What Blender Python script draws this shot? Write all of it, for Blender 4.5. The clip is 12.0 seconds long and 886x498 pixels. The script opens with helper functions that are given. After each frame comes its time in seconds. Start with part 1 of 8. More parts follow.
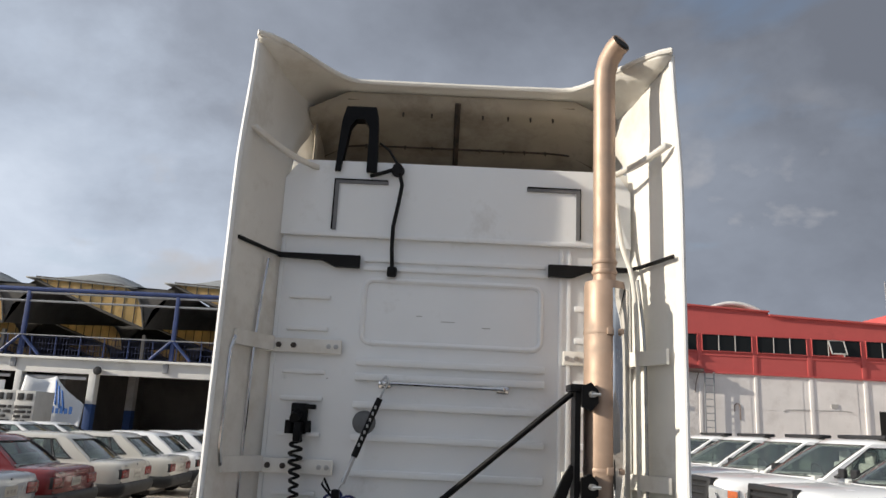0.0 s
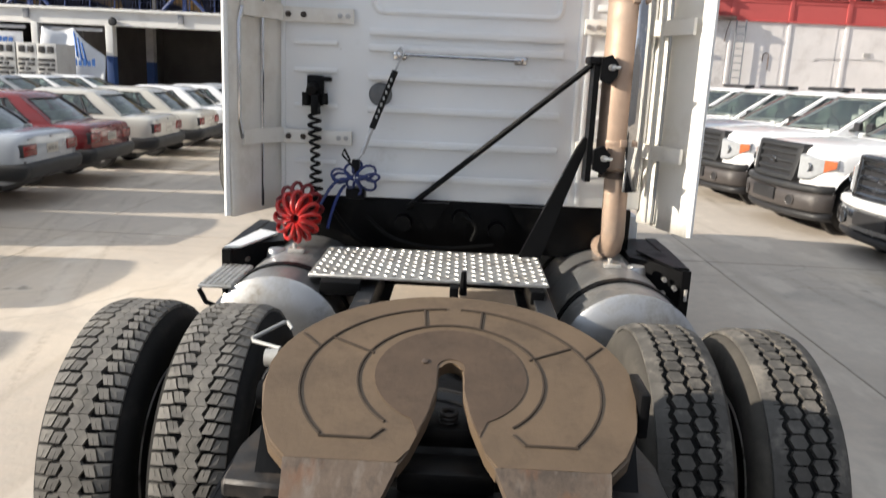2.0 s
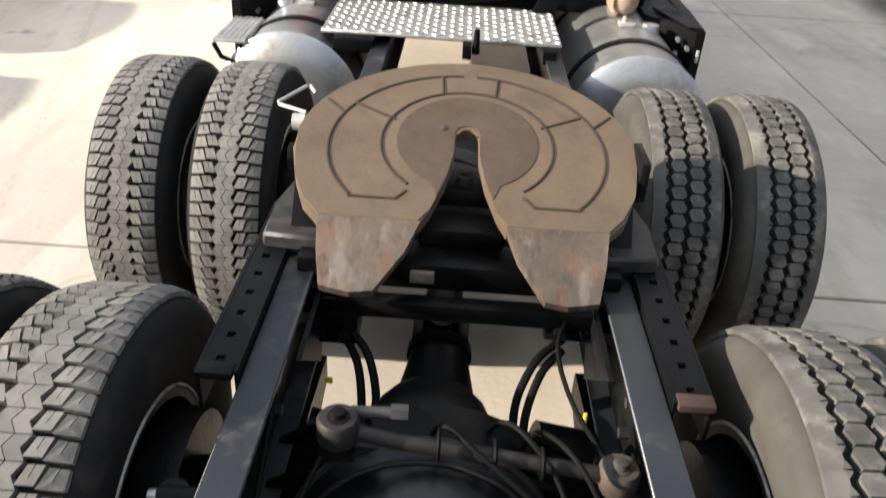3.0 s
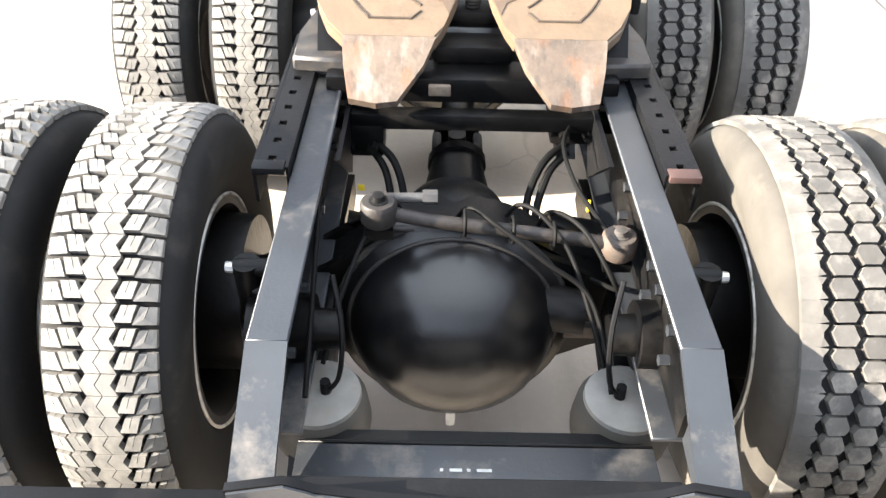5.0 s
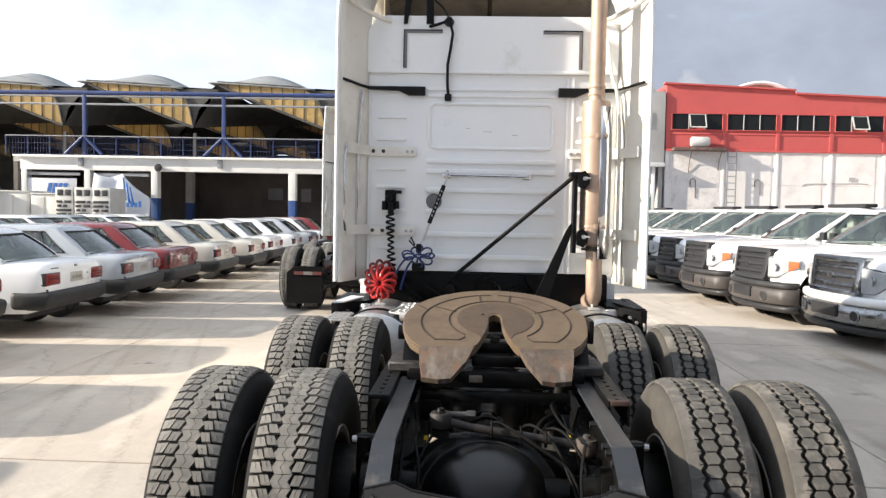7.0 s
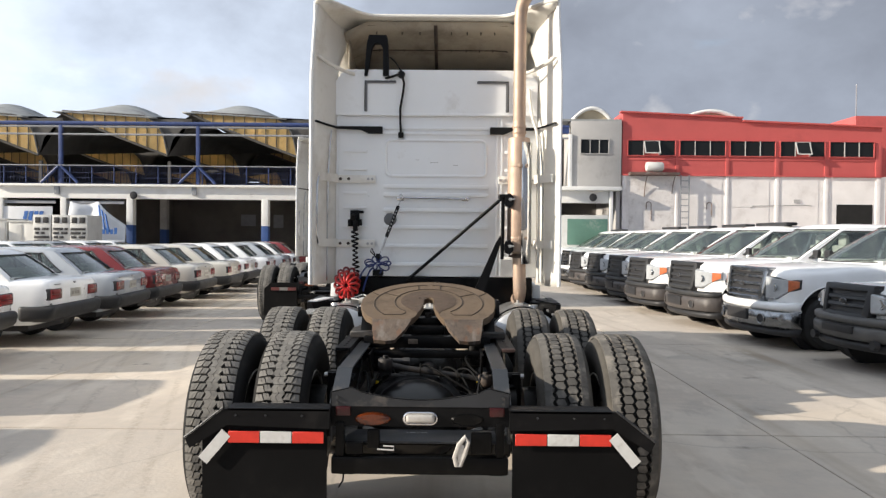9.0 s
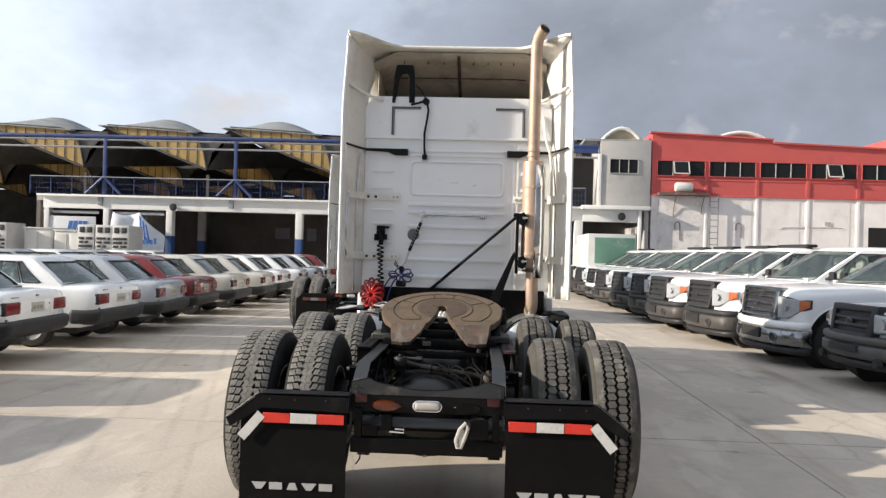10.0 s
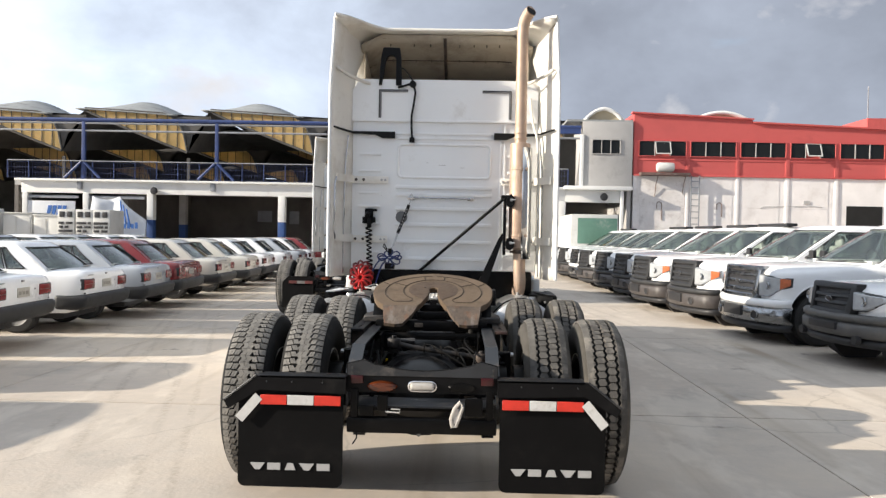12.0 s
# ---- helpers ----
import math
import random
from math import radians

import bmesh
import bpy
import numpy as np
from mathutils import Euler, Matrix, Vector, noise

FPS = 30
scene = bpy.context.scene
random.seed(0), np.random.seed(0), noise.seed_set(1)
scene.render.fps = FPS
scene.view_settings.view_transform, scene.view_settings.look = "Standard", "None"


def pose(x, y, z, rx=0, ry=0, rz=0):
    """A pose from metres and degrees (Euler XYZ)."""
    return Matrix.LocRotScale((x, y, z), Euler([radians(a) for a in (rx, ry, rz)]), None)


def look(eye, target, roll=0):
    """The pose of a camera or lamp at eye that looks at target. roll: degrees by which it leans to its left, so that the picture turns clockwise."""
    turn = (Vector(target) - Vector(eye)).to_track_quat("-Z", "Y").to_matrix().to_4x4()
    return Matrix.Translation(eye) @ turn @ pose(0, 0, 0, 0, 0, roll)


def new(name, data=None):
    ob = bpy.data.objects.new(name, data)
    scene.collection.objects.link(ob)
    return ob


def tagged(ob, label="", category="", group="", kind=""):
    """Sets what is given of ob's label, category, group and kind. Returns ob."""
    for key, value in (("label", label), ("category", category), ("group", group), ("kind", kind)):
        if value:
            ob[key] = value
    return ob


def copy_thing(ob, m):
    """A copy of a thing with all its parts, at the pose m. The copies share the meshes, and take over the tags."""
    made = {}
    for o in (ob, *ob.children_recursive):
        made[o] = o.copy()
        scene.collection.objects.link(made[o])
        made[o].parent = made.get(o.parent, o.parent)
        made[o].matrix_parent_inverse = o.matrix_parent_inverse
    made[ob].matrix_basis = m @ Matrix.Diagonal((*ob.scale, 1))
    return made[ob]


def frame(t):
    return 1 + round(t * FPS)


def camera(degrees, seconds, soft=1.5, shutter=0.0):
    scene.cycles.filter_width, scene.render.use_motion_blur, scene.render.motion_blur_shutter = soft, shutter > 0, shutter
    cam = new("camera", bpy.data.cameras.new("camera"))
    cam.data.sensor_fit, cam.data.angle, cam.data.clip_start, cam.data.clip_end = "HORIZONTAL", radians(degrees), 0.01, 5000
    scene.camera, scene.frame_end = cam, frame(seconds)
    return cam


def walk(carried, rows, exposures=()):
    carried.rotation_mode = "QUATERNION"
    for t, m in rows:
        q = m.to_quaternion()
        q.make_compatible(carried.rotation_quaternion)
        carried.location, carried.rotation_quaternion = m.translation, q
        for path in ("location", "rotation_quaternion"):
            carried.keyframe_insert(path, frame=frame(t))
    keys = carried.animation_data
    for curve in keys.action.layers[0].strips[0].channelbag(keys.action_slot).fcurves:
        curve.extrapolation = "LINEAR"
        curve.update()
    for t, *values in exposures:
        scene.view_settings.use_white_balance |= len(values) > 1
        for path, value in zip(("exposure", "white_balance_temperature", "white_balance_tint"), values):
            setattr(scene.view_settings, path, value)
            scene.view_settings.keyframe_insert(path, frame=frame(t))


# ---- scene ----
cam = camera(60.0, 12.0, soft=1.35, shutter=0.25)
PATH = [
    (0, (-0.028, -4.209, 1.762), (-0.046, -2.261, 2.218), 2.8),
    (0.5, (-0.029, -4.217, 1.754), (-0.04, -2.245, 2.09), 2.2),
    (1, (-0.04, -4.22, 1.749), (-0.03, -2.228, 1.926), 3.1),
    (1.5, (-0.025, -4.228, 1.769), (-0.024, -2.233, 1.621), 2.7),
    (2, (-0.004, -4.179, 1.886), (-0.036, -2.228, 1.446), 2.6),
    (2.2, (-0.013, -4.216, 1.91), (-0.044, -2.301, 1.334), 3.0),
    (2.5, (-0.028, -4.233, 1.938), (-0.066, -2.368, 1.240), 3.6),
    (3, (-0.041, -4.284, 1.983), (-0.044, -2.579, 0.938), 3.9),
    (3.5, (-0.081, -4.319, 1.999), (-0.038, -2.851, 0.642), 4.8),
    (3.7, (-0.083, -4.34, 1.999), (-0.033, -2.989, 0.526), 4.6),
    (5.3, (-0.095, -4.73, 1.916), (-0.11, -3.068, 0.805), 0.4),
    (5.5, (-0.066, -4.853, 1.870), (-0.136, -3.070, 0.972), 0.2),
    (6, (-0.138, -5.258, 1.809), (-0.201, -3.329, 1.286), 0.9),
    (6.5, (-0.124, -5.665, 1.742), (-0.208, -3.69, 1.444), 1.1),
    (7, (-0.104, -6.148, 1.693), (-0.188, -4.152, 1.596), 1.1),
    (7.5, (-0.06, -6.558, 1.645), (-0.072, -4.561, 1.555), 0.2),
    (7.7, (-0.036, -6.744, 1.65), (-0.033, -4.745, 1.574), 0.4),
    (9.3, (0.175, -7.732, 1.594), (0.155, -5.732, 1.598), 0.5),
    (9.5, (0.213, -7.88, 1.594), (0.181, -5.881, 1.622), 0.5),
    (10, (0.266, -8.127, 1.585), (0.17, -6.129, 1.596), 1.6),
    (10.5, (0.24, -8.184, 1.584), (0.143, -6.187, 1.549), 0.7),
    (11, (0.217, -8.176, 1.582), (0.151, -6.178, 1.515), 0.9),
    (11.5, (0.211, -8.184, 1.587), (0.156, -6.185, 1.535), 1.1),
    (12, (0.207, -8.19, 1.59), (0.158, -6.191, 1.554), 1.1),
]
EXPOSURES = [(0.0, 0.03), (0.5, -0.05), (1.0, 0.02), (1.5, 0.3), (2.0, 0.6), (2.5, 0.86), (3.0, 1.1), (3.5, 1.98), (4.4, 2.75), (5.3, 2.88), (5.6, 2.55), (6.0, 1.8), (6.5, 1.27), (7.0, 0.93), (7.5, 0.72), (9.0, 0.58), (10.0, 0.48), (10.7, 0.64), (12.0, 0.7)]
walk(cam, [(t, look(eye, target, roll)) for t, eye, target, roll in PATH], EXPOSURES)

# ---- sky and sun ----
SUN_WAY = Vector((-1.0, -0.22, 0.372)).normalized()      # towards the sun
world = bpy.data.worlds.new("world")
scene.world = world
world.use_nodes = True
wt = world.node_tree
for n in list(wt.nodes):
    wt.nodes.remove(n)


def wnode(kind, **values):
    n = wt.nodes.new(kind)
    for k, v in values.items():
        n.inputs[k].default_value = v
    return n


sky = wt.nodes.new("ShaderNodeTexSky")
sky.sky_type = "NISHITA"
sky.sun_disc = False
sky.sun_elevation = math.asin(SUN_WAY.z)
sky.sun_rotation = math.atan2(SUN_WAY.x, SUN_WAY.y)
sky.dust_density = 2.0
where = wt.nodes.new("ShaderNodeTexCoord")
stretch = wt.nodes.new("ShaderNodeMapping")
stretch.inputs["Scale"].default_value = (1.0, 1.0, 2.6)
stretch.inputs["Location"].default_value = (3.1, 1.3, 0.4)
wt.links.new(where.outputs["Generated"], stretch.inputs["Vector"])
clouds = wnode("ShaderNodeTexNoise", Scale=2.1, Detail=7.0, Roughness=0.52, Distortion=0.25)
wt.links.new(stretch.outputs["Vector"], clouds.inputs["Vector"])
heaped = wt.nodes.new("ShaderNodeMapping")
heaped.inputs["Scale"].default_value = (1.0, 1.0, 1.5)
heaped.inputs["Location"].default_value = (1.7, 0.2, 2.4)
wt.links.new(where.outputs["Generated"], heaped.inputs["Vector"])
billow = wnode("ShaderNodeTexNoise", Scale=3.6, Detail=9.0, Roughness=0.56, Distortion=0.15)
wt.links.new(heaped.outputs["Vector"], billow.inputs["Vector"])
cover = wt.nodes.new("ShaderNodeValToRGB")
cover.color_ramp.elements[0].position = 0.16
cover.color_ramp.elements[1].position = 0.36
wt.links.new(clouds.outputs["Fac"], cover.inputs["Fac"])
# the cloud deck is bright towards the sun and slate grey away from it
side = wt.nodes.new("ShaderNodeSeparateXYZ")
wt.links.new(where.outputs["Generated"], side.inputs["Vector"])
lean = wnode("ShaderNodeMath")
lean.operation = "MULTIPLY_ADD"
lean.inputs[1].default_value = 1.05
lean.inputs[2].default_value = -0.11
wt.links.new(side.outputs["X"], lean.inputs[0])
high = wnode("ShaderNodeMath")
high.operation = "MULTIPLY_ADD"
high.inputs[1].default_value = 1.05
wt.links.new(side.outputs["Z"], high.inputs[0])
wt.links.new(lean.outputs[0], high.inputs[2])
rough = wnode("ShaderNodeMath")
rough.operation = "MULTIPLY_ADD"
rough.inputs[1].default_value = 1.7
wt.links.new(billow.outputs["Fac"], rough.inputs[0])
wt.links.new(high.outputs[0], rough.inputs[2])
deck = wt.nodes.new("ShaderNodeValToRGB")
deck.color_ramp.elements[0].position = 0.10
deck.color_ramp.elements[0].color = (0.46, 0.51, 0.59, 1)
deck.color_ramp.elements[1].position = 0.49
deck.color_ramp.elements[1].color = (0.22, 0.245, 0.295, 1)
veil = deck.color_ramp.elements.new(0.29)
veil.color = (0.34, 0.385, 0.46, 1)
thickest = deck.color_ramp.elements.new(0.86)
thickest.color = (0.12, 0.132, 0.16, 1)
halved = wnode("ShaderNodeMath")
halved.operation = "MULTIPLY"
halved.inputs[1].default_value = 0.5
wt.links.new(rough.outputs[0], halved.inputs[0])
wt.links.new(halved.outputs[0], deck.inputs["Fac"])
# small cumulus heads low in the sky
heads = wnode("ShaderNodeTexNoise", Scale=7.0, Detail=9.0, Roughness=0.52, Distortion=0.1)
wt.links.new(heaped.outputs["Vector"], heads.inputs["Vector"])
heap = wt.nodes.new("ShaderNodeMapRange")
heap.inputs["From Min"].default_value, heap.inputs["From Max"].default_value = 0.58, 0.74
wt.links.new(heads.outputs["Fac"], heap.inputs["Value"])
band = wt.nodes.new("ShaderNodeMapRange")
band.inputs["From Min"].default_value, band.inputs["From Max"].default_value = 0.42, 0.26
wt.links.new(side.outputs["Z"], band.inputs["Value"])
both = wnode("ShaderNodeMath")
both.operation = "MULTIPLY"
wt.links.new(heap.outputs["Result"], both.inputs[0])
wt.links.new(band.outputs["Result"], both.inputs[1])
puff = wt.nodes.new("ShaderNodeMix")
puff.data_type = "RGBA"
wt.links.new(both.outputs[0], puff.inputs["Factor"])
wt.links.new(deck.outputs["Color"], puff.inputs[6])
puff.inputs[7].default_value = (0.36, 0.355, 0.365, 1)
# sky overhead made brighter, an added fill for the ground and car hoods
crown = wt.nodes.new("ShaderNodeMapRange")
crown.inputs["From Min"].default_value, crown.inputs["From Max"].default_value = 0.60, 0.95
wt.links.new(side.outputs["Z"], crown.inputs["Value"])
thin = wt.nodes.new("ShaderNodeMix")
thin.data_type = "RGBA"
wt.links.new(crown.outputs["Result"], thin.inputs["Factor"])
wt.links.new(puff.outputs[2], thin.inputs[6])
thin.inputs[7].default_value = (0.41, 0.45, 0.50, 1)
air = wnode("ShaderNodeBackground", Strength=0.15)
wt.links.new(sky.outputs["Color"], air.inputs["Color"])
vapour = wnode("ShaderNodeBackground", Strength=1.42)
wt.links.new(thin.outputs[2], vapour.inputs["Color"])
blend = wt.nodes.new("ShaderNodeMixShader")
wt.links.new(cover.outputs["Color"], blend.inputs["Fac"])
wt.links.new(air.outputs[0], blend.inputs[1])
wt.links.new(vapour.outputs[0], blend.inputs[2])
wout = wt.nodes.new("ShaderNodeOutputWorld")
wt.links.new(blend.outputs[0], wout.inputs["Surface"])

sun = new("sun", bpy.data.lights.new("sun", "SUN"))
sun.data.energy = 5.0
sun.data.angle = radians(0.6)
sun.data.color = (1.0, 0.90, 0.76)
sun.matrix_world = look((0, 0, 30), Vector((0, 0, 30)) - SUN_WAY)


# ---- materials ----
def mat(name, base, rough=0.6, metal=0.0, vary=0.12, scale=3.0, dirt=None, amount=0.0, dscale=1.2, bump=0.0, bscale=40.0, islands=0.0, coat=0.0, piece=0.0, spec=0.5):
    """A surface with broad tone shifts, fine grain, optional stains of another colour, and relief."""
    m = bpy.data.materials.new(name)
    m.use_nodes = True
    t = m.node_tree
    b = t.nodes["Principled BSDF"]
    b.inputs["Roughness"].default_value = rough
    b.inputs["Metallic"].default_value = metal
    b.inputs["Coat Weight"].default_value = coat
    b.inputs["Specular IOR Level"].default_value = spec
    co = t.nodes.new("ShaderNodeTexCoord")

    def noise_of(sc, detail=4.0, r=0.6):
        n = t.nodes.new("ShaderNodeTexNoise")
        n.inputs["Scale"].default_value = sc
        n.inputs["Detail"].default_value = detail
        n.inputs["Roughness"].default_value = r
        t.links.new(co.outputs["Object"], n.inputs["Vector"])
        return n

    def mixed(fac, a, c):
        x = t.nodes.new("ShaderNodeMix")
        x.data_type = "RGBA"
        t.links.new(fac, x.inputs["Factor"])
        for sock, v in ((x.inputs[6], a), (x.inputs[7], c)):
            if isinstance(v, tuple):
                sock.default_value = (*v, 1)
            else:
                t.links.new(v, sock)
        return x.outputs[2]

    lo = tuple(max(0.0, c * (1 - vary)) for c in base)
    hi = tuple(min(1.0, c * (1 + vary)) for c in base)
    broad = noise_of(scale)
    ramp = t.nodes.new("ShaderNodeMapRange")
    ramp.inputs["From Min"].default_value, ramp.inputs["From Max"].default_value = 0.3, 0.7
    t.links.new(broad.outputs["Fac"], ramp.inputs["Value"])
    colour = mixed(ramp.outputs["Result"], lo, hi)
    if islands or piece:
        g = t.nodes.new("ShaderNodeNewGeometry" if islands else "ShaderNodeObjectInfo")
        rnd = g.outputs["Random Per Island"] if islands else g.outputs["Random"]
        k = islands or piece
        mr = t.nodes.new("ShaderNodeMapRange")
        mr.inputs["To Min"].default_value, mr.inputs["To Max"].default_value = 1 - k, 1 + k * 0.6
        t.links.new(rnd, mr.inputs["Value"])
        sc = t.nodes.new("ShaderNodeVectorMath")
        sc.operation = "SCALE"
        t.links.new(colour, sc.inputs[0])
        t.links.new(mr.outputs["Result"], sc.inputs["Scale"])
        colour = sc.outputs[0]
    if dirt:
        d = noise_of(dscale, 8.0, 0.68)
        dr = t.nodes.new("ShaderNodeMapRange")
        dr.inputs["From Min"].default_value, dr.inputs["From Max"].default_value = 0.62 - 0.3 * amount, 0.82 - 0.3 * amount
        t.links.new(d.outputs["Fac"], dr.inputs["Value"])
        colour = mixed(dr.outputs["Result"], colour, dirt)
        rr = t.nodes.new("ShaderNodeMapRange")
        rr.inputs["To Min"].default_value, rr.inputs["To Max"].default_value = rough, min(1.0, rough + 0.3)
        t.links.new(dr.outputs["Result"], rr.inputs["Value"])
        t.links.new(rr.outputs["Result"], b.inputs["Roughness"])
    t.links.new(colour, b.inputs["Base Color"])
    if bump:
        fine = noise_of(bscale, 5.0, 0.65)
        bp = t.nodes.new("ShaderNodeBump")
        bp.inputs["Strength"].default_value = bump
        bp.inputs["Distance"].default_value = 0.01
        t.links.new(fine.outputs["Fac"], bp.inputs["Height"])
        t.links.new(bp.outputs["Normal"], b.inputs["Normal"])
    return m


def glassy(name, tint, rough=0.05, spec=0.4):
    m = bpy.data.materials.new(name)
    m.use_nodes = True
    b = m.node_tree.nodes["Principled BSDF"]
    b.inputs["Base Color"].default_value = (*tint, 1)
    b.inputs["Roughness"].default_value = rough
    b.inputs["IOR"].default_value = 1.35
    b.inputs["Specular IOR Level"].default_value = spec
    return m


def yard_concrete():
    """Worn yard concrete: broad tone, stains, tyre tracks and hairline cracks laid over the whole yard."""
    m = bpy.data.materials.new("concrete")
    m.use_nodes = True
    t = m.node_tree
    b = t.nodes["Principled BSDF"]
    b.inputs["Roughness"].default_value = 0.85
    b.inputs["Specular IOR Level"].default_value = 0.3
    pos = t.nodes.new("ShaderNodeNewGeometry").outputs["Position"]

    def scaled(vec):
        n = t.nodes.new("ShaderNodeMapping")
        n.inputs["Scale"].default_value = vec
        t.links.new(pos, n.inputs["Vector"])
        return n.outputs["Vector"]

    def noise(vec, sc, detail, r, lo, hi):
        n = t.nodes.new("ShaderNodeTexNoise")
        n.inputs["Scale"].default_value, n.inputs["Detail"].default_value, n.inputs["Roughness"].default_value = sc, detail, r
        t.links.new(vec, n.inputs["Vector"])
        k = t.nodes.new("ShaderNodeMapRange")
        k.inputs["From Min"].default_value, k.inputs["From Max"].default_value = lo, hi
        t.links.new(n.outputs["Fac"], k.inputs["Value"])
        return k.outputs["Result"]

    def mixed(fac, a, c, amount=1.0):
        x = t.nodes.new("ShaderNodeMix")
        x.data_type = "RGBA"
        k = t.nodes.new("ShaderNodeMath")
        k.operation = "MULTIPLY"
        k.inputs[1].default_value = amount
        t.links.new(fac, k.inputs[0])
        t.links.new(k.outputs[0], x.inputs["Factor"])
        for sock, v in ((x.inputs[6], a), (x.inputs[7], c)):
            if isinstance(v, tuple):
                sock.default_value = (*v, 1)
            else:
                t.links.new(v, sock)
        return x.outputs[2]

    def product(a, c):
        k = t.nodes.new("ShaderNodeMath")
        k.operation = "MULTIPLY"
        t.links.new(a, k.inputs[0])
        t.links.new(c, k.inputs[1])
        return k.outputs[0]
    flat = scaled((1, 1, 0))
    tone = noise(flat, 0.35, 5.0, 0.6, 0.32, 0.68)
    colour = mixed(tone, (0.445, 0.380, 0.317), (0.605, 0.524, 0.44))
    info = t.nodes.new("ShaderNodeObjectInfo")
    colour = mixed(info.outputs["Random"], colour, (0.44, 0.42, 0.39), 0.22)
    colour = mixed(noise(flat, 9.0, 6.0, 0.7, 0.35, 0.7), colour, (0.36, 0.34, 0.31), 0.35)
    colour = mixed(noise(flat, 0.55, 8.0, 0.66, 0.54, 0.72), colour, (0.27, 0.25, 0.225), 0.7)
    tracks = product(noise(scaled((1.9, 0.06, 0)), 1.0, 4.0, 0.55, 0.55, 0.66), noise(flat, 0.25, 3.0, 0.5, 0.40, 0.62))
    colour = mixed(tracks, colour, (0.29, 0.235, 0.175), 0.8)
    colour = mixed(noise(flat, 0.21, 4.0, 0.6, 0.52, 0.66), colour, (0.60, 0.51, 0.40), 0.55)
    # rolled tyre prints that run slantwise through the yard, and a rubbed double line across it
    def band(way, at, half):
        d = t.nodes.new("ShaderNodeVectorMath")
        d.operation = "DOT_PRODUCT"
        d.inputs[1].default_value = (*way, 0.0)
        t.links.new(pos, d.inputs[0])
        k = t.nodes.new("ShaderNodeMath")
        k.operation = "SUBTRACT"
        k.inputs[1].default_value = at
        t.links.new(d.outputs["Value"], k.inputs[0])
        k2 = t.nodes.new("ShaderNodeMath")
        k2.operation = "ABSOLUTE"
        t.links.new(k.outputs[0], k2.inputs[0])
        r = t.nodes.new("ShaderNodeMapRange")
        r.inputs["From Min"].default_value, r.inputs["From Max"].default_value = half, half * 0.4
        t.links.new(k2.outputs[0], r.inputs["Value"])
        return r.outputs["Result"]
    worn = product(noise(scaled((26, 18, 0)), 1.0, 3.0, 0.6, 0.36, 0.60), noise(flat, 0.8, 3.0, 0.5, 0.36, 0.52))
    for way, at, half in (((1, 0.29), -2.82, 0.055), ((1, 0.29), -2.58, 0.045), ((1, 0.29), -3.36, 0.06), ((1, 0.27), -3.62, 0.05), ((0.03, 1), 3.35, 0.05), ((0.03, 1), 3.65, 0.04), ((1, 0.12), 3.9, 0.07), ((1, 0.12), 4.25, 0.06)):
        colour = mixed(product(band(way, at, half), worn), colour, (0.25, 0.205, 0.16), 0.33)
    colour = mixed(noise(scaled((1.3, 0.5, 0)), 1.0, 5.0, 0.6, 0.53, 0.60), colour, (0.62, 0.555, 0.475), 0.55)
    drips = noise(flat, 2.3, 3.0, 0.5, 0.70, 0.76)
    colour = mixed(drips, colour, (0.10, 0.095, 0.09), 0.55)
    for sc, width, spread in ((0.42, 0.008, 0.5), (0.9, 0.010, 0.62)):
        warp = t.nodes.new("ShaderNodeTexNoise")
        warp.inputs["Scale"].default_value, warp.inputs["Detail"].default_value = 1.6, 6.0
        t.links.new(flat, warp.inputs["Vector"])
        add = t.nodes.new("ShaderNodeVectorMath")
        add.operation = "MULTIPLY_ADD"
        add.inputs[1].default_value = (0.5, 0.5, 0.0)
        t.links.new(warp.outputs["Color"], add.inputs[0])
        t.links.new(flat, add.inputs[2])
        v = t.nodes.new("ShaderNodeTexVoronoi")
        v.feature = "DISTANCE_TO_EDGE"
        v.inputs["Scale"].default_value = sc
        t.links.new(add.outputs[0], v.inputs["Vector"])
        line = t.nodes.new("ShaderNodeMapRange")
        line.inputs["From Min"].default_value, line.inputs["From Max"].default_value = width * 0.3, width
        line.inputs["To Min"].default_value, line.inputs["To Max"].default_value = 1.0, 0.0
        t.links.new(v.outputs["Distance"], line.inputs["Value"])
        colour = mixed(product(line.outputs["Result"], noise(flat, 0.22, 2.0, 0.5, spread, spread + 0.04)), colour, (0.16, 0.145, 0.125), 0.22)
    t.links.new(colour, b.inputs["Base Color"])
    n = t.nodes.new("ShaderNodeTexNoise")
    n.inputs["Scale"].default_value, n.inputs["Detail"].default_value = 30.0, 5.0
    t.links.new(flat, n.inputs["Vector"])
    bp = t.nodes.new("ShaderNodeBump")
    bp.inputs["Strength"].default_value, bp.inputs["Distance"].default_value = 0.25, 0.01
    t.links.new(n.outputs["Fac"], bp.inputs["Height"])
    t.links.new(bp.outputs["Normal"], b.inputs["Normal"])
    return m


concrete = yard_concrete()
dry_earth = mat("dry_earth", (0.30, 0.27, 0.22), 0.95, vary=0.2, scale=0.2, bump=0.3)
white_paint = mat("white_paint", (0.84, 0.855, 0.86), 0.30, vary=0.03, scale=1.5, dirt=(0.66, 0.655, 0.63), amount=0.13, dscale=3.0, coat=0.2)
fairing_white = mat("fairing_white", (0.76, 0.74, 0.69), 0.45, vary=0.06, scale=2.0, dirt=(0.56, 0.52, 0.45), amount=0.30, dscale=1.6, bump=0.04)
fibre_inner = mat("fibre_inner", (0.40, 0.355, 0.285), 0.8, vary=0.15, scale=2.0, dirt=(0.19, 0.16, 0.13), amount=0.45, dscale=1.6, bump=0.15)
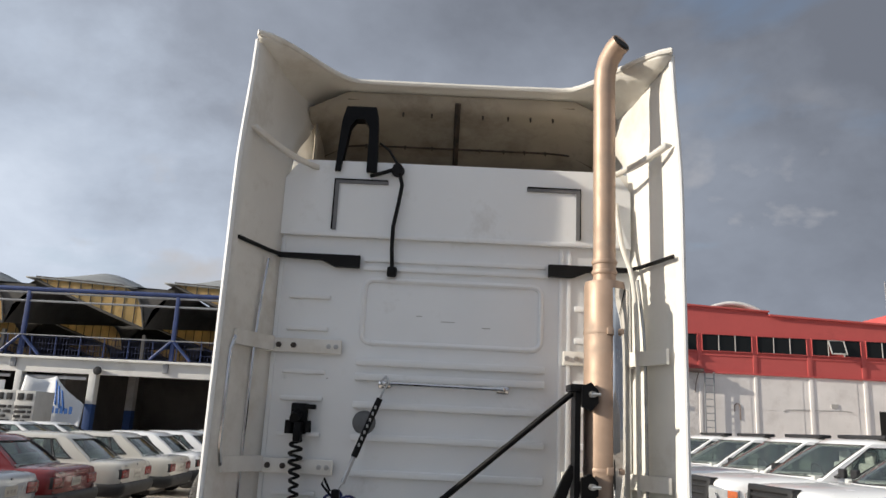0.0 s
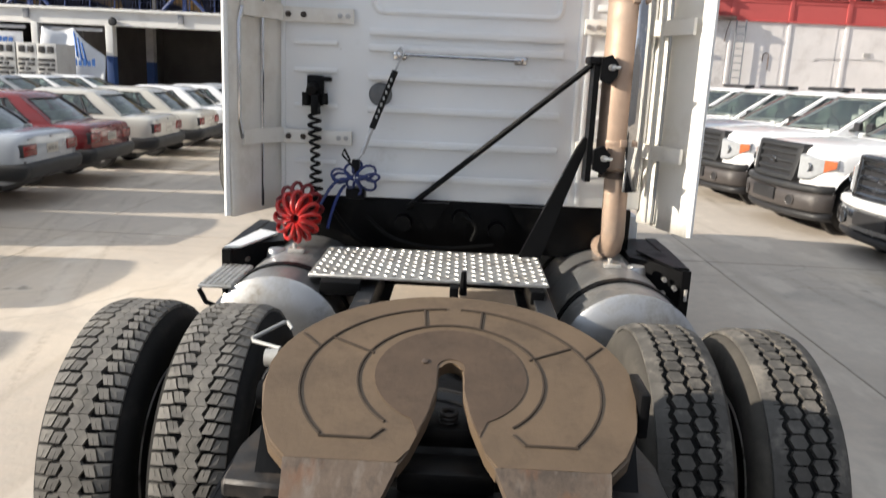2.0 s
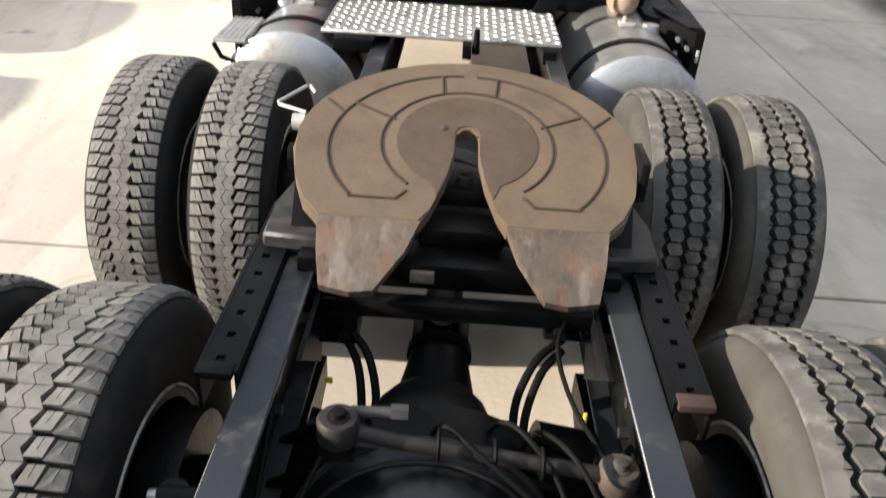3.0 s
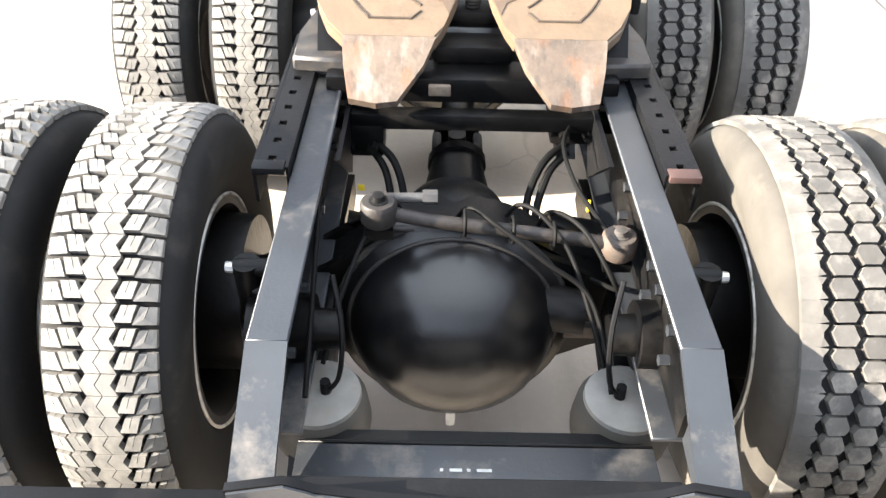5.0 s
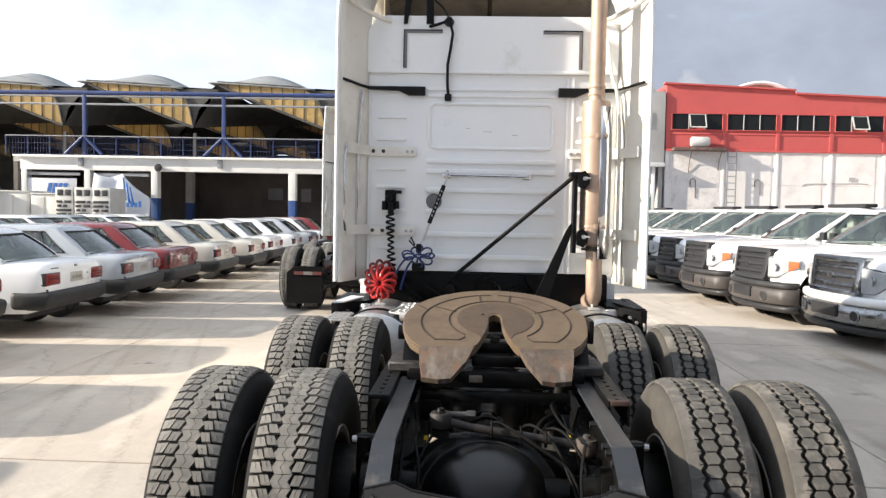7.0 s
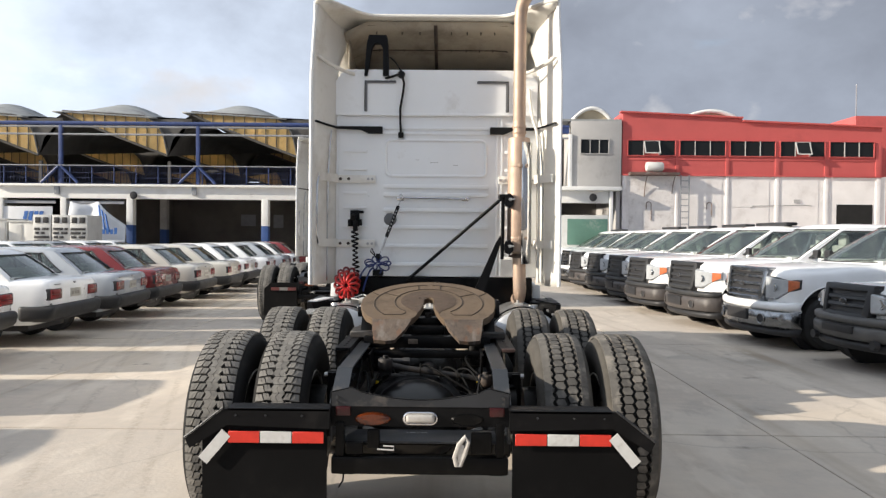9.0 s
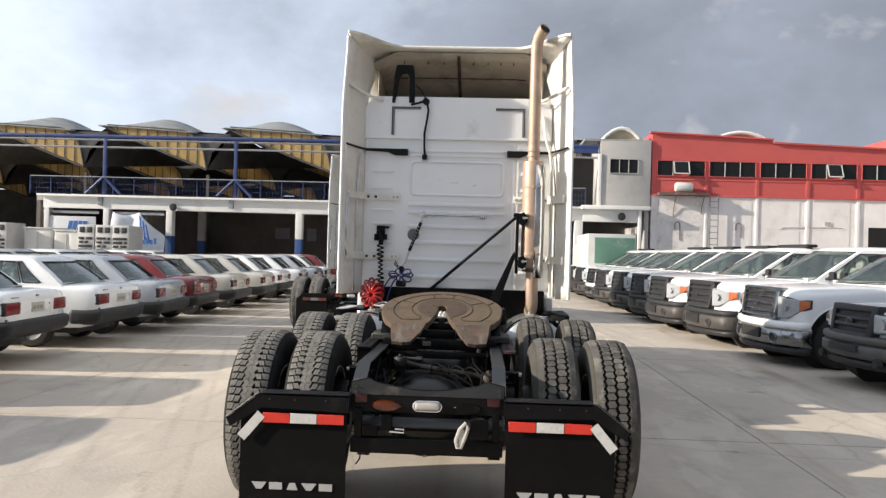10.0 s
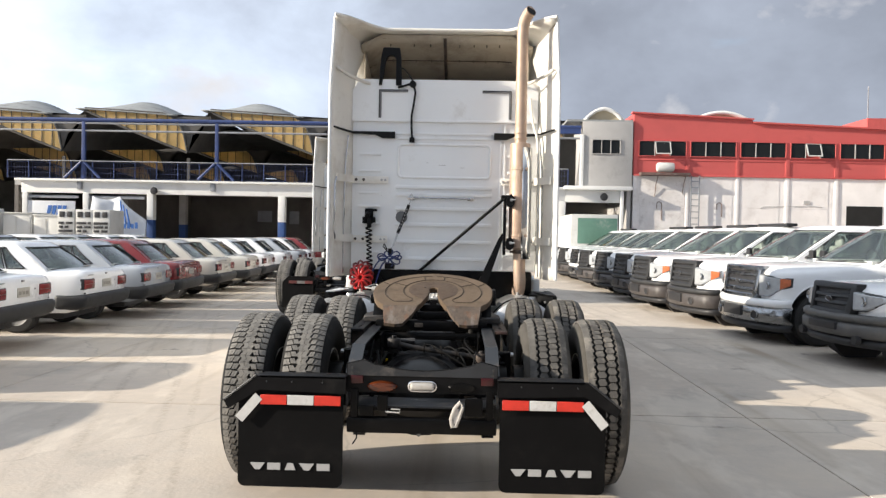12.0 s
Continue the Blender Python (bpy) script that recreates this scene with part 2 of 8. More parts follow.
black_steel = mat("black_steel", (0.0055, 0.0057, 0.0064), 0.42, 0.0, vary=0.35, scale=4, dirt=(0.016, 0.015, 0.0145), amount=0.2, dscale=5, bump=0.1, bscale=80, spec=0.13)
rail_steel = mat("rail_steel", (0.026, 0.029, 0.034), 0.38, 0.15, vary=0.3, scale=3, dirt=(0.16, 0.14, 0.12), amount=0.30, dscale=4, bump=0.08, bscale=90)
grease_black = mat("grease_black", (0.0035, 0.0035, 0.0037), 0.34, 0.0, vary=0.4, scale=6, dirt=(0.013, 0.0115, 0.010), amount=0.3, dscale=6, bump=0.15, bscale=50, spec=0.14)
greasy_rod = mat("greasy_rod", (0.022, 0.017, 0.0145), 0.55, 0.1, vary=0.4, scale=10, dirt=(0.012, 0.011, 0.010), amount=0.5, dscale=8, bump=0.3)
rusty_steel = mat("rusty_steel", (0.095, 0.068, 0.052), 0.6, 0.2, vary=0.4, scale=10, dirt=(0.05, 0.046, 0.043), amount=0.65, dscale=8, bump=0.3)
plate_rust = mat("plate_rust", (0.127, 0.087, 0.053), 0.55, 0.0, vary=0.16, scale=4, dirt=(0.085, 0.06, 0.04), amount=0.45, dscale=5, bump=0.15, bscale=70)
plate_wear = mat("plate_wear", (0.085, 0.056, 0.036), 0.55, 0.1, vary=0.25, scale=9, dirt=(0.075, 0.052, 0.036), amount=0.4, dscale=12, bump=0.2)
def scuffed():
    """Bare ramp steel dragged along its slope: pale streaks, rust and black scale."""
    m = mat("ramp_scuffed", (0.125, 0.092, 0.068), 0.55, 0.15, vary=0.3, scale=9, dirt=(0.07, 0.055, 0.045), amount=0.45, dscale=7, bump=0.25)
    t = m.node_tree
    b = t.nodes["Principled BSDF"]
    old = b.inputs["Base Color"].links[0].from_socket
    co = t.nodes.new("ShaderNodeTexCoord")
    for vec, lo, hi, colour, k in (((20, 8, 8), 0.54, 0.66, (0.27, 0.24, 0.21), 0.45), ((14, 7, 7), 0.57, 0.66, (0.17, 0.075, 0.035), 0.5), ((24, 10, 10), 0.58, 0.66, (0.04, 0.035, 0.03), 0.5)):
        mp = t.nodes.new("ShaderNodeMapping")
        mp.inputs["Scale"].default_value = vec
        mp.inputs["Location"].default_value = (vec[0] * 0.37, 1.7, 0.3)
        t.links.new(co.outputs["Object"], mp.inputs["Vector"])
        n = t.nodes.new("ShaderNodeTexNoise")
        n.inputs["Scale"].default_value, n.inputs["Detail"].default_value = 1.0, 5.0
        t.links.new(mp.outputs["Vector"], n.inputs["Vector"])
        r = t.nodes.new("ShaderNodeMapRange")
        r.inputs["From Min"].default_value, r.inputs["From Max"].default_value = lo, hi
        r.inputs["To Max"].default_value = k
        t.links.new(n.outputs["Fac"], r.inputs["Value"])
        x = t.nodes.new("ShaderNodeMix")
        x.data_type = "RGBA"
        t.links.new(r.outputs["Result"], x.inputs["Factor"])
        t.links.new(old, x.inputs[6])
        x.inputs[7].default_value = (*colour, 1)
        old = x.outputs[2]
    t.links.new(old, b.inputs["Base Color"])
    return m


ramp_scuffed = scuffed()
rust_red = mat("rust_red", (0.045, 0.022, 0.018), 0.7, vary=0.3, scale=12)
axle_gloss = mat("axle_gloss", (0.004, 0.004, 0.0045), 0.3, vary=0.4, scale=6, dirt=(0.012, 0.011, 0.010), amount=0.3, dscale=6, bump=0.1, bscale=30, spec=0.5)
ramp_worn = mat("ramp_worn", (0.20, 0.155, 0.115), 0.6, 0.15, vary=0.3, scale=9, dirt=(0.09, 0.075, 0.06), amount=0.5, dscale=7, bump=0.25)
bed_steel = mat("bed_steel", (0.035, 0.033, 0.032), 0.5, 0.2, vary=0.3, scale=7, dirt=(0.085, 0.068, 0.055), amount=0.42, dscale=9, bump=0.2)
groove_dark = mat("groove_dark", (0.042, 0.029, 0.019), 0.9, vary=0.3)
rubber = mat("rubber", (0.009, 0.0088, 0.0088), 0.8, spec=0.25, vary=0.25, scale=6, dirt=(0.04, 0.036, 0.032), amount=0.25, dscale=5, bump=0.1)
rubber_dusty = mat("rubber_dusty", (0.05, 0.045, 0.038), 0.88, vary=0.35, scale=5, dirt=(0.11, 0.097, 0.08), amount=0.45, dscale=3, bump=0.15)
tread_grey = mat("tread_grey", (0.15, 0.143, 0.132), 0.9, vary=0.2, scale=14, dirt=(0.24, 0.225, 0.20), amount=0.4, dscale=9, bump=0.2, islands=0.2)
tread_sandy = mat("tread_sandy", (0.085, 0.08, 0.073), 0.9, vary=0.25, scale=14, dirt=(0.21, 0.19, 0.165), amount=0.35, dscale=7, bump=0.2, islands=0.22)
rim_white = mat("rim_white", (0.50, 0.48, 0.44), 0.5, 0.1, vary=0.2, scale=12, dirt=(0.10, 0.085, 0.07), amount=0.45, dscale=14)
rim_dark = mat("rim_dark", (0.016, 0.014, 0.013), 0.6, 0.1, vary=0.4, scale=9, dirt=(0.05, 0.043, 0.035), amount=0.3, dscale=9)
aluminium = mat("aluminium", (0.52, 0.525, 0.53), 0.38, 0.85, vary=0.08, scale=5, dirt=(0.28, 0.265, 0.24), amount=0.45, dscale=5, bump=0.08, bscale=9)
tread_plate_metal = mat("tread_plate_metal", (0.50, 0.50, 0.49), 0.46, 0.6, vary=0.2, scale=20, dirt=(0.2, 0.18, 0.155), amount=0.4, dscale=9)
chrome = mat("chrome", (0.75, 0.75, 0.76), 0.14, 1.0, vary=0.05, scale=5, dirt=(0.35, 0.33, 0.3), amount=0.15, dscale=9)
stack_bronze = mat("stack_bronze", (0.45, 0.325, 0.245), 0.50, 0.35, vary=0.15, scale=4, dirt=(0.36, 0.30, 0.25), amount=0.42, dscale=3, bump=0.06)
polished = mat("polished", (0.62, 0.61, 0.60), 0.07, 1.0, vary=0.06, scale=5, dirt=(0.30, 0.28, 0.26), amount=0.2, dscale=6, bump=0.04, bscale=5)
bracket_grey = mat("bracket_grey", (0.42, 0.42, 0.405), 0.45, 0.2, vary=0.12, scale=9, dirt=(0.25, 0.235, 0.21), amount=0.3, dscale=8)
bracket_dull = mat("bracket_dull", (0.055, 0.053, 0.052), 0.45, 0.3, vary=0.3, scale=12, dirt=(0.02, 0.018, 0.016), amount=0.4, dscale=14)
# near-black: pipe soot, the black vehicle door, and shade painted on the annexe recess
soot_shade_black = mat("soot_shade_black", (0.01, 0.01, 0.01), 0.9, vary=0.3)
red_hose = mat("red_hose", (0.50, 0.018, 0.016), 0.28, vary=0.15, scale=9, coat=0.3)
blue_hose = mat("blue_hose", (0.010, 0.025, 0.13), 0.3, vary=0.2, scale=9, coat=0.2)
# black_hose made darker and duller, shade in the frame put into the colour
hose_shaded = mat("hose_shaded", (0.0042, 0.0041, 0.004), 0.65, spec=0.12, vary=0.3, scale=12)
black_hose = mat("black_hose", (0.007, 0.007, 0.0075), 0.55, spec=0.2, vary=0.3, scale=12)
flap_rubber = mat("flap_rubber", (0.0045, 0.0045, 0.0048), 0.75, spec=0.1, vary=0.25, scale=4, dirt=(0.014, 0.013, 0.012), amount=0.2, dscale=4, bump=0.05)
red_tape = mat("red_tape", (0.62, 0.035, 0.02), 0.4, vary=0.1, scale=20)
white_tape = mat("white_tape", (0.60, 0.60, 0.585), 0.4, vary=0.08, scale=20, dirt=(0.4, 0.38, 0.35), amount=0.2, dscale=15)
amber_dark = mat("amber_dark", (0.096, 0.019, 0.004), 0.2, vary=0.3, scale=30, coat=0.4)
red_dark = mat("red_dark", (0.04, 0.004, 0.005), 0.3, vary=0.2, scale=30)
red_lens = mat("red_lens", (0.20, 0.012, 0.014), 0.25, vary=0.2, scale=22, coat=0.25)
clear_lens = mat("clear_lens", (0.44, 0.42, 0.39), 0.2, vary=0.15, scale=40, coat=0.6)
silver_mark = mat("silver_mark", (0.40, 0.40, 0.40), 0.5, vary=0.06, scale=20)
tinted_glass = glassy("tinted_glass", (0.014, 0.016, 0.017), 0.08, 0.3)
yellow_tag = mat("yellow_tag", (0.75, 0.55, 0.03), 0.5, vary=0.1)


# ---- building helpers ----
def part(name, bm, material, parent, label="", smooth=40, mats=()):
    """One mesh object under a thing or a part."""
    me = bpy.data.meshes.new(name)
    bmesh.ops.recalc_face_normals(bm, faces=bm.faces)
    bm.to_mesh(me)
    bm.free()
    for m in (material, *mats):
        me.materials.append(m)
    if smooth:
        for p in me.polygons:
            p.use_smooth = True
        me.set_sharp_from_angle(angle=radians(smooth))
    ob = new(name, me)
    ob.parent = parent
    if label:
        ob["label"] = label
    return ob


def thing(name, label, category, m=None, group="", kind=""):
    ob = new(name)
    ob.empty_display_size = 0.2
    if m is not None:
        ob.matrix_basis = m
    return tagged(ob, label, category, group, kind)


def box(bm, x0, x1, y0, y1, z0, z1, bevel=0.0, seg=2):
    made = bmesh.ops.create_cube(bm, size=1.0)["verts"]
    for v in made:
        v.co = Vector(((x0 + x1) / 2 + v.co.x * (x1 - x0), (y0 + y1) / 2 + v.co.y * (y1 - y0), (z0 + z1) / 2 + v.co.z * (z1 - z0)))
    if bevel:
        edges = {e for v in made for e in v.link_edges}
        made = bmesh.ops.bevel(bm, geom=list(edges), offset=bevel, segments=seg, affect="EDGES", profile=0.6)["verts"]
    return made


def boxed(*span, bevel=0.0, seg=2):
    bm = bmesh.new()
    box(bm, *span, bevel=bevel, seg=seg)
    return bm


def ring_axes(way):
    way = way.normalized()
    up = Vector((0, 0, 1)) if abs(way.z) < 0.9 else Vector((1, 0, 0))
    a = way.cross(up).normalized()
    return a, a.cross(way).normalized()


def cyl(bm, p0, p1, r0, r1=None, n=16):
    p0, p1 = Vector(p0), Vector(p1)
    r1 = r0 if r1 is None else r1
    a, b = ring_axes(p1 - p0)
    rings = []
    for p, r in ((p0, r0), (p1, r1)):
        rings.append([bm.verts.new(p + r * (math.cos(2 * math.pi * i / n) * a + math.sin(2 * math.pi * i / n) * b)) for i in range(n)])
    for i in range(n):
        bm.faces.new((rings[0][i], rings[0][(i + 1) % n], rings[1][(i + 1) % n], rings[1][i]))
    bm.faces.new(rings[0][::-1])
    bm.faces.new(rings[1])
    return rings


def tube(bm, pts, r, n=8, closed=False):
    """A round bar or hose along a line of points."""
    pts = [Vector(p) for p in pts]
    rings, a = [], None
    for i, p in enumerate(pts):
        q0 = pts[i - 1] if i or closed else p
        q1 = pts[(i + 1) % len(pts)] if i + 1 < len(pts) or closed else p
        way = (q1 - q0).normalized()
        if a is None:
            a = ring_axes(way)[0]
        a = (a - way * a.dot(way)).normalized()
        b = way.cross(a)
        rings.append([bm.verts.new(p + r * (math.cos(2 * math.pi * k / n) * a + math.sin(2 * math.pi * k / n) * b)) for k in range(n)])
    for i in range(len(rings) - (0 if closed else 1)):
        u, v = rings[i], rings[(i + 1) % len(rings)]
        for k in range(n):
            bm.faces.new((u[k], u[(k + 1) % n], v[(k + 1) % n], v[k]))
    if not closed:
        bm.faces.new(rings[0][::-1])
        bm.faces.new(rings[-1])


def bent(a, b, sag, n=10, way=(0, 0, -1)):
    """Points of a hanging line from a to b."""
    a, b, way = Vector(a), Vector(b), Vector(way)
    return [a.lerp(b, i / n) + way * sag * 4 * (i / n) * (1 - i / n) for i in range(n + 1)]


def lathe(bm, profile, centre=(0, 0, 0), axis="x", n=32, closed=False):
    """Turns a profile of (radius, along) round an axis."""
    c = Vector(centre)
    rings = []
    for r, h in profile:
        ring = []
        for i in range(n):
            u, v = r * math.cos(2 * math.pi * i / n), r * math.sin(2 * math.pi * i / n)
            ring.append(bm.verts.new(c + Vector({"x": (h, u, v), "y": (u, h, v), "z": (u, v, h)}[axis])))
        rings.append(ring)
    for j in range(len(rings) - (0 if closed else 1)):
        p, q = rings[j], rings[(j + 1) % len(rings)]
        for i in range(n):
            bm.faces.new((p[i], p[(i + 1) % n], q[(i + 1) % n], q[i]))
    if not closed:
        for ring in (rings[0], rings[-1]):
            bm.faces.new(ring)


def prism(bm, outline, lo, hi, axis="x"):
    """A flat outline made thick along an axis."""
    def at(p, h):
        return {"x": (h, p[0], p[1]), "y": (p[0], h, p[1]), "z": (p[0], p[1], h)}[axis]
    a = [bm.verts.new(at(p, lo)) for p in outline]
    b = [bm.verts.new(at(p, hi)) for p in outline]
    n = len(outline)
    for i in range(n):
        bm.faces.new((a[i], a[(i + 1) % n], b[(i + 1) % n], b[i]))
    fa, fb = bm.faces.new(a[::-1]), bm.faces.new(b)
    return a, b, fa, fb


def loft(bm, rings, cap=True):
    made = [[bm.verts.new(p) for p in ring] for ring in rings]
    n = len(made[0])
    for p, q in zip(made, made[1:]):
        for i in range(n):
            bm.faces.new((p[i], p[(i + 1) % n], q[(i + 1) % n], q[i]))
    if cap:
        bm.faces.new(made[0][::-1])
        bm.faces.new(made[-1])
    return made


def sheet(bm, grid):
    """A sheet over a grid of points."""
    made = [[bm.verts.new(p) for p in row] for row in grid]
    for r0, r1 in zip(made, made[1:]):
        for i in range(len(r0) - 1):
            bm.faces.new((r0[i], r0[i + 1], r1[i + 1], r1[i]))


def thick(ob, t, offset=-1.0):
    m = ob.modifiers.new("thickness", "SOLIDIFY")
    m.thickness, m.offset = t, offset
    return ob


def arc(cx, cy, r, a0, a1, n):
    return [(cx + r * math.cos(radians(a0 + (a1 - a0) * i / n)), cy + r * math.sin(radians(a0 + (a1 - a0) * i / n))) for i in range(n + 1)]


def bolts(bm, places, way, r=0.012, h=0.012):
    way = Vector(way)
    for p in places:
        cyl(bm, Vector(p), Vector(p) + way * h, r, r, 6)


def bolt_parts(name, places, way, r, h, material, parent):
    """Bolt heads, each a part of its own."""
    me = None
    for p in places:
        if me is None:
            bm = bmesh.new()
            bolts(bm, [(0, 0, 0)], way, r, h)
            ob = part(name, bm, material, parent)
            me = ob.data
        else:
            ob = new(name, me)
            ob.parent = parent
        ob.location = p


def eased(pts, n=6):
    """A smooth line through points, for hoses."""
    pts = [Vector(p) for p in pts]
    out = []
    for i in range(len(pts) - 1):
        p0, p1, p2, p3 = pts[max(0, i - 1)], pts[i], pts[i + 1], pts[min(len(pts) - 1, i + 2)]
        for k in range(n):
            t = k / n
            out.append(0.5 * (2 * p1 + (p2 - p0) * t + (2 * p0 - 5 * p1 + 4 * p2 - p3) * t * t + (3 * p1 - p0 - 3 * p2 + p3) * t ** 3))
    return out + [pts[-1]]


# ---- the yard's ground ----
bm = bmesh.new()
sheet(bm, [[(x, y, -0.03) for x in (-1500, -60, 60, 1500)] for y in (-1500, -60, 60, 2500)])
tagged(part("ground", bm, dry_earth, None, smooth=0), "dry sandy earth under and around the concrete yard", "ground", kind="structure")

# ---- the tractor unit ----
tractor = thing("semi_tractor", "white sleeper-cab semi tractor with bare black rear frame", "truck")
REAR, FRONT = -3.085, -1.62             # the two driven axles
HUB = 0.525


def smoothstep(a, b, x):
    k = min(1.0, max(0.0, (x - a) / (b - a)))
    return k * k * (3 - 2 * k)


def cab():
    # back panel with pressed ribs
    bm = bmesh.new()
    box(bm, -0.99, 0.99, 0.0, 0.05, 1.215, 2.80, 0.012)
    prism(bm, [(-0.985, 2.79), (0.985, 2.79), (0.985, 3.12), (0.93, 3.20), (0.88, 3.235), (-0.88, 3.235), (-0.93, 3.20), (-0.985, 3.12)], -0.022, 0.05, "y")
    box(bm, -0.93, 0.93, -0.034, 0.0, 2.785, 2.812, 0.008)
    for z in (2.665, 2.615):
        box(bm, -0.505, 0.515, -0.018, 0.002, z - 0.013, z + 0.013, 0.007)
    for z in (2.095, 2.015, 1.866, 1.698, 1.515, 1.335):
        box(bm, -0.51, 0.515, -0.030, 0.002, z - 0.019, z + 0.019, 0.010)
    for z in (2.44, 2.263, 2.03, 1.886, 1.70, 1.40):
        box(bm, -0.905, -0.675, -0.022, 0.002, z - 0.012, z + 0.012, 0.006)
        box(bm, 0.675, 0.80, -0.010, 0.002, z - 0.016, z + 0.016, 0.006)
    corners = arc(0.44, 2.50, 0.05, 0, 90, 4) + arc(-0.44, 2.50, 0.05, 90, 180, 4) + arc(-0.44, 2.25, 0.05, 180, 270, 4) + arc(0.44, 2.25, 0.05, 270, 360, 4)
    tube(bm, [(x, -0.002, z) for x, z in corners], 0.015, 8, True)
    for x in (-0.965, 0.60, 0.645):
        box(bm, x - 0.012, x + 0.012, -0.009, 0.002, 1.23, 2.77, 0.005)
    part("back_panel", bm, white_paint, tractor, "white sheet-metal sleeper back panel with pressed ribs")
    for x, z, w in ((-0.02, 2.335, 0.075), (0.19, 2.31, 0.045), (-0.18, 2.36, 0.03), (-0.66, 2.0, 0.012)):
        part("scratch", boxed(x - w / 2, x + w / 2, -0.0015, 0.0, z - 0.003, z + 0.001), bracket_grey, tractor)
    # closed body in front of the back panel
    bm = bmesh.new()
    side = [(0.05, 1.22), (0.05, 3.22), (1.9, 3.22), (2.75, 2.62), (3.35, 1.86), (4.7, 1.62), (5.0, 1.25), (5.02, 0.62), (4.75, 0.55), (4.62, 0.80),
            (4.35, 1.06), (3.95, 1.06), (3.66, 0.80), (3.58, 0.50), (2.3, 0.48), (2.3, 1.22)]
    a, b, fa, fb = prism(bm, side, -1.0, 1.0, "x")
    bmesh.ops.bevel(bm, geom=[e for f in (fa, fb) for e in f.edges], offset=0.07, segments=3, affect="EDGES")
    for v in bm.verts:
        if v.co.y > 3.3:
            v.co.x *= 1 - 0.16 * smoothstep(3.3, 5.0, v.co.y)
    bmesh.ops.triangulate(bm, faces=bm.faces)
    part("cab_body", bm, white_paint, tractor)
    bm = bmesh.new()
    sheet(bm, [[(x, 2.80 + k * 0.56 + 0.01, 2.60 - k * 0.72 + 0.02) for x in (-0.88, -0.3, 0.3, 0.88)] for k in (0.02, 0.5, 0.96)])
    thick(part("windscreen", bm, tinted_glass, tractor), 0.01)
    for s in (-1, 1):
        part("side_window", boxed(*sorted((s * 0.995, s * 1.008)), 2.05, 2.95, 1.78, 2.45, bevel=0.003), tinted_glass, tractor)
        bm = bmesh.new()
        box(bm, *sorted((s * 1.12, s * 1.30)), 2.95, 3.10, 1.75, 2.30, 0.03)
        tube(bm, [(s * 0.98, 3.0, 2.2), (s * 1.14, 3.02, 2.2)], 0.02)
        part("mirror", bm, black_steel, tractor)
        part("headlamp", boxed(*sorted((s * 0.60, s * 0.86)), 4.9, 5.035, 0.98, 1.2, bevel=0.03), clear_lens, tractor)
        # side skirt
        part("side_skirt", boxed(*sorted((s * 1.0, s * 1.08)), 0.35, 2.25, 0.42, 1.12, bevel=0.02), white_paint, tractor)
    part("grille", boxed(-0.45, 0.45, 4.95, 5.04, 0.72, 1.42, bevel=0.02), black_steel, tractor)
    part("front_bumper", boxed(-1.05, 1.05, 4.75, 5.12, 0.32, 0.66, bevel=0.06), white_paint, tractor)


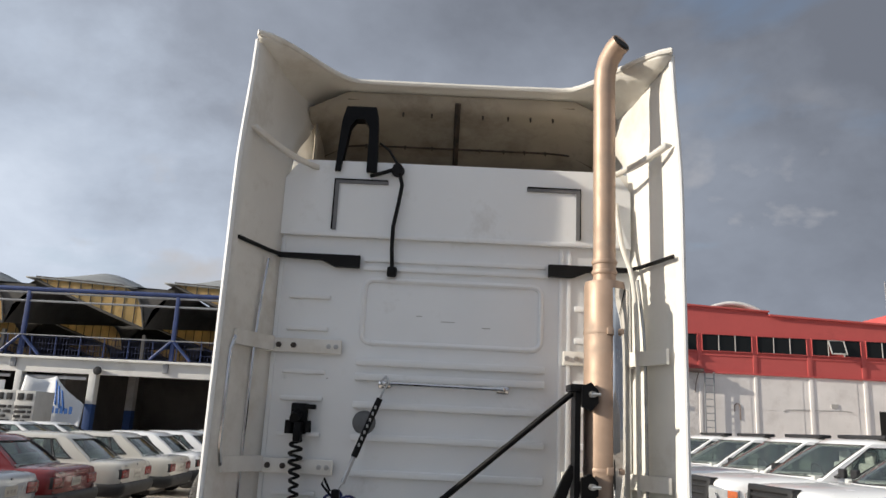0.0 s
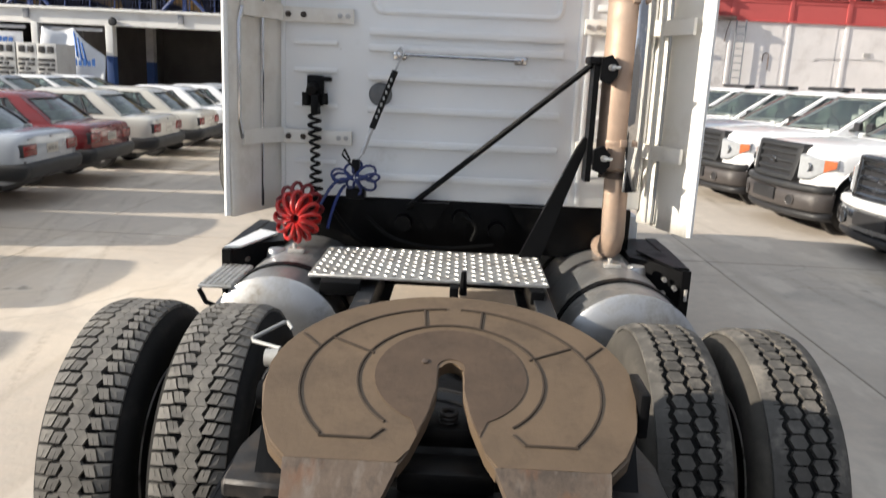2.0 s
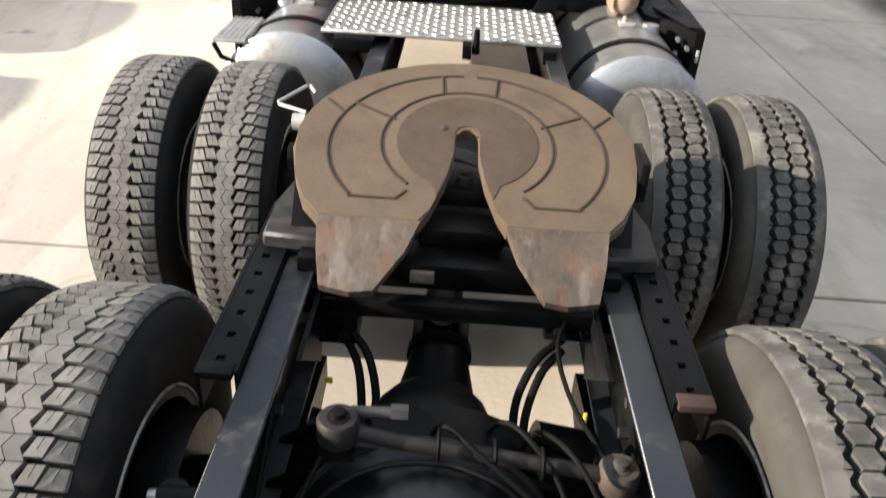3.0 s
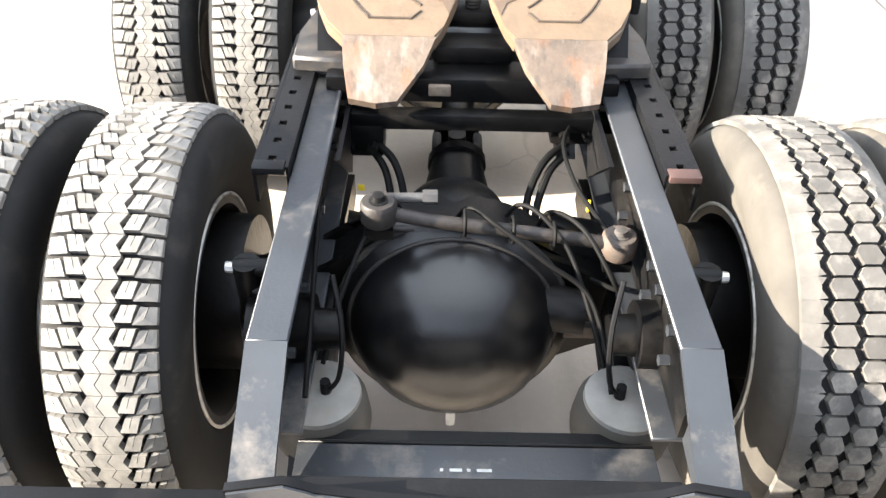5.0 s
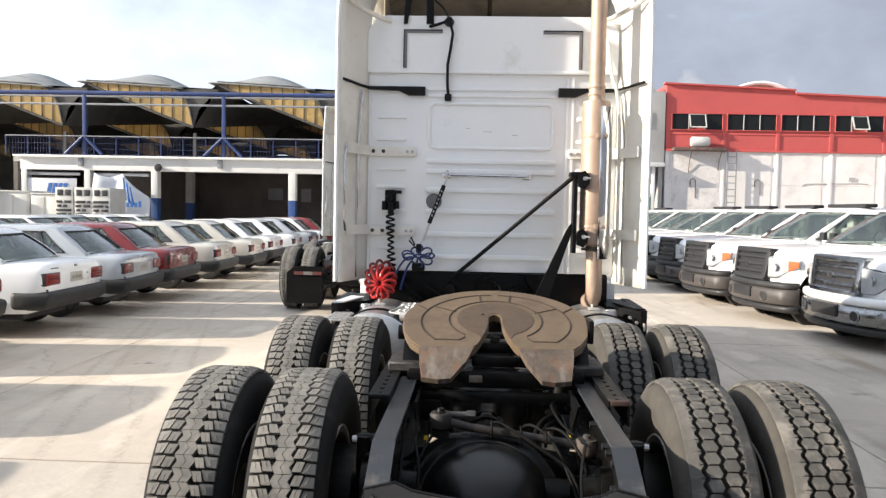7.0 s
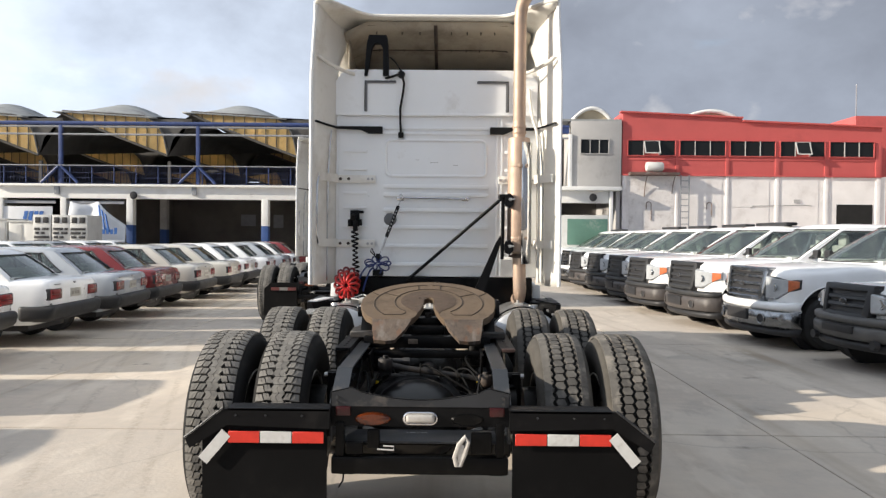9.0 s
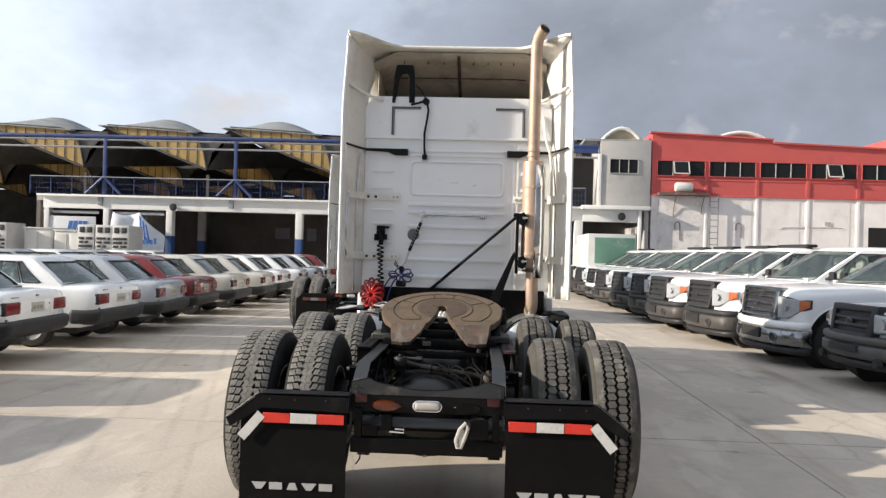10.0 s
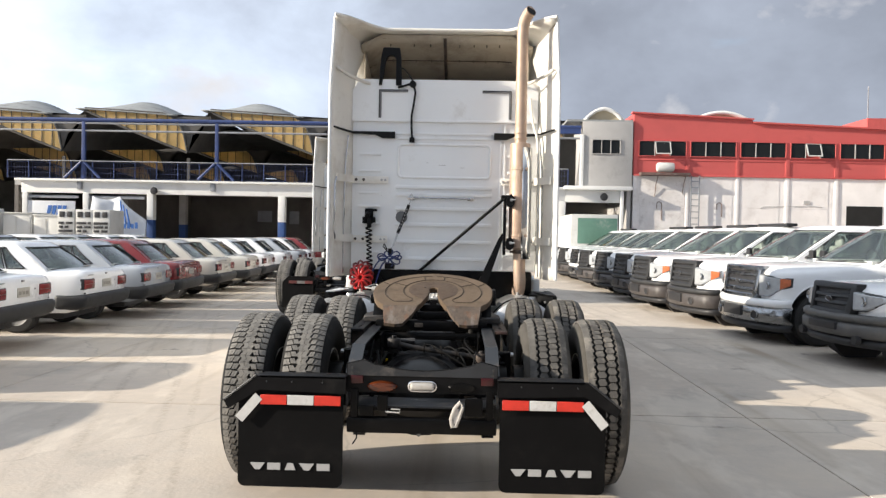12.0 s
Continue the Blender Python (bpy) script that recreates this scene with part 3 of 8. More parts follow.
def roof_fairing():
    # plan of the open rear: swept-back corners, straight lip in the middle
    def lip(x):
        return 0.14 - 0.55 * smoothstep(0.62, 1.14, abs(x)) - 0.02 * (x / 1.14) ** 2
    n, m = 33, 13
    grid = []
    for j in range(m):
        k = j / (m - 1)
        row = []
        for i in range(n):
            x = -1.12 + 2.24 * i / (n - 1)
            y = lip(x) + k * (2.55 - lip(x))
            drop = 0.05 * k + 0.80 * max(0.0, k - 0.25) ** 1.6
            edge = smoothstep(0.80, 1.12, abs(x))
            z = 3.815 - drop - 0.22 * edge * smoothstep(0.0, 0.35, k) - 0.02 * edge
            row.append((x * (1 - 0.05 * k), y, z))
        grid.append(row)
    bm = bmesh.new()
    sheet(bm, grid)
    shell = part("roof_fairing", bm, fairing_white, tractor, "white fibreglass roof fairing, hollow and open at the back")
    thick(shell, 0.028)
    # rolled lip
    bm = bmesh.new()
    tube(bm, [(x, lip(x), 3.803) for x in [-1.12 + 2.24 * i / 40 for i in range(41)]], 0.019, 8)
    part("lip", bm, fairing_white, shell)
    # lining inside: two stepped panels with seams
    bm = bmesh.new()
    rows = ((0.22, 3.775), (0.30, 3.70), (0.62, 3.64), (0.66, 3.60), (1.05, 3.50), (1.10, 3.46), (1.30, 3.22))
    sheet(bm, [[(x, y, z - 0.12 * smoothstep(0.7, 0.95, abs(x))) for x in [-0.94 + 1.88 * i / 16 for i in range(17)]] for y, z in rows])
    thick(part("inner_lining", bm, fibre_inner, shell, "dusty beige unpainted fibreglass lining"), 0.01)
    bm = bmesh.new()
    tube(bm, [(-0.02, 0.24, 3.74), (-0.02, 0.30, 3.685), (-0.02, 0.62, 3.625), (-0.02, 0.66, 3.585), (-0.02, 1.05, 3.485), (-0.02, 1.10, 3.445), (-0.02, 1.28, 3.22)], 0.018, 6)
    part("seam", bm, rusty_steel, shell)
    me = None
    for y, z in ((0.31, 3.695), (0.655, 3.605), (1.09, 3.47)):
        for x in (-0.62, -0.36, -0.18, 0.14, 0.30, 0.44, 0.58):
            if me is None:
                bm = bmesh.new()
                cyl(bm, (0, 0, 0), (0, -0.015, -0.035), 0.007, 0.006, 6)
                ob = part("rivet", bm, rusty_steel, shell)
                me = ob.data
            else:
                ob = new("rivet", me)
                ob.parent = shell
            ob.location = (x, y, z)
    # stiffening batten behind the lip, side walls of the hollow and the closing corners
    bm = bmesh.new()
    tube(bm, [(x, 0.25, 3.752 - 0.02 * x * x) for x in [-0.72 + 1.44 * i / 12 for i in range(13)]], 0.008, 6)
    part("batten", bm, rusty_steel, shell)
    for y, z in ((0.655, 3.598), (1.085, 3.455)):
        bm = bmesh.new()
        tube(bm, [(-0.90 + 1.8 * i / 12, y, z - 0.008 - 0.10 * smoothstep(0.7, 0.95, abs(-0.90 + 1.8 * i / 12))) for i in range(13)], 0.007, 6)
        part("cross_seam", bm, rusty_steel, shell)
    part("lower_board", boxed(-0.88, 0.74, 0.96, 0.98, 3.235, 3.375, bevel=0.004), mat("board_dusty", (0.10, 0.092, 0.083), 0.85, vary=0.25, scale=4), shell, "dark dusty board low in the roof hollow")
    for s in (-1, 1):
        bm = bmesh.new()
        sheet(bm, [[(s * (0.905 + 0.045 * smoothstep(0.3, 0.0, y)), y, z - 0.02) for y in (0.30, 0.4, 0.6, 1.0, 1.4)] for z in (3.22, 3.4, 3.55, 3.66)])
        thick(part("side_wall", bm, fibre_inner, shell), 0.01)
        bm = bmesh.new()
        prism(bm, [(s * 0.84, 2.78), (s * 1.0, 2.78), (s * 1.0, 3.25), (s * 0.84, 3.25)], 0.052, 0.066, "y")
        part("corner_panel", bm, fairing_white, shell)
    # floor of the hollow, on the sleeper roof, and its end
    bm = bmesh.new()
    box(bm, -0.95, 0.95, 0.06, 1.6, 3.225, 3.24)
    part("cavity_floor", bm, fibre_inner, shell)


def side_fairings():
    for s in (-1, 1):
        n = 25
        grid = []
        for j in range(n):
            z = 1.145 + (3.80 - 1.145) * j / (n - 1)
            top = smoothstep(3.18, 3.62, z)
            row = []
            for i in range(8):
                k = i / 7
                y = 0.02 + 0.32 * top - k * (0.40 + 0.33 * top)
                inner = 0.985 - 0.05 * top
                outer = 1.158 - 0.035 * smoothstep(3.0, 3.8, z) - 0.012 * (1 - smoothstep(1.1, 1.8, z))
                x = inner + (outer - inner) * (k ** 0.8)
                row.append((s * x, y, z))
            grid.append(row)
        bm = bmesh.new()
        sheet(bm, grid)
        fair = part("side_fairing", bm, fairing_white, tractor, "white fibreglass side extender with aged cream inner face")
        thick(fair, 0.022, 1.0 if s > 0 else -1.0)
        # bright edge moulding
        bm = bmesh.new()
        tube(bm, [(s * (1.158 - 0.035 * smoothstep(3.0, 3.8, z) + 0.004), -0.385, z) for z in [1.15 + 2.63 * i / 16 for i in range(17)]], 0.016, 8)
        part("edge_moulding", bm, white_paint, fair)
        # inner flanges
        for z in (3.22,):
            bm = bmesh.new()
            rows = []
            for w in (0.0, 0.10):
                rows.append([(s * (0.80 + 0.33 * k - w * 0.4), 0.0 - 0.36 * k ** 1.3, z - 0.03 + 0.10 * k * k + (0.012 if w else 0)) for k in [i / 8 for i in range(9)]])
            rows.append([(x, y, z2 - 0.03) for x, y, z2 in rows[1]])
            sheet(bm, rows)
            thick(part("flange", bm, fairing_white, fair), 0.012)
        # two support brackets that run on to the back panel
        for z in (2.165, 1.535):
            bm = bmesh.new()
            if s < 0:
                box(bm, -1.03, -0.59, -0.040, -0.016, z - 0.038, z + 0.038, 0.006)
            else:
                box(bm, 0.61, 1.03, -0.040, -0.016, z - 0.038, z + 0.038, 0.006)
            prism(bm, [(s * 0.97, -0.026), (s * 1.00, -0.06), (s * 1.105, -0.31), (s * 1.09, -0.31), (s * 0.985, -0.085), (s * 0.955, -0.05)], z - 0.032, z + 0.045, "z")
            br = part("support_bracket", bm, fairing_white, fair)
            bolt_parts("bolt", [(s * x, -0.040, z) for x in (0.93, 0.85)], (0, -1, 0), 0.016, 0.012, rusty_steel, br)
            bolt_parts("rivet", [(s * x, -0.040, z) for x in ((0.66, 0.62) if s < 0 else (0.68, 0.63))], (0, -1, 0), 0.014, 0.007, aluminium, br)
        # black rubber strap across the gap
        bm = bmesh.new()
        z = 2.65
        prism(bm, [(s * 0.525, z - 0.04), (s * 0.66, z - 0.04), (s * 0.74, z - 0.005), (s * 0.985, z + 0.005), (s * 0.985, z + 0.028), (s * 0.525, z + 0.028)], -0.045, -0.012, "y")
        tube(bm, [(s * 0.96, -0.03, z + 0.015), (s * 1.022, -0.11, z + 0.022), (s * 1.122, -0.36, z + 0.03)], 0.011, 6)
        part("rubber_strap", bm, black_hose, fair)
        # long upright stay rod and grab handle
        bm = bmesh.new()
        if s < 0:
            tube(bm, eased([(-1.045, -0.155, 1.17), (-1.04, -0.155, 1.9), (-1.032, -0.15, 2.3), (-1.012, -0.13, 2.62)], 3), 0.010, 8)
            part("stay_rod", bm, chrome, fair, "thin bright stay rod")
        else:
            tube(bm, eased([(1.0, -0.10, 1.17), (1.0, -0.10, 1.9), (0.995, -0.10, 2.35), (0.975, -0.085, 2.62), (0.93, -0.05, 2.80), (0.90, -0.035, 3.05)], 4), 0.014, 8)
            part("stay_rod", bm, fairing_white, fair)
            bm = bmesh.new()
            tube(bm, eased([(1.035, -0.12, 1.17), (1.035, -0.12, 1.9), (1.028, -0.12, 2.3), (1.0, -0.10, 2.60)], 3), 0.009, 8)
            part("stay_rod", bm, aluminium, fair)
        if s > 0:
            continue
        bm = bmesh.new()
        tube(bm, [(s * 1.10, -0.26, 2.19), (s * 1.10, -0.31, 2.17), (s * 1.112, -0.325, 2.1), (s * 1.115, -0.325, 1.62), (s * 1.105, -0.31, 1.54), (s * 1.10, -0.26, 1.53)], 0.013, 8)
        part("grab_handle", bm, chrome, fair, "bright bent grab handle")
    # left-over trim: two L-shaped seal strips on the upper panel
    for s in (-1, 1):
        bm = bmesh.new()
        prism(bm, [(s * 0.395, 3.10), (s * 0.395, 3.122), (s * 0.70, 3.122), (s * 0.70, 2.825), (s * 0.676, 2.825), (s * 0.676, 3.10)], -0.034, -0.02, "y")
        strip = part("seal_strip", bm, mat("seal_grey", (0.16, 0.16, 0.165), 0.5, vary=0.15), tractor, "dark grey L-shaped seal strip")
        bm = bmesh.new()
        tube(bm, [(s * 0.398, -0.034, 3.122), (s * 0.70, -0.034, 3.122), (s * 0.70, -0.034, 2.828)], 0.005, 6)
        part("edge_bead", bm, black_hose, strip)


def roof_arm():
    # black bent bracket that stands in the roof opening, with its cable
    bm = bmesh.new()
    prism(bm, [(-0.705, 3.17), (-0.675, 3.17), (-0.635, 3.44), (-0.605, 3.485), (-0.555, 3.485), (-0.525, 3.44), (-0.525, 3.17), (-0.465, 3.17), (-0.475, 3.47), (-0.49, 3.56), (-0.665, 3.56), (-0.685, 3.47)], -0.05, 0.02, "y")
    arm = part("roof_bracket", bm, black_steel, tractor, "black bent steel bracket in the roof opening")
    bmesh_bar = bmesh.new()
    box(bmesh_bar, -0.665, -0.49, -0.04, 0.12, 3.52, 3.57, 0.008)
    part("cross_piece", bmesh_bar, black_steel, arm)
    bm = bmesh.new()
    tube(bm, [(-0.50, -0.03, 3.15), (-0.44, -0.05, 3.16), (-0.36, -0.06, 3.185)], 0.012)
    cyl(bm, (-0.345, -0.03, 3.185), (-0.345, -0.085, 3.185), 0.038, 0.03, 14)
    tube(bm, [(-0.345, -0.06, 3.21), (-0.40, -0.05, 3.30), (-0.46, 0.0, 3.36)], 0.007)
    tube(bm, [(-0.335, -0.06, 3.17), (-0.315, -0.065, 3.09), (-0.33, -0.055, 2.98), (-0.352, -0.05, 2.85), (-0.352, -0.04, 2.72), (-0.345, -0.03, 2.62)], 0.011)
    box(bm, -0.372, -0.318, -0.045, 0.0, 2.57, 2.625, 0.012)
    part("power_cable", bm, black_hose, tractor, "black hanging cable with moulded plug")


cab()
roof_fairing()
side_fairings()
roof_arm()


def back_fittings():
    # chrome hose rail
    bm = bmesh.new()
    tube(bm, [(-0.35, -0.005, 1.985), (-0.335, -0.05, 1.985), (0.29, -0.05, 1.98), (0.305, -0.005, 1.98)], 0.010)
    rail = part("hose_rail", bm, chrome, tractor, "chrome hose support rail")
    for x in (-0.345, 0.29):
        part("rail_foot", boxed(x - 0.035, x + 0.035, -0.022, 0.0, 1.958, 2.008, bevel=0.012), chrome, rail)
    bm = bmesh.new()
    lathe(bm, [(0.004, -0.022), (0.044, -0.022), (0.058, -0.012), (0.063, -0.001)], (-0.444, 0, 1.775), "y", 24)
    part("vent_disc", bm, mat("disc_grey", (0.13, 0.135, 0.14), 0.5, vary=0.15, scale=20), tractor, "round grey vent cover")
    # spring hanger from the rail
    bm = bmesh.new()
    tube(bm, [(-0.335, -0.075, 2.02), (-0.36, -0.085, 1.99), (-0.335, -0.085, 1.955), (-0.315, -0.085, 1.99), (-0.335, -0.075, 2.02)], 0.006)
    tube(bm, [(-0.34, -0.085, 1.955), (-0.36, -0.10, 1.90)], 0.006)
    hang = part("hose_hanger", bm, aluminium, tractor)
    bm = bmesh.new()
    cyl(bm, (-0.36, -0.10, 1.90), (-0.47, -0.14, 1.60), 0.017, 0.017, 10)
    part("spring_sleeve", bm, black_hose, hang)
    bm = bmesh.new()
    for k in range(7):
        p = Vector((-0.362, -0.101, 1.895)).lerp(Vector((-0.468, -0.139, 1.605)), 0.14 + k * 0.11)
        box(bm, p.x - 0.006, p.x + 0.005, p.y - 0.021, p.y - 0.012, p.z - 0.010, p.z + 0.008, 0.002)
    part("sleeve_mark", bm, silver_mark, hang)
    bm = bmesh.new()
    tube(bm, [(-0.47, -0.14, 1.60), (-0.515, -0.16, 1.47)], 0.011)
    tube(bm, [(-0.515, -0.16, 1.47), (-0.545, -0.17, 1.42)], 0.004)
    part("hanger_chain", bm, aluminium, hang)
    # electric socket and coiled cable
    bm = bmesh.new()
    box(bm, -0.835, -0.745, -0.03, 0.0, 1.70, 1.86, 0.008)
    cyl(bm, (-0.80, -0.03, 1.80), (-0.80, -0.10, 1.78), 0.03, 0.026, 12)
    box(bm, -0.75, -0.70, -0.07, -0.02, 1.83, 1.855, 0.006)
    cyl(bm, (-0.83, -0.06, 1.70), (-0.83, -0.06, 1.77), 0.024, 0.024, 10)
    cyl(bm, (-0.735, -0.06, 1.71), (-0.735, -0.06, 1.77), 0.022, 0.018, 10)
    box(bm, -0.80, -0.76, -0.11, -0.03, 1.66, 1.76, 0.01)
    part("trailer_socket", bm, black_steel, tractor, "black trailer socket bracket on the back panel")
    bm = bmesh.new()
    turns, pts = 10, []
    for i in range(turns * 14 + 1):
        k = i / (turns * 14)
        a = 2 * math.pi * turns * k
        r = 0.026 + 0.006 * math.sin(k * 9)
        pts.append((-0.785 + 0.02 * k + r * math.cos(a), -0.075 - 0.03 * k + r * math.sin(a), 1.67 - 0.45 * k))
    tube(bm, pts, 0.0085, 6)
    part("coiled_cable", bm, black_hose, tractor, "black coiled electric cable")
    # red air line, hung in a rosette of loops
    bm = bmesh.new()
    pts, n = [], 12
    for i in range(n * 14):
        s = 2 * math.pi * i / (n * 14)
        f = n * s
        w = s + 0.15 * math.sin(f)
        r = 0.070 + 0.047 * math.cos(f)
        pts.append((-0.83 + r * math.cos(w), -0.30 + 0.035 * math.cos(f + 0.9), 1.140 + r * 1.14 * math.sin(w)))
    tube(bm, pts, 0.0115, 8, True)
    coil = part("red_air_line", bm, red_hose, tractor, "glossy red coiled air hose")
    bm = bmesh.new()
    pts, n = [], 11
    for i in range(n * 14):
        s = 2 * math.pi * i / (n * 14)
        f = n * s
        r, w = 0.075 + 0.048 * math.cos(f), s + 0.16 * math.sin(f)
        pts.append((-0.835 + r * math.cos(w), -0.21 + 0.03 * math.cos(f + 0.9), 1.172 + r * 1.1 * math.sin(w)))
    tube(bm, pts, 0.0105, 6, True)
    part("rear_coil", bm, mat("dark_red_hose", (0.20, 0.02, 0.025), 0.35, vary=0.3, scale=9), coil)
    # blue air line, a looser bunch below the hanger
    bm = bmesh.new()
    pts, n = [], 9
    for i in range(n * 16):
        s = 2 * math.pi * i / (n * 16)
        f = n * s
        loose = 1 + 0.35 * math.sin(2.3 * s + 0.8)
        r, w = (0.056 + 0.046 * math.cos(f)) * loose, s + 0.26 * math.sin(f)
        pts.append((-0.55 + r * math.cos(w), -0.17 + 0.03 * math.cos(f + 0.9), 1.345 + r * 0.9 * math.sin(w) - 0.02 * math.sin(s * 3)))
    tube(bm, pts, 0.0072, 6, True)
    blue = part("blue_air_line", bm, blue_hose, tractor, "dark blue coiled air hose below its hanger")
    for a, b, sag in (((-0.58, -0.17, 1.33), (-0.72, -0.22, 1.20), -0.05), ((-0.60, -0.17, 1.30), (-0.68, -0.24, 1.08), -0.04)):
        bm = bmesh.new()
        tube(bm, bent(a, b, sag), 0.0085, 6)
        part("hose_tail", bm, blue_hose, blue)
    bm = bmesh.new()
    box(bm, -0.565, -0.525, -0.20, -0.15, 1.37, 1.44, 0.008)
    tube(bm, [(-0.575, -0.17, 1.43), (-0.61, -0.16, 1.49), (-0.62, -0.16, 1.46), (-0.56, -0.17, 1.40)], 0.006)
    part("hose_coupling", bm, black_steel, tractor)
    part("coupling_holder", boxed(-0.60, -0.50, -0.16, -0.06, 1.225, 1.285, bevel=0.012), black_steel, tractor)


def exhaust():
    x, y = 0.79, -0.25
    bm = bmesh.new()
    lathe(bm, [(0.07, 1.46), (0.102, 1.475), (0.105, 1.49), (0.105, 2.525), (0.100, 2.545), (0.066, 2.552)], (x, y, 0), "z", 32)
    stack = part("muffler", bm, stack_bronze, tractor, "heat-browned upright exhaust silencer")
    bm = bmesh.new()
    pts = [(x, y, 2.54), (x, y, 3.66), (x + 0.004, y - 0.004, 3.74), (x + 0.02, y - 0.02, 3.81), (x + 0.05, y - 0.055, 3.865), (x + 0.075, y - 0.09, 3.885)]
    tube(bm, pts, 0.059, 24)
    pipe = part("stack_pipe", bm, stack_bronze, stack)
    bm = bmesh.new()
    cyl(bm, (x + 0.0749, y - 0.0898, 3.8849), (x + 0.0775, y - 0.093, 3.8875), 0.052, 0.052, 24)
    part("pipe_mouth", bm, soot_shade_black, stack)
    bm = bmesh.new()
    for z, r in ((2.60, 0.064), (2.655, 0.064)):
        lathe(bm, [(r, z - 0.012), (r + 0.004, z), (r, z + 0.012)], (x, y, 0), "z", 24)
    part("pipe_clamp", bm, stack_bronze, stack)
    bm = bmesh.new()
    tube(bm, [(x + 0.01, y, 1.47), (x + 0.015, y, 1.22), (x + 0.02, y + 0.01, 1.12), (x + 0.02, y + 0.05, 1.05), (x + 0.02, y + 0.14, 1.01), (x + 0.02, y + 0.4, 1.0)], 0.062, 20)
    part("lower_pipe", bm, stack_bronze, stack)
    bm = bmesh.new()
    lathe(bm, [(0.066, 1.415), (0.070, 1.42), (0.070, 1.445), (0.066, 1.45)], (x + 0.01, y, 0), "z", 24)
    bolts(bm, [(x - 0.06, y - 0.05, 1.432)], (-1, -0.4, 0), 0.012, 0.03)
    part("clamp_band", bm, rusty_steel, stack)
    # polished heat shield on the outboard face
    bm = bmesh.new()
    grid = []
    for z in (1.36, 1.7, 2.1, 2.50):
        grid.append([(x + 0.125 * math.cos(radians(a)), y + 0.125 * math.sin(radians(a)), z) for a in range(-82, 71, 8)])
    sheet(bm, grid)
    shield = thick(part("heat_shield", bm, polished, stack, "polished curved heat shield"), 0.003)
    for z in (2.28, 1.60):
        bm = bmesh.new()
        lathe(bm, [(0.1065, z - 0.010), (0.1085, z), (0.1065, z + 0.010)], (x, y, 0), "z", 28)
        box(bm, x - 0.01, x + 0.02, y - 0.13, y - 0.10, z - 0.018, z + 0.018, 0.004)
        box(bm, x + 0.05, x + 0.075, y - 0.12, y - 0.09, z - 0.014, z + 0.014, 0.004)
        part("band_clamp", bm, stack_bronze, stack)
    # black stay: upright, foot plate and slanting tube
    bm = bmesh.new()
    prism(bm, [(0.625, 1.40), (0.652, 1.40), (0.655, 2.0), (0.628, 2.0)], -0.34, -0.22, "y")
    prism(bm, [(0.30, 0.93), (0.42, 0.93), (0.64, 1.60), (0.615, 1.62), (0.58, 1.56)], -0.30, -0.26, "y")
    box(bm, 0.60, 0.68, -0.36, -0.20, 1.975, 2.01, 0.008)
    part("stack_stay", bm, black_steel, stack, "black folded steel stack support")
    for z in (1.95, 1.515):
        bm = bmesh.new()
        prism(bm, [(0.655, z - 0.05), (0.70, z - 0.07), (0.735, z - 0.03), (0.735, z + 0.03), (0.70, z + 0.07), (0.655, z + 0.05)], -0.38, -0.34, "y")
        box(bm, 0.655, 0.70, -0.34, -0.22, z - 0.03, z + 0.03, 0.006)
        clamp = part("saddle_clamp", bm, black_steel, stack)
        bm = bmesh.new()
        bolts(bm, [(0.70, -0.38, z + 0.01)], (0.2, -1, 0), 0.016, 0.03)
        bolts(bm, [(0.70, -0.405, z + 0.01)], (1, -0.3, 0), 0.008, 0.04)
        part("clamp_bolt", bm, aluminium, clamp)
    bm = bmesh.new()
    tube(bm, [(0.625, -0.27, 1.97), (-0.28, -0.02, 1.17)], 0.016, 10)
    part("slanting_brace", bm, black_steel, stack)


back_fittings()
exhaust()


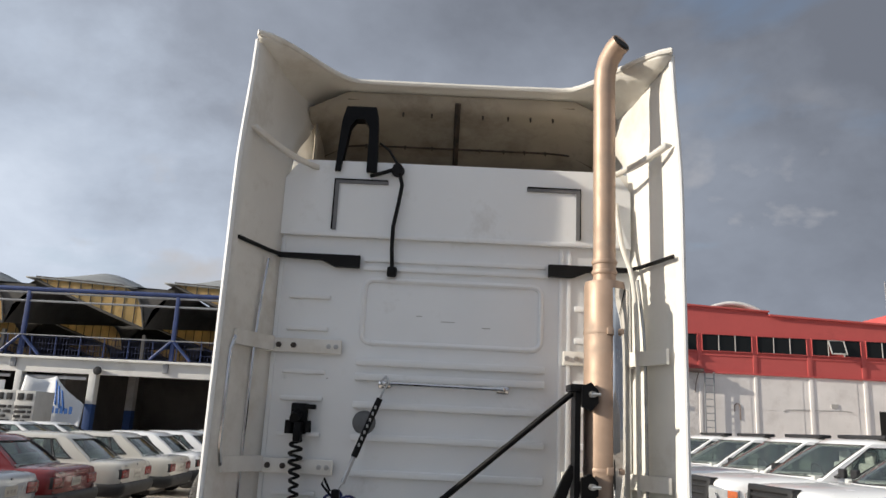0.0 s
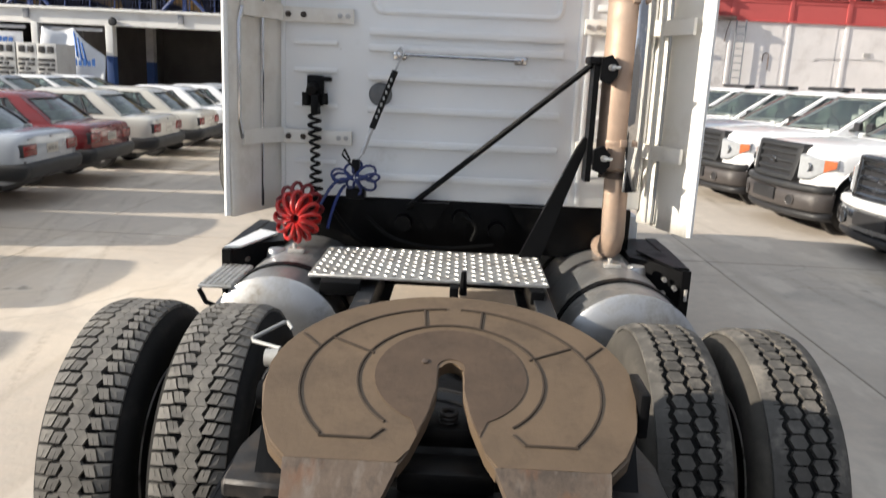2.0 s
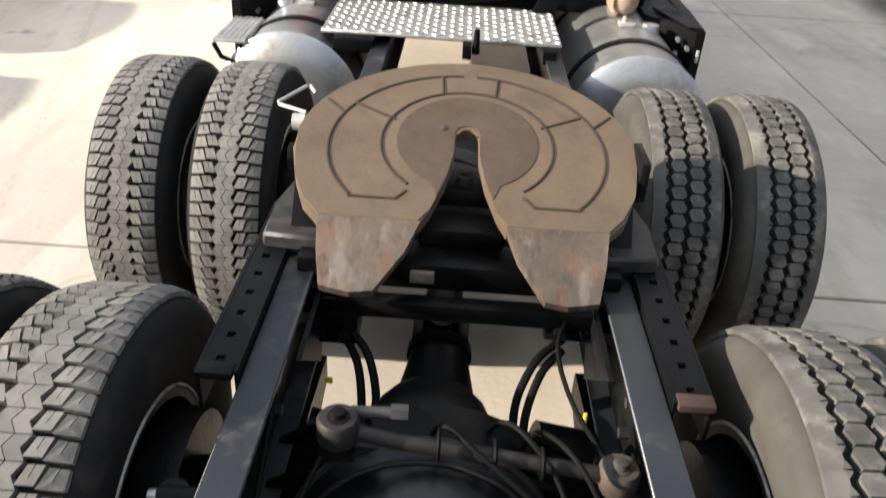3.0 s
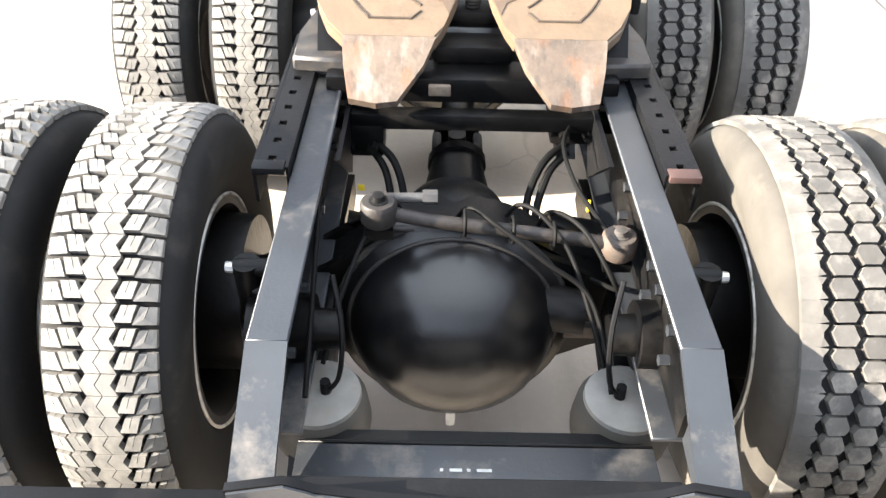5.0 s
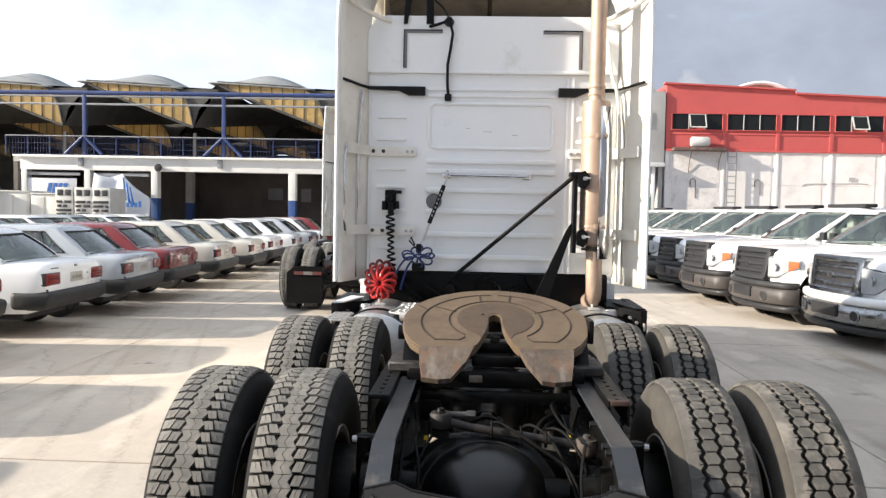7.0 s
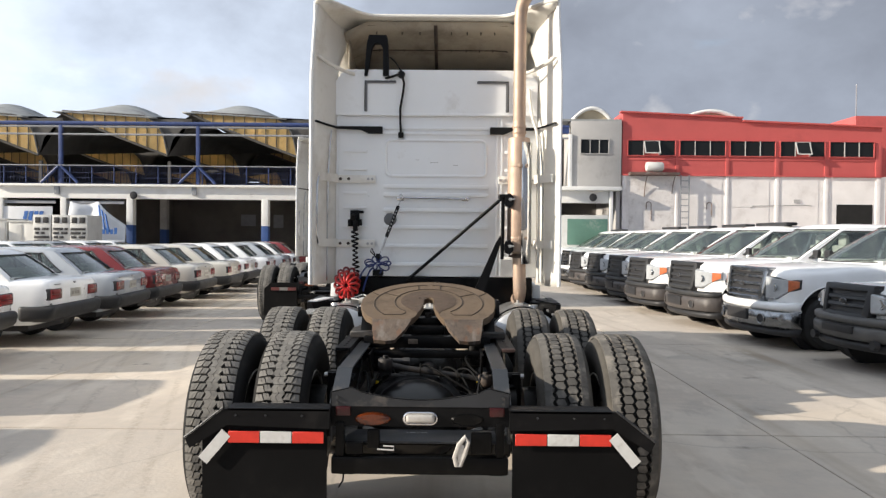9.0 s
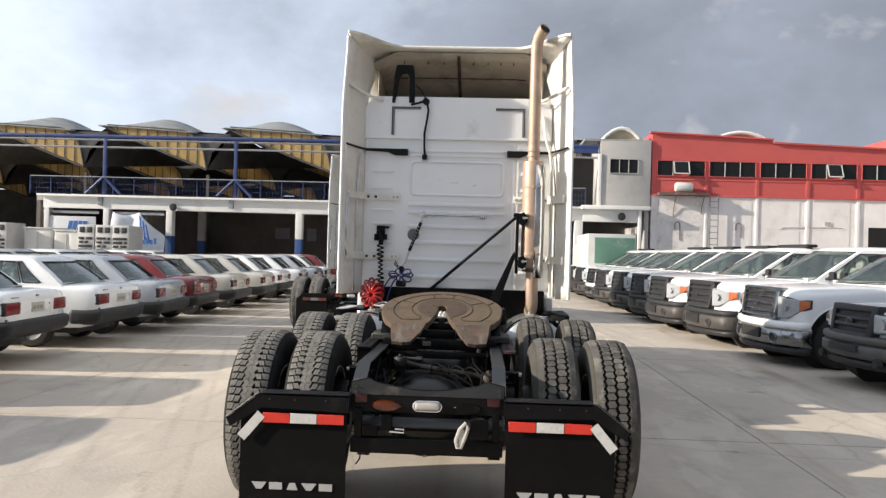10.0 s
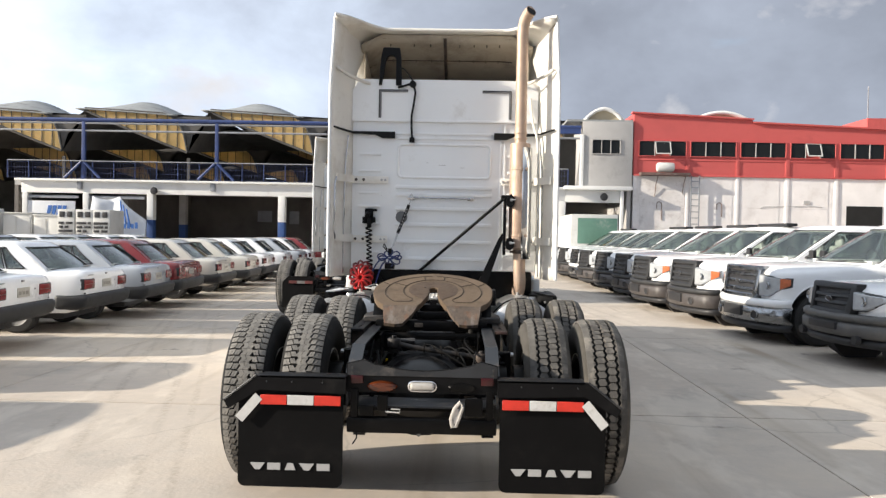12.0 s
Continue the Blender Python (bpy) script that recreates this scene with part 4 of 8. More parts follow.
def chassis():
    top, low, bend = 0.925, 0.660, -3.645
    for s in (-1, 1):
        # channel rail: web, flanges, and the tail that drops off
        bm = bmesh.new()
        side = [(4.6, low), (4.6, top), (bend, top), (-3.90, 0.80), (-3.90, 0.62), (bend, low)]
        prism(bm, side, *sorted((s * 0.418, s * 0.430)), "x")
        for z0, z1 in ((top - 0.004, top + 0.008), (low - 0.008, low + 0.004)):
            box(bm, *sorted((s * 0.355, s * 0.432)), bend, 4.6, z0, z1, 0.003, 1)
        a = [(bend, top - 0.004), (bend, top + 0.008), (-3.90, 0.808), (-3.90, 0.796)]
        prism(bm, a, *sorted((s * 0.355, s * 0.432)), "x")
        rail = part("frame_rail", bm, rail_steel, tractor, "dark painted steel channel frame rail")
        bm = bmesh.new()
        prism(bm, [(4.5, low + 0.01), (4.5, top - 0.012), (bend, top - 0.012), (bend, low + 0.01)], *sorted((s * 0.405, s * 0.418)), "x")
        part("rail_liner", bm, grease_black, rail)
        bolt_parts("rail_bolt", [(s * 0.405, y, z) for y in (-3.30, -3.38, -3.50, -2.70, -3.0) for z in (0.74, 0.83)], (-s, 0, 0), 0.013, 0.022, rail_steel, rail)
        bolt_parts("rail_bolt", [(s * 0.432, y, z) for y in (-3.25, -3.45, -2.85, -2.4, -2.2) for z in (0.72, 0.84)], (s, 0, 0), 0.013, 0.025, rail_steel, rail)
        # perforated slide angle beside the rail
        bm = bmesh.new()
        x0, x1, z = s * 0.440, s * 0.510, 0.958
        y0, cell, count = -2.425, 0.0785, 9
        for i in range(count):
            ya, yb = y0 - i * cell, y0 - (i + 1) * cell
            hx0, hx1 = x0 + (x1 - x0) * 0.39, x0 + (x1 - x0) * 0.66
            ha, hb = ya - cell * 0.38, ya - cell * 0.64
            o = [(x0, ya), (x1, ya), (x1, yb), (x0, yb)]
            h = [(hx0, ha), (hx1, ha), (hx1, hb), (hx0, hb)]
            ot, ht, hl = ([bm.verts.new((*p, zz)) for p in ps] for ps, zz in ((o, z), (h, z), (h, z - 0.010)))
            for k in range(4):
                bm.faces.new((ot[k], ot[(k + 1) % 4], ht[(k + 1) % 4], ht[k]))
                bm.faces.new((ht[k], ht[(k + 1) % 4], hl[(k + 1) % 4], hl[k]))
        yend = y0 - count * cell
        box(bm, *sorted((s * 0.510, s * 0.518)), yend, y0, 0.86, z + 0.001)
        box(bm, *sorted((s * 0.434, s * 0.440)), yend, y0, 0.88, z + 0.001)
        bmesh.ops.remove_doubles(bm, verts=bm.verts, dist=0.0002)
        part("perforated_angle", bm, black_steel, tractor, "black perforated slide angle", smooth=0)
        # stub of the slide in worn primer
        part("angle_end", boxed(*sorted((s * 0.442, s * 0.516)), -3.143, -3.105, 0.944, 0.9615, bevel=0.003), rust_red if s > 0 else black_steel, tractor)
    # crossmembers
    for y, z0, z1, w in ((-2.75, 0.845, 0.895, 0.05), (-1.1, 0.68, 0.90, 0.10), (0.2, 0.68, 0.88, 0.1)):
        bm = bmesh.new()
        box(bm, -0.41, 0.41, y - w / 2, y + w / 2, z0, z1, 0.012)
        part("crossmember", bm, grease_black, tractor)
    # closing plate at the tail with a scooped top, and its lamps
    bm = bmesh.new()
    scoop = [(-0.425, 0.862), (-0.33, 0.885), (-0.30, 0.872)] + [(-0.28 + 0.56 * k / 10, 0.862 - 0.034 * math.sin(math.pi * k / 10)) for k in range(11)] + [(0.30, 0.872), (0.33, 0.885), (0.425, 0.862), (0.425, 0.70), (-0.425, 0.70)]
    prism(bm, scoop, -3.905, -3.89, "y")
    box(bm, -0.34, 0.34, -3.89, -3.84, 0.800, 0.812, 0.003, 1)
    end = part("tail_plate", bm, black_steel, tractor, "black tail crossmember with lamp row")
    bm = bmesh.new()
    beam = [(x * 0.99, z - 0.004) for x, z in scoop[:-2]]
    prism(bm, beam + [(0.42, 0.795), (-0.42, 0.795)], -3.910, -3.9055, "y")
    part("tail_beam", bm, rail_steel, end, "dark grey scooped beam across the frame ends", smooth=0)
    bm = bmesh.new()
    lathe(bm, [(0.003, -3.926), (0.05, -3.924), (0.062, -3.912), (0.064, -3.90)], (0, 0, 0), "y", 24)
    for v in bm.verts:
        v.co = Vector((v.co.x * 1.35 - 0.225, v.co.y, v.co.z * 0.5 + 0.735))
    part("turn_lamp", bm, amber_dark, end, "amber oval lamp")
    bm = bmesh.new()
    box(bm, -0.068, 0.070, -3.930, -3.90, 0.719, 0.762, 0.018, 3)
    part("plate_lamp", bm, clear_lens, end, "clear oblong lamp in a chrome surround")
    bm = bmesh.new()
    tube(bm, [(x, -3.912, z) for x, z in arc(0.052, 0.7405, 0.027, -90, 90, 6) + arc(-0.050, 0.7405, 0.027, 90, 270, 6)], 0.005, 6, True)
    part("lamp_bezel", bm, chrome, end)
    bm = bmesh.new()
    lathe(bm, [(0.003, -3.918), (0.05, -3.916), (0.062, -3.90)], (0, 0, 0), "y", 20)
    for v in bm.verts:
        v.co = Vector((v.co.x * 1.35 + 0.225, v.co.y, v.co.z * 0.5 + 0.735))
    part("empty_lamp", bm, grease_black, end)
    for x in (-0.365, 0.365):
        part("marker_lamp", boxed(x - 0.035, x + 0.035, -3.922, -3.90, 0.752, 0.795, bevel=0.006), red_dark, end)
    bolt_parts("tail_bolt", [(s * 0.395, -3.905, z) for s in (-1, 1) for z in (0.838, 0.812)], (0, -1, 0), 0.008, 0.014, rail_steel, end)
    # tow frame below
    bm = bmesh.new()
    box(bm, -0.42, 0.42, -3.93, -3.86, 0.475, 0.560, 0.012)
    for x in (-0.38, 0.38):
        box(bm, x - 0.02, x + 0.02, -3.92, -3.87, 0.55, 0.72, 0.006)
    box(bm, -0.25, -0.19, -3.93, -3.90, 0.60, 0.69, 0.01)
    box(bm, 0.24, 0.34, -3.94, -3.90, 0.58, 0.68, 0.01)
    box(bm, -0.35, -0.27, -3.93, -3.89, 0.57, 0.63, 0.01)
    tow = part("tow_frame", bm, grease_black, tractor)
    # channel crossmember ahead of the tow frame: lower flange, web and a dull grey top shelf
    bm = bmesh.new()
    box(bm, -0.37, 0.37, -3.625, -3.545, 0.536, 0.546, 0.003, 1)
    box(bm, -0.37, 0.37, -3.635, -3.625, 0.536, 0.618, 0.003, 1)
    cross = part("rear_channel", bm, grease_black, tractor, "black channel crossmember near the tail")
    part("channel_shelf", boxed(-0.37, 0.37, -3.862, -3.636, 0.606, 0.618, bevel=0.004), rail_steel, cross)
    bm = bmesh.new()
    for x0, x1 in ((-0.075, -0.068), (-0.055, -0.03), (-0.02, -0.013), (0.0, 0.03)):
        box(bm, x0, x1, -3.70, -3.693, 0.6175, 0.6195)
    part("chalk_mark", bm, bracket_grey, cross)
    bm = bmesh.new()
    tube(bm, [(-0.20, -3.94, 0.60), (-0.12, -3.955, 0.60), (-0.12, -3.955, 0.618), (-0.17, -3.95, 0.618)], 0.004)
    part("hitch_pin", bm, bracket_grey, tow)
    bm = bmesh.new()
    tube(bm, [(0.175, -3.95, 0.53), (0.165, -3.955, 0.57), (0.185, -3.955, 0.63), (0.215, -3.95, 0.665), (0.228, -3.95, 0.64), (0.212, -3.955, 0.585), (0.19, -3.95, 0.53)], 0.012, 8, True)
    box(bm, 0.178, 0.210, -3.962, -3.945, 0.545, 0.63, 0.006)
    part("tow_shackle", bm, clear_lens, tow, "bright steel shackle")
    bm = bmesh.new()
    tube(bm, [(-0.36, -3.90, 0.50), (-0.365, -3.91, 0.44), (-0.385, -3.92, 0.41)], 0.004)
    part("loose_wire", bm, black_hose, tow)


chassis()


def mud_flap(s):
    flap = new("mud_flap")
    flap.parent = tractor
    bm = bmesh.new()
    x0, x1 = 0.435, 1.02
    outline = [(x0, 0.77), (0.90, 0.77), (x1, 0.66)] + arc(x1 - 0.04, 0.210, 0.04, 0, -90, 4) + arc(x0 + 0.04, 0.210, 0.04, -90, -180, 4)
    prism(bm, [(s * x, z) for x, z in outline], -3.958, -3.946, "y")
    sheet_ob = part("rubber_sheet", bm, flap_rubber, flap, "black rubber mud flap sheet")
    bm = bmesh.new()
    arm = [(0.42, 0.700), (0.42, 0.792), (0.915, 0.792), (1.098, 0.650), (1.075, 0.605), (0.90, 0.715)]
    prism(bm, [(s * x, z) for x, z in arm], -3.975, -3.945, "y")
    box(bm, *sorted((s * 0.42, s * 0.90)), -3.975, -3.86, 0.780, 0.796, 0.004)
    hanger = part("flap_hanger", bm, black_steel, flap, "black bent steel flap hanger")
    bm = bmesh.new()
    tube(bm, [(s * 0.918, -3.975, 0.798), (s * 1.10, -3.975, 0.656)], 0.005, 6)
    bolts(bm, [(s * x, -3.9755, 0.762) for x in (0.55, 0.72, 0.86)], (0, -1, 0), 0.005, 0.004)
    part("hanger_edge", bm, rail_steel, hanger)
    for x, m, n in ((0.52, red_tape, "red_reflector"), (0.67, white_tape, "white_reflector"), (0.82, red_tape, "red_reflector")):
        part(n, boxed(*sorted((s * (x - 0.073), s * (x + 0.073))), -3.980, -3.975, 0.634, 0.688, bevel=0.0015, seg=1), m, flap)
    c, d = Vector((s * 0.957, 0, 0.615)), Vector((s * 0.10, 0, -0.118)).normalized()
    e = Vector((d.z, 0, -d.x))
    bm = bmesh.new()
    prism(bm, [((c + d * u + e * v).x, (c + d * u + e * v).z) for u, v in ((-0.085, -0.026), (0.085, -0.026), (0.085, 0.026), (-0.085, 0.026))], -3.981, -3.975, "y")
    part("white_reflector", bm, white_tape, flap)
    # maker's mark as five plain slanted blocks
    bm = bmesh.new()
    for i in range(5):
        x = s * 0.725 + (i - 2) * 0.092
        wide, narrow = ((0.042, 0.014), (0.036, 0.036), (0.016, 0.030), (0.042, 0.014), (0.036, 0.036))[i]
        prism(bm, [(x - wide, 0.304), (x + wide, 0.304), (x + narrow, 0.266), (x - narrow, 0.266)], -3.962, -3.958, "y")
    part("mark", bm, silver_mark, sheet_ob, "row of plain silver blocks")


for s in (-1, 1):
    mud_flap(s)


def tyre_blocks(bm, centre, r, blocks, pitches):
    """Raised tread blocks: outlines of (across, share of pitch) laid round a wheel that turns about x."""
    step = 2 * math.pi / pitches
    for k in range(pitches):
        for outline in blocks:
            lo, hi = [], []
            for u, v in outline:
                a = (k + v) * step
                drop = 0.012 * max(0.0, abs(u) - 0.075) / 0.035
                for lst, rr in ((lo, r - 0.024), (hi, r - drop)):
                    lst.append(bm.verts.new(centre + Vector((u, rr * math.cos(a), rr * math.sin(a)))))
            n = len(outline)
            bm.faces.new(hi)
            for i in range(n):
                bm.faces.new((lo[i], lo[(i + 1) % n], hi[(i + 1) % n], hi[i]))


def zig(v):
    return 0.007 * (1 - 4 * abs((v % 1.0) - 0.5))


def drive_blocks():
    """Two zigzag centre ribs, and on each side lugs of two slanting slit blocks, with a stepped notch between lugs."""
    out = []
    for s in (-1, 1):
        out.append([(s * 0.0010 + zig(v), v) for v in (0.02, 0.5, 0.98)] + [(s * 0.0300 + zig(v), v) for v in (0.98, 0.5, 0.02)])
        lean, slit = 0.0050, 0.0007
        for u0, u1, v0, v1 in ((0.0365, 0.0690, 0.20, 0.94), (0.0715, 0.1100, 0.10, 0.87)):
            def at(u, v):
                k = (v - v0) / (v1 - v0)
                return (s * (u + (0.0 if u > 0.10 else lean * (2 * k - 1))), v)
            m, vm = (u0 + u1) / 2, v0 + 0.35 * (v1 - v0)
            out.append([at(u0, v0), at(u0 + 0.004, v1), at(m - slit, v1), at(m - slit, vm), at(m + slit, vm), at(m + slit, v1), at(u1, v1), at(u1, v0)])
    return out


def hex_blocks():
    """Two interlocked rows of hexagons between worn, saw-edged shoulder bands."""
    out = []
    for cx, off in ((-0.0302, 0.0), (0.0302, 0.5)):
        out.append([(cx + a, off + 0.5 + b) for a, b in ((-0.0264, -0.13), (-0.0178, -0.43), (0.0145, -0.445), (0.0264, 0.13), (0.0178, 0.43), (-0.0145, 0.445))])
    for s, off in ((-1, 0.0), (1, 0.5)):
        out.append([(s * 0.0635, off + 0.06), (s * 0.0745, off + 0.38), (s * 0.0745, off + 0.60), (s * 0.0635, off + 0.93), (s * 0.0800, off + 0.995), (s * 0.0900, off + 0.998), (s * 0.110, off + 0.998), (s * 0.110, off + 0.002), (s * 0.0900, off + 0.002), (s * 0.0800, off + 0.005)])
    return out


def dual_wheel(name, pattern, pitches, treadmat, wallmat):
    """One wheel about x at the origin: tyre, tread and rim. Its dish looks to +x."""
    wheel = new(name)
    bm = bmesh.new()
    prof = [(0.292, -0.105), (0.315, -0.118), (0.36, -0.134), (0.41, -0.142), (0.455, -0.139), (0.480, -0.127), (0.494, -0.106), (0.502, -0.06), (0.502, 0.06),
            (0.494, 0.106), (0.480, 0.127), (0.455, 0.139), (0.41, 0.142), (0.36, 0.134), (0.315, 0.118), (0.292, 0.105), (0.285, 0.09), (0.285, -0.09)]
    lathe(bm, prof, (0, 0, 0), "x", 64, True)
    for f in bm.faces:
        if min(v.co.yz.length for v in f.verts) > 0.492:
            f.material_index = 1
    tyre = part("tyre", bm, wallmat, wheel, mats=(rubber,))
    bm = bmesh.new()
    tyre_blocks(bm, Vector((0, 0, 0)), 0.519, pattern, pitches)
    part("tread", bm, treadmat, tyre, "worn dusty tread blocks", smooth=0)
    bm = bmesh.new()
    rim = [(0.300, -0.112), (0.300, -0.104), (0.283, -0.098), (0.270, -0.06), (0.262, 0.06), (0.283, 0.098), (0.300, 0.104), (0.300, 0.112), (0.272, 0.112), (0.252, 0.06), (0.255, -0.06), (0.272, -0.112)]
    lathe(bm, rim, (0, 0, 0), "x", 48, True)
    rim_ob = part("rim", bm, rim_dark, wheel, "dark steel rim with chipped pale edge")
    for x in (-0.113, 0.113):
        bm = bmesh.new()
        tube(bm, [(x, 0.297 * math.cos(t), 0.297 * math.sin(t)) for t in [2 * math.pi * j / 64 for j in range(64)]], 0.0045, 6, True)
        part("rim_edge", bm, rim_white, rim_ob)
    bm = bmesh.new()
    lathe(bm, [(0.004, 0.05), (0.10, 0.05), (0.14, 0.075), (0.235, 0.06), (0.256, 0.03), (0.256, 0.02), (0.235, 0.045), (0.14, 0.06), (0.004, 0.03)], (0, 0, 0), "x", 36)
    part("wheel_disc", bm, rim_dark, wheel)
    return wheel


def place_wheel(src, x, y, z, turn, flip):
    m = pose(x, y, z, turn, 0, 180 if flip else 0) @ Matrix.Scale(1.02, 4)
    w = copy_thing(src, m)
    w.parent = tractor
    return w


left_wheel = dual_wheel("drive_wheel", drive_blocks(), 72, tread_grey, rubber)
right_wheel = dual_wheel("drive_wheel", hex_blocks(), 71, tread_sandy, rubber_dusty)
for axle in (REAR - 0.07, FRONT):
    for i, x in enumerate((1.088, 0.745)):
        place_wheel(left_wheel, -x - (0.028 if axle == FRONT else 0.0), axle, HUB, 37 * i + axle * 10, i == 1)
        place_wheel(right_wheel, x, axle, HUB, 21 * i + axle * 7, i == 0)
for src in (left_wheel, right_wheel):
    for ob in (*src.children_recursive, src):
        bpy.data.objects.remove(ob)
bm = bmesh.new()
for s in (-1, 1):
    lathe(bm, [(0.29, s * 0.88), (0.47, s * 0.87), (0.515, s * 0.90), (0.515, s * 1.12), (0.47, s * 1.16), (0.29, s * 1.15)], (0, 4.15, HUB), "x", 40)
part("steer_tyres", bm, rubber, tractor)


def axle_group(y, rear):
    ax = new("drive_axle")
    ax.parent = tractor
    bm = bmesh.new()
    for s in (-1, 1):
        cyl(bm, (s * 0.10, y, HUB + 0.01), (s * 0.62, y, HUB), 0.085, 0.065, 16)
    part("axle_tube", bm, grease_black, ax)
    bm = bmesh.new()
    lathe(bm, [(0.16, 0.14), (0.235, 0.06), (0.255, 0.0), (0.262, -0.03), (0.262, -0.06), (0.235, -0.075), (0.225, -0.12), (0.195, -0.19), (0.14, -0.245), (0.07, -0.27), (0.004, -0.276)], (0, 0, 0), "y", 40)
    seat = Matrix.Translation((-0.045, y - 0.075, HUB + 0.025)) @ Matrix.Rotation(radians(-14), 4, "X") @ Matrix.Diagonal((1.10, 1, 1, 1))
    bmesh.ops.transform(bm, matrix=seat, verts=bm.verts)
    diff = part("differential", bm, axle_gloss, ax, "black oily differential housing")
    for r, d, thickness in ((0.262, -0.045, 0.011), (0.236, -0.082, 0.006)):
        bm = bmesh.new()
        tube(bm, [(r * math.cos(k * math.pi / 24), d, r * math.sin(k * math.pi / 24)) for k in range(48)], thickness, 8, True)
        bmesh.ops.transform(bm, matrix=seat, verts=bm.verts)
        part("cover_rim", bm, rim_dark, diff)
    bm = bmesh.new()
    cyl(bm, (0, -0.12, -0.235), (0, -0.13, -0.275), 0.014, 0.012, 6)
    bmesh.ops.transform(bm, matrix=seat, verts=bm.verts)
    part("drain_plug", bm, bracket_grey, diff)
    bm = bmesh.new()
    upper = [(0.55, 0.075), (0.36, 0.105), (0.27, 0.165), (0.19, 0.245), (0.08, 0.29)]
    lower = [(0.08, -0.26), (0.19, -0.22), (0.27, -0.14), (0.36, -0.09), (0.55, -0.07)]
    wing = upper[::-1] + lower[::-1]
    outline = [(x - 0.045, HUB + z) for x, z in wing] + [(-x - 0.045, HUB + z) for x, z in wing[::-1]]
    prism(bm, outline, y - 0.075, y + 0.075, "y")
    bmesh.ops.bevel(bm, geom=list(bm.edges), offset=0.02, segments=2, affect="EDGES")
    part("axle_housing", bm, grease_black, ax, "black banjo axle housing with tapering arms")
    bm = bmesh.new()
    cyl(bm, (-0.04, y + 0.10, HUB + 0.12), (-0.035, y + 0.36, HUB + 0.17), 0.12, 0.075, 20)
    cyl(bm, (-0.035, y + 0.36, HUB + 0.17), (-0.035, y + 0.385, HUB + 0.175), 0.085, 0.085, 20)
    for x in (-0.095, 0.025):
        box(bm, x - 0.014, x + 0.014, y + 0.37, y + 0.47, HUB + 0.135, HUB + 0.225, 0.012)
    dome = bmesh.ops.create_uvsphere(bm, u_segments=18, v_segments=10, radius=0.13)["verts"]
    for v in dome:
        v.co = Vector((v.co.x * 1.1 - 0.045, v.co.y * 1.2 + y + 0.07, v.co.z * 0.8 + HUB + 0.19))
    part("pinion_housing", bm, grease_black, ax)
    for s in (-1, 1):
        bm = bmesh.new()
        lathe(bm, [(0.05, s * 0.56), (0.205, s * 0.565), (0.21, s * 0.60), (0.21, s * 0.78), (0.05, s * 0.79)], (0, y, HUB), "x", 32)
        part("brake_drum", bm, grease_black, ax)
        bm = bmesh.new()
        cyl(bm, (s * 0.50, y - 0.30, HUB + 0.17), (s * 0.36, y - 0.30, HUB + 0.17), 0.085, 0.08, 18)
        cyl(bm, (s * 0.36, y - 0.30, HUB + 0.17), (s * 0.30, y - 0.30, HUB + 0.17), 0.05, 0.045, 14)
        part("brake_chamber", bm, grease_black, ax)
        # shock absorber end and bolts outside the rail
        bm = bmesh.new()
        q = y - (0.265 if rear else 0.385)
        cyl(bm, (s * 0.44, q, 0.845), (s * 0.525, q, 0.845), 0.021, 0.021, 12)
        cyl(bm, (s * 0.44, q - 0.015, 0.79), (s * 0.49, q - 0.015, 0.79), 0.013, 0.013, 10)
        cyl(bm, (s * 0.50, q + 0.025, 0.54), (s * 0.50, q, 0.86), 0.034, 0.030, 12)
        sh = part("shock_absorber", bm, grease_black, ax)
        bm = bmesh.new()
        cyl(bm, (s * 0.525, q, 0.845), (s * 0.545, q, 0.845), 0.014, 0.012, 8)
        part("shock_bolt", bm, aluminium, sh)
        # spring beam and air bag
        bm = bmesh.new()
        prism(bm, [(y + 0.45, 0.52), (y + 0.45, 0.60), (y, 0.66), (y - 0.55, 0.44), (y - 0.60, 0.40), (y - 0.3, 0.38), (y, 0.44)], *sorted((s * 0.345, s * 0.415)), "x")
        part("spring_beam", bm, grease_black, ax)
        if rear:
            bm = bmesh.new()
            lathe(bm, [(0.06, 0.43), (0.10, 0.435), (0.115, 0.45), (0.118, 0.48), (0.110, 0.545), (0.098, 0.560)], (s * 0.352, y - 0.38, 0), "z", 28)
            bag = part("air_bag", bm, rubber_dusty, ax, "dusty rubber air spring")
            bm = bmesh.new()
            lathe(bm, [(0.098, 0.561), (0.096, 0.572), (0.03, 0.576), (0.004, 0.576)], (s * 0.352, y - 0.38, 0), "z", 28)
            part("bag_plate", bm, mat("bag_plate_grey", (0.20, 0.19, 0.175), 0.6, vary=0.15, scale=15, dirt=(0.2, 0.18, 0.15), amount=0.4, dscale=12), bag)
            bm = bmesh.new()
            tube(bm, eased([(s * 0.335, y - 0.38, 0.575), (s * 0.30, y - 0.39, 0.64), (s * 0.29, y - 0.36, 0.76), (s * 0.31, y - 0.30, 0.86)]), 0.006, 6)
            cyl(bm, (s * 0.335, y - 0.38, 0.57), (s * 0.335, y - 0.38, 0.61), 0.014, 0.012, 8)
            part("bag_hose", bm, black_hose, bag)
    return ax


axle_group(FRONT, False)
rear_axle = axle_group(REAR, True)


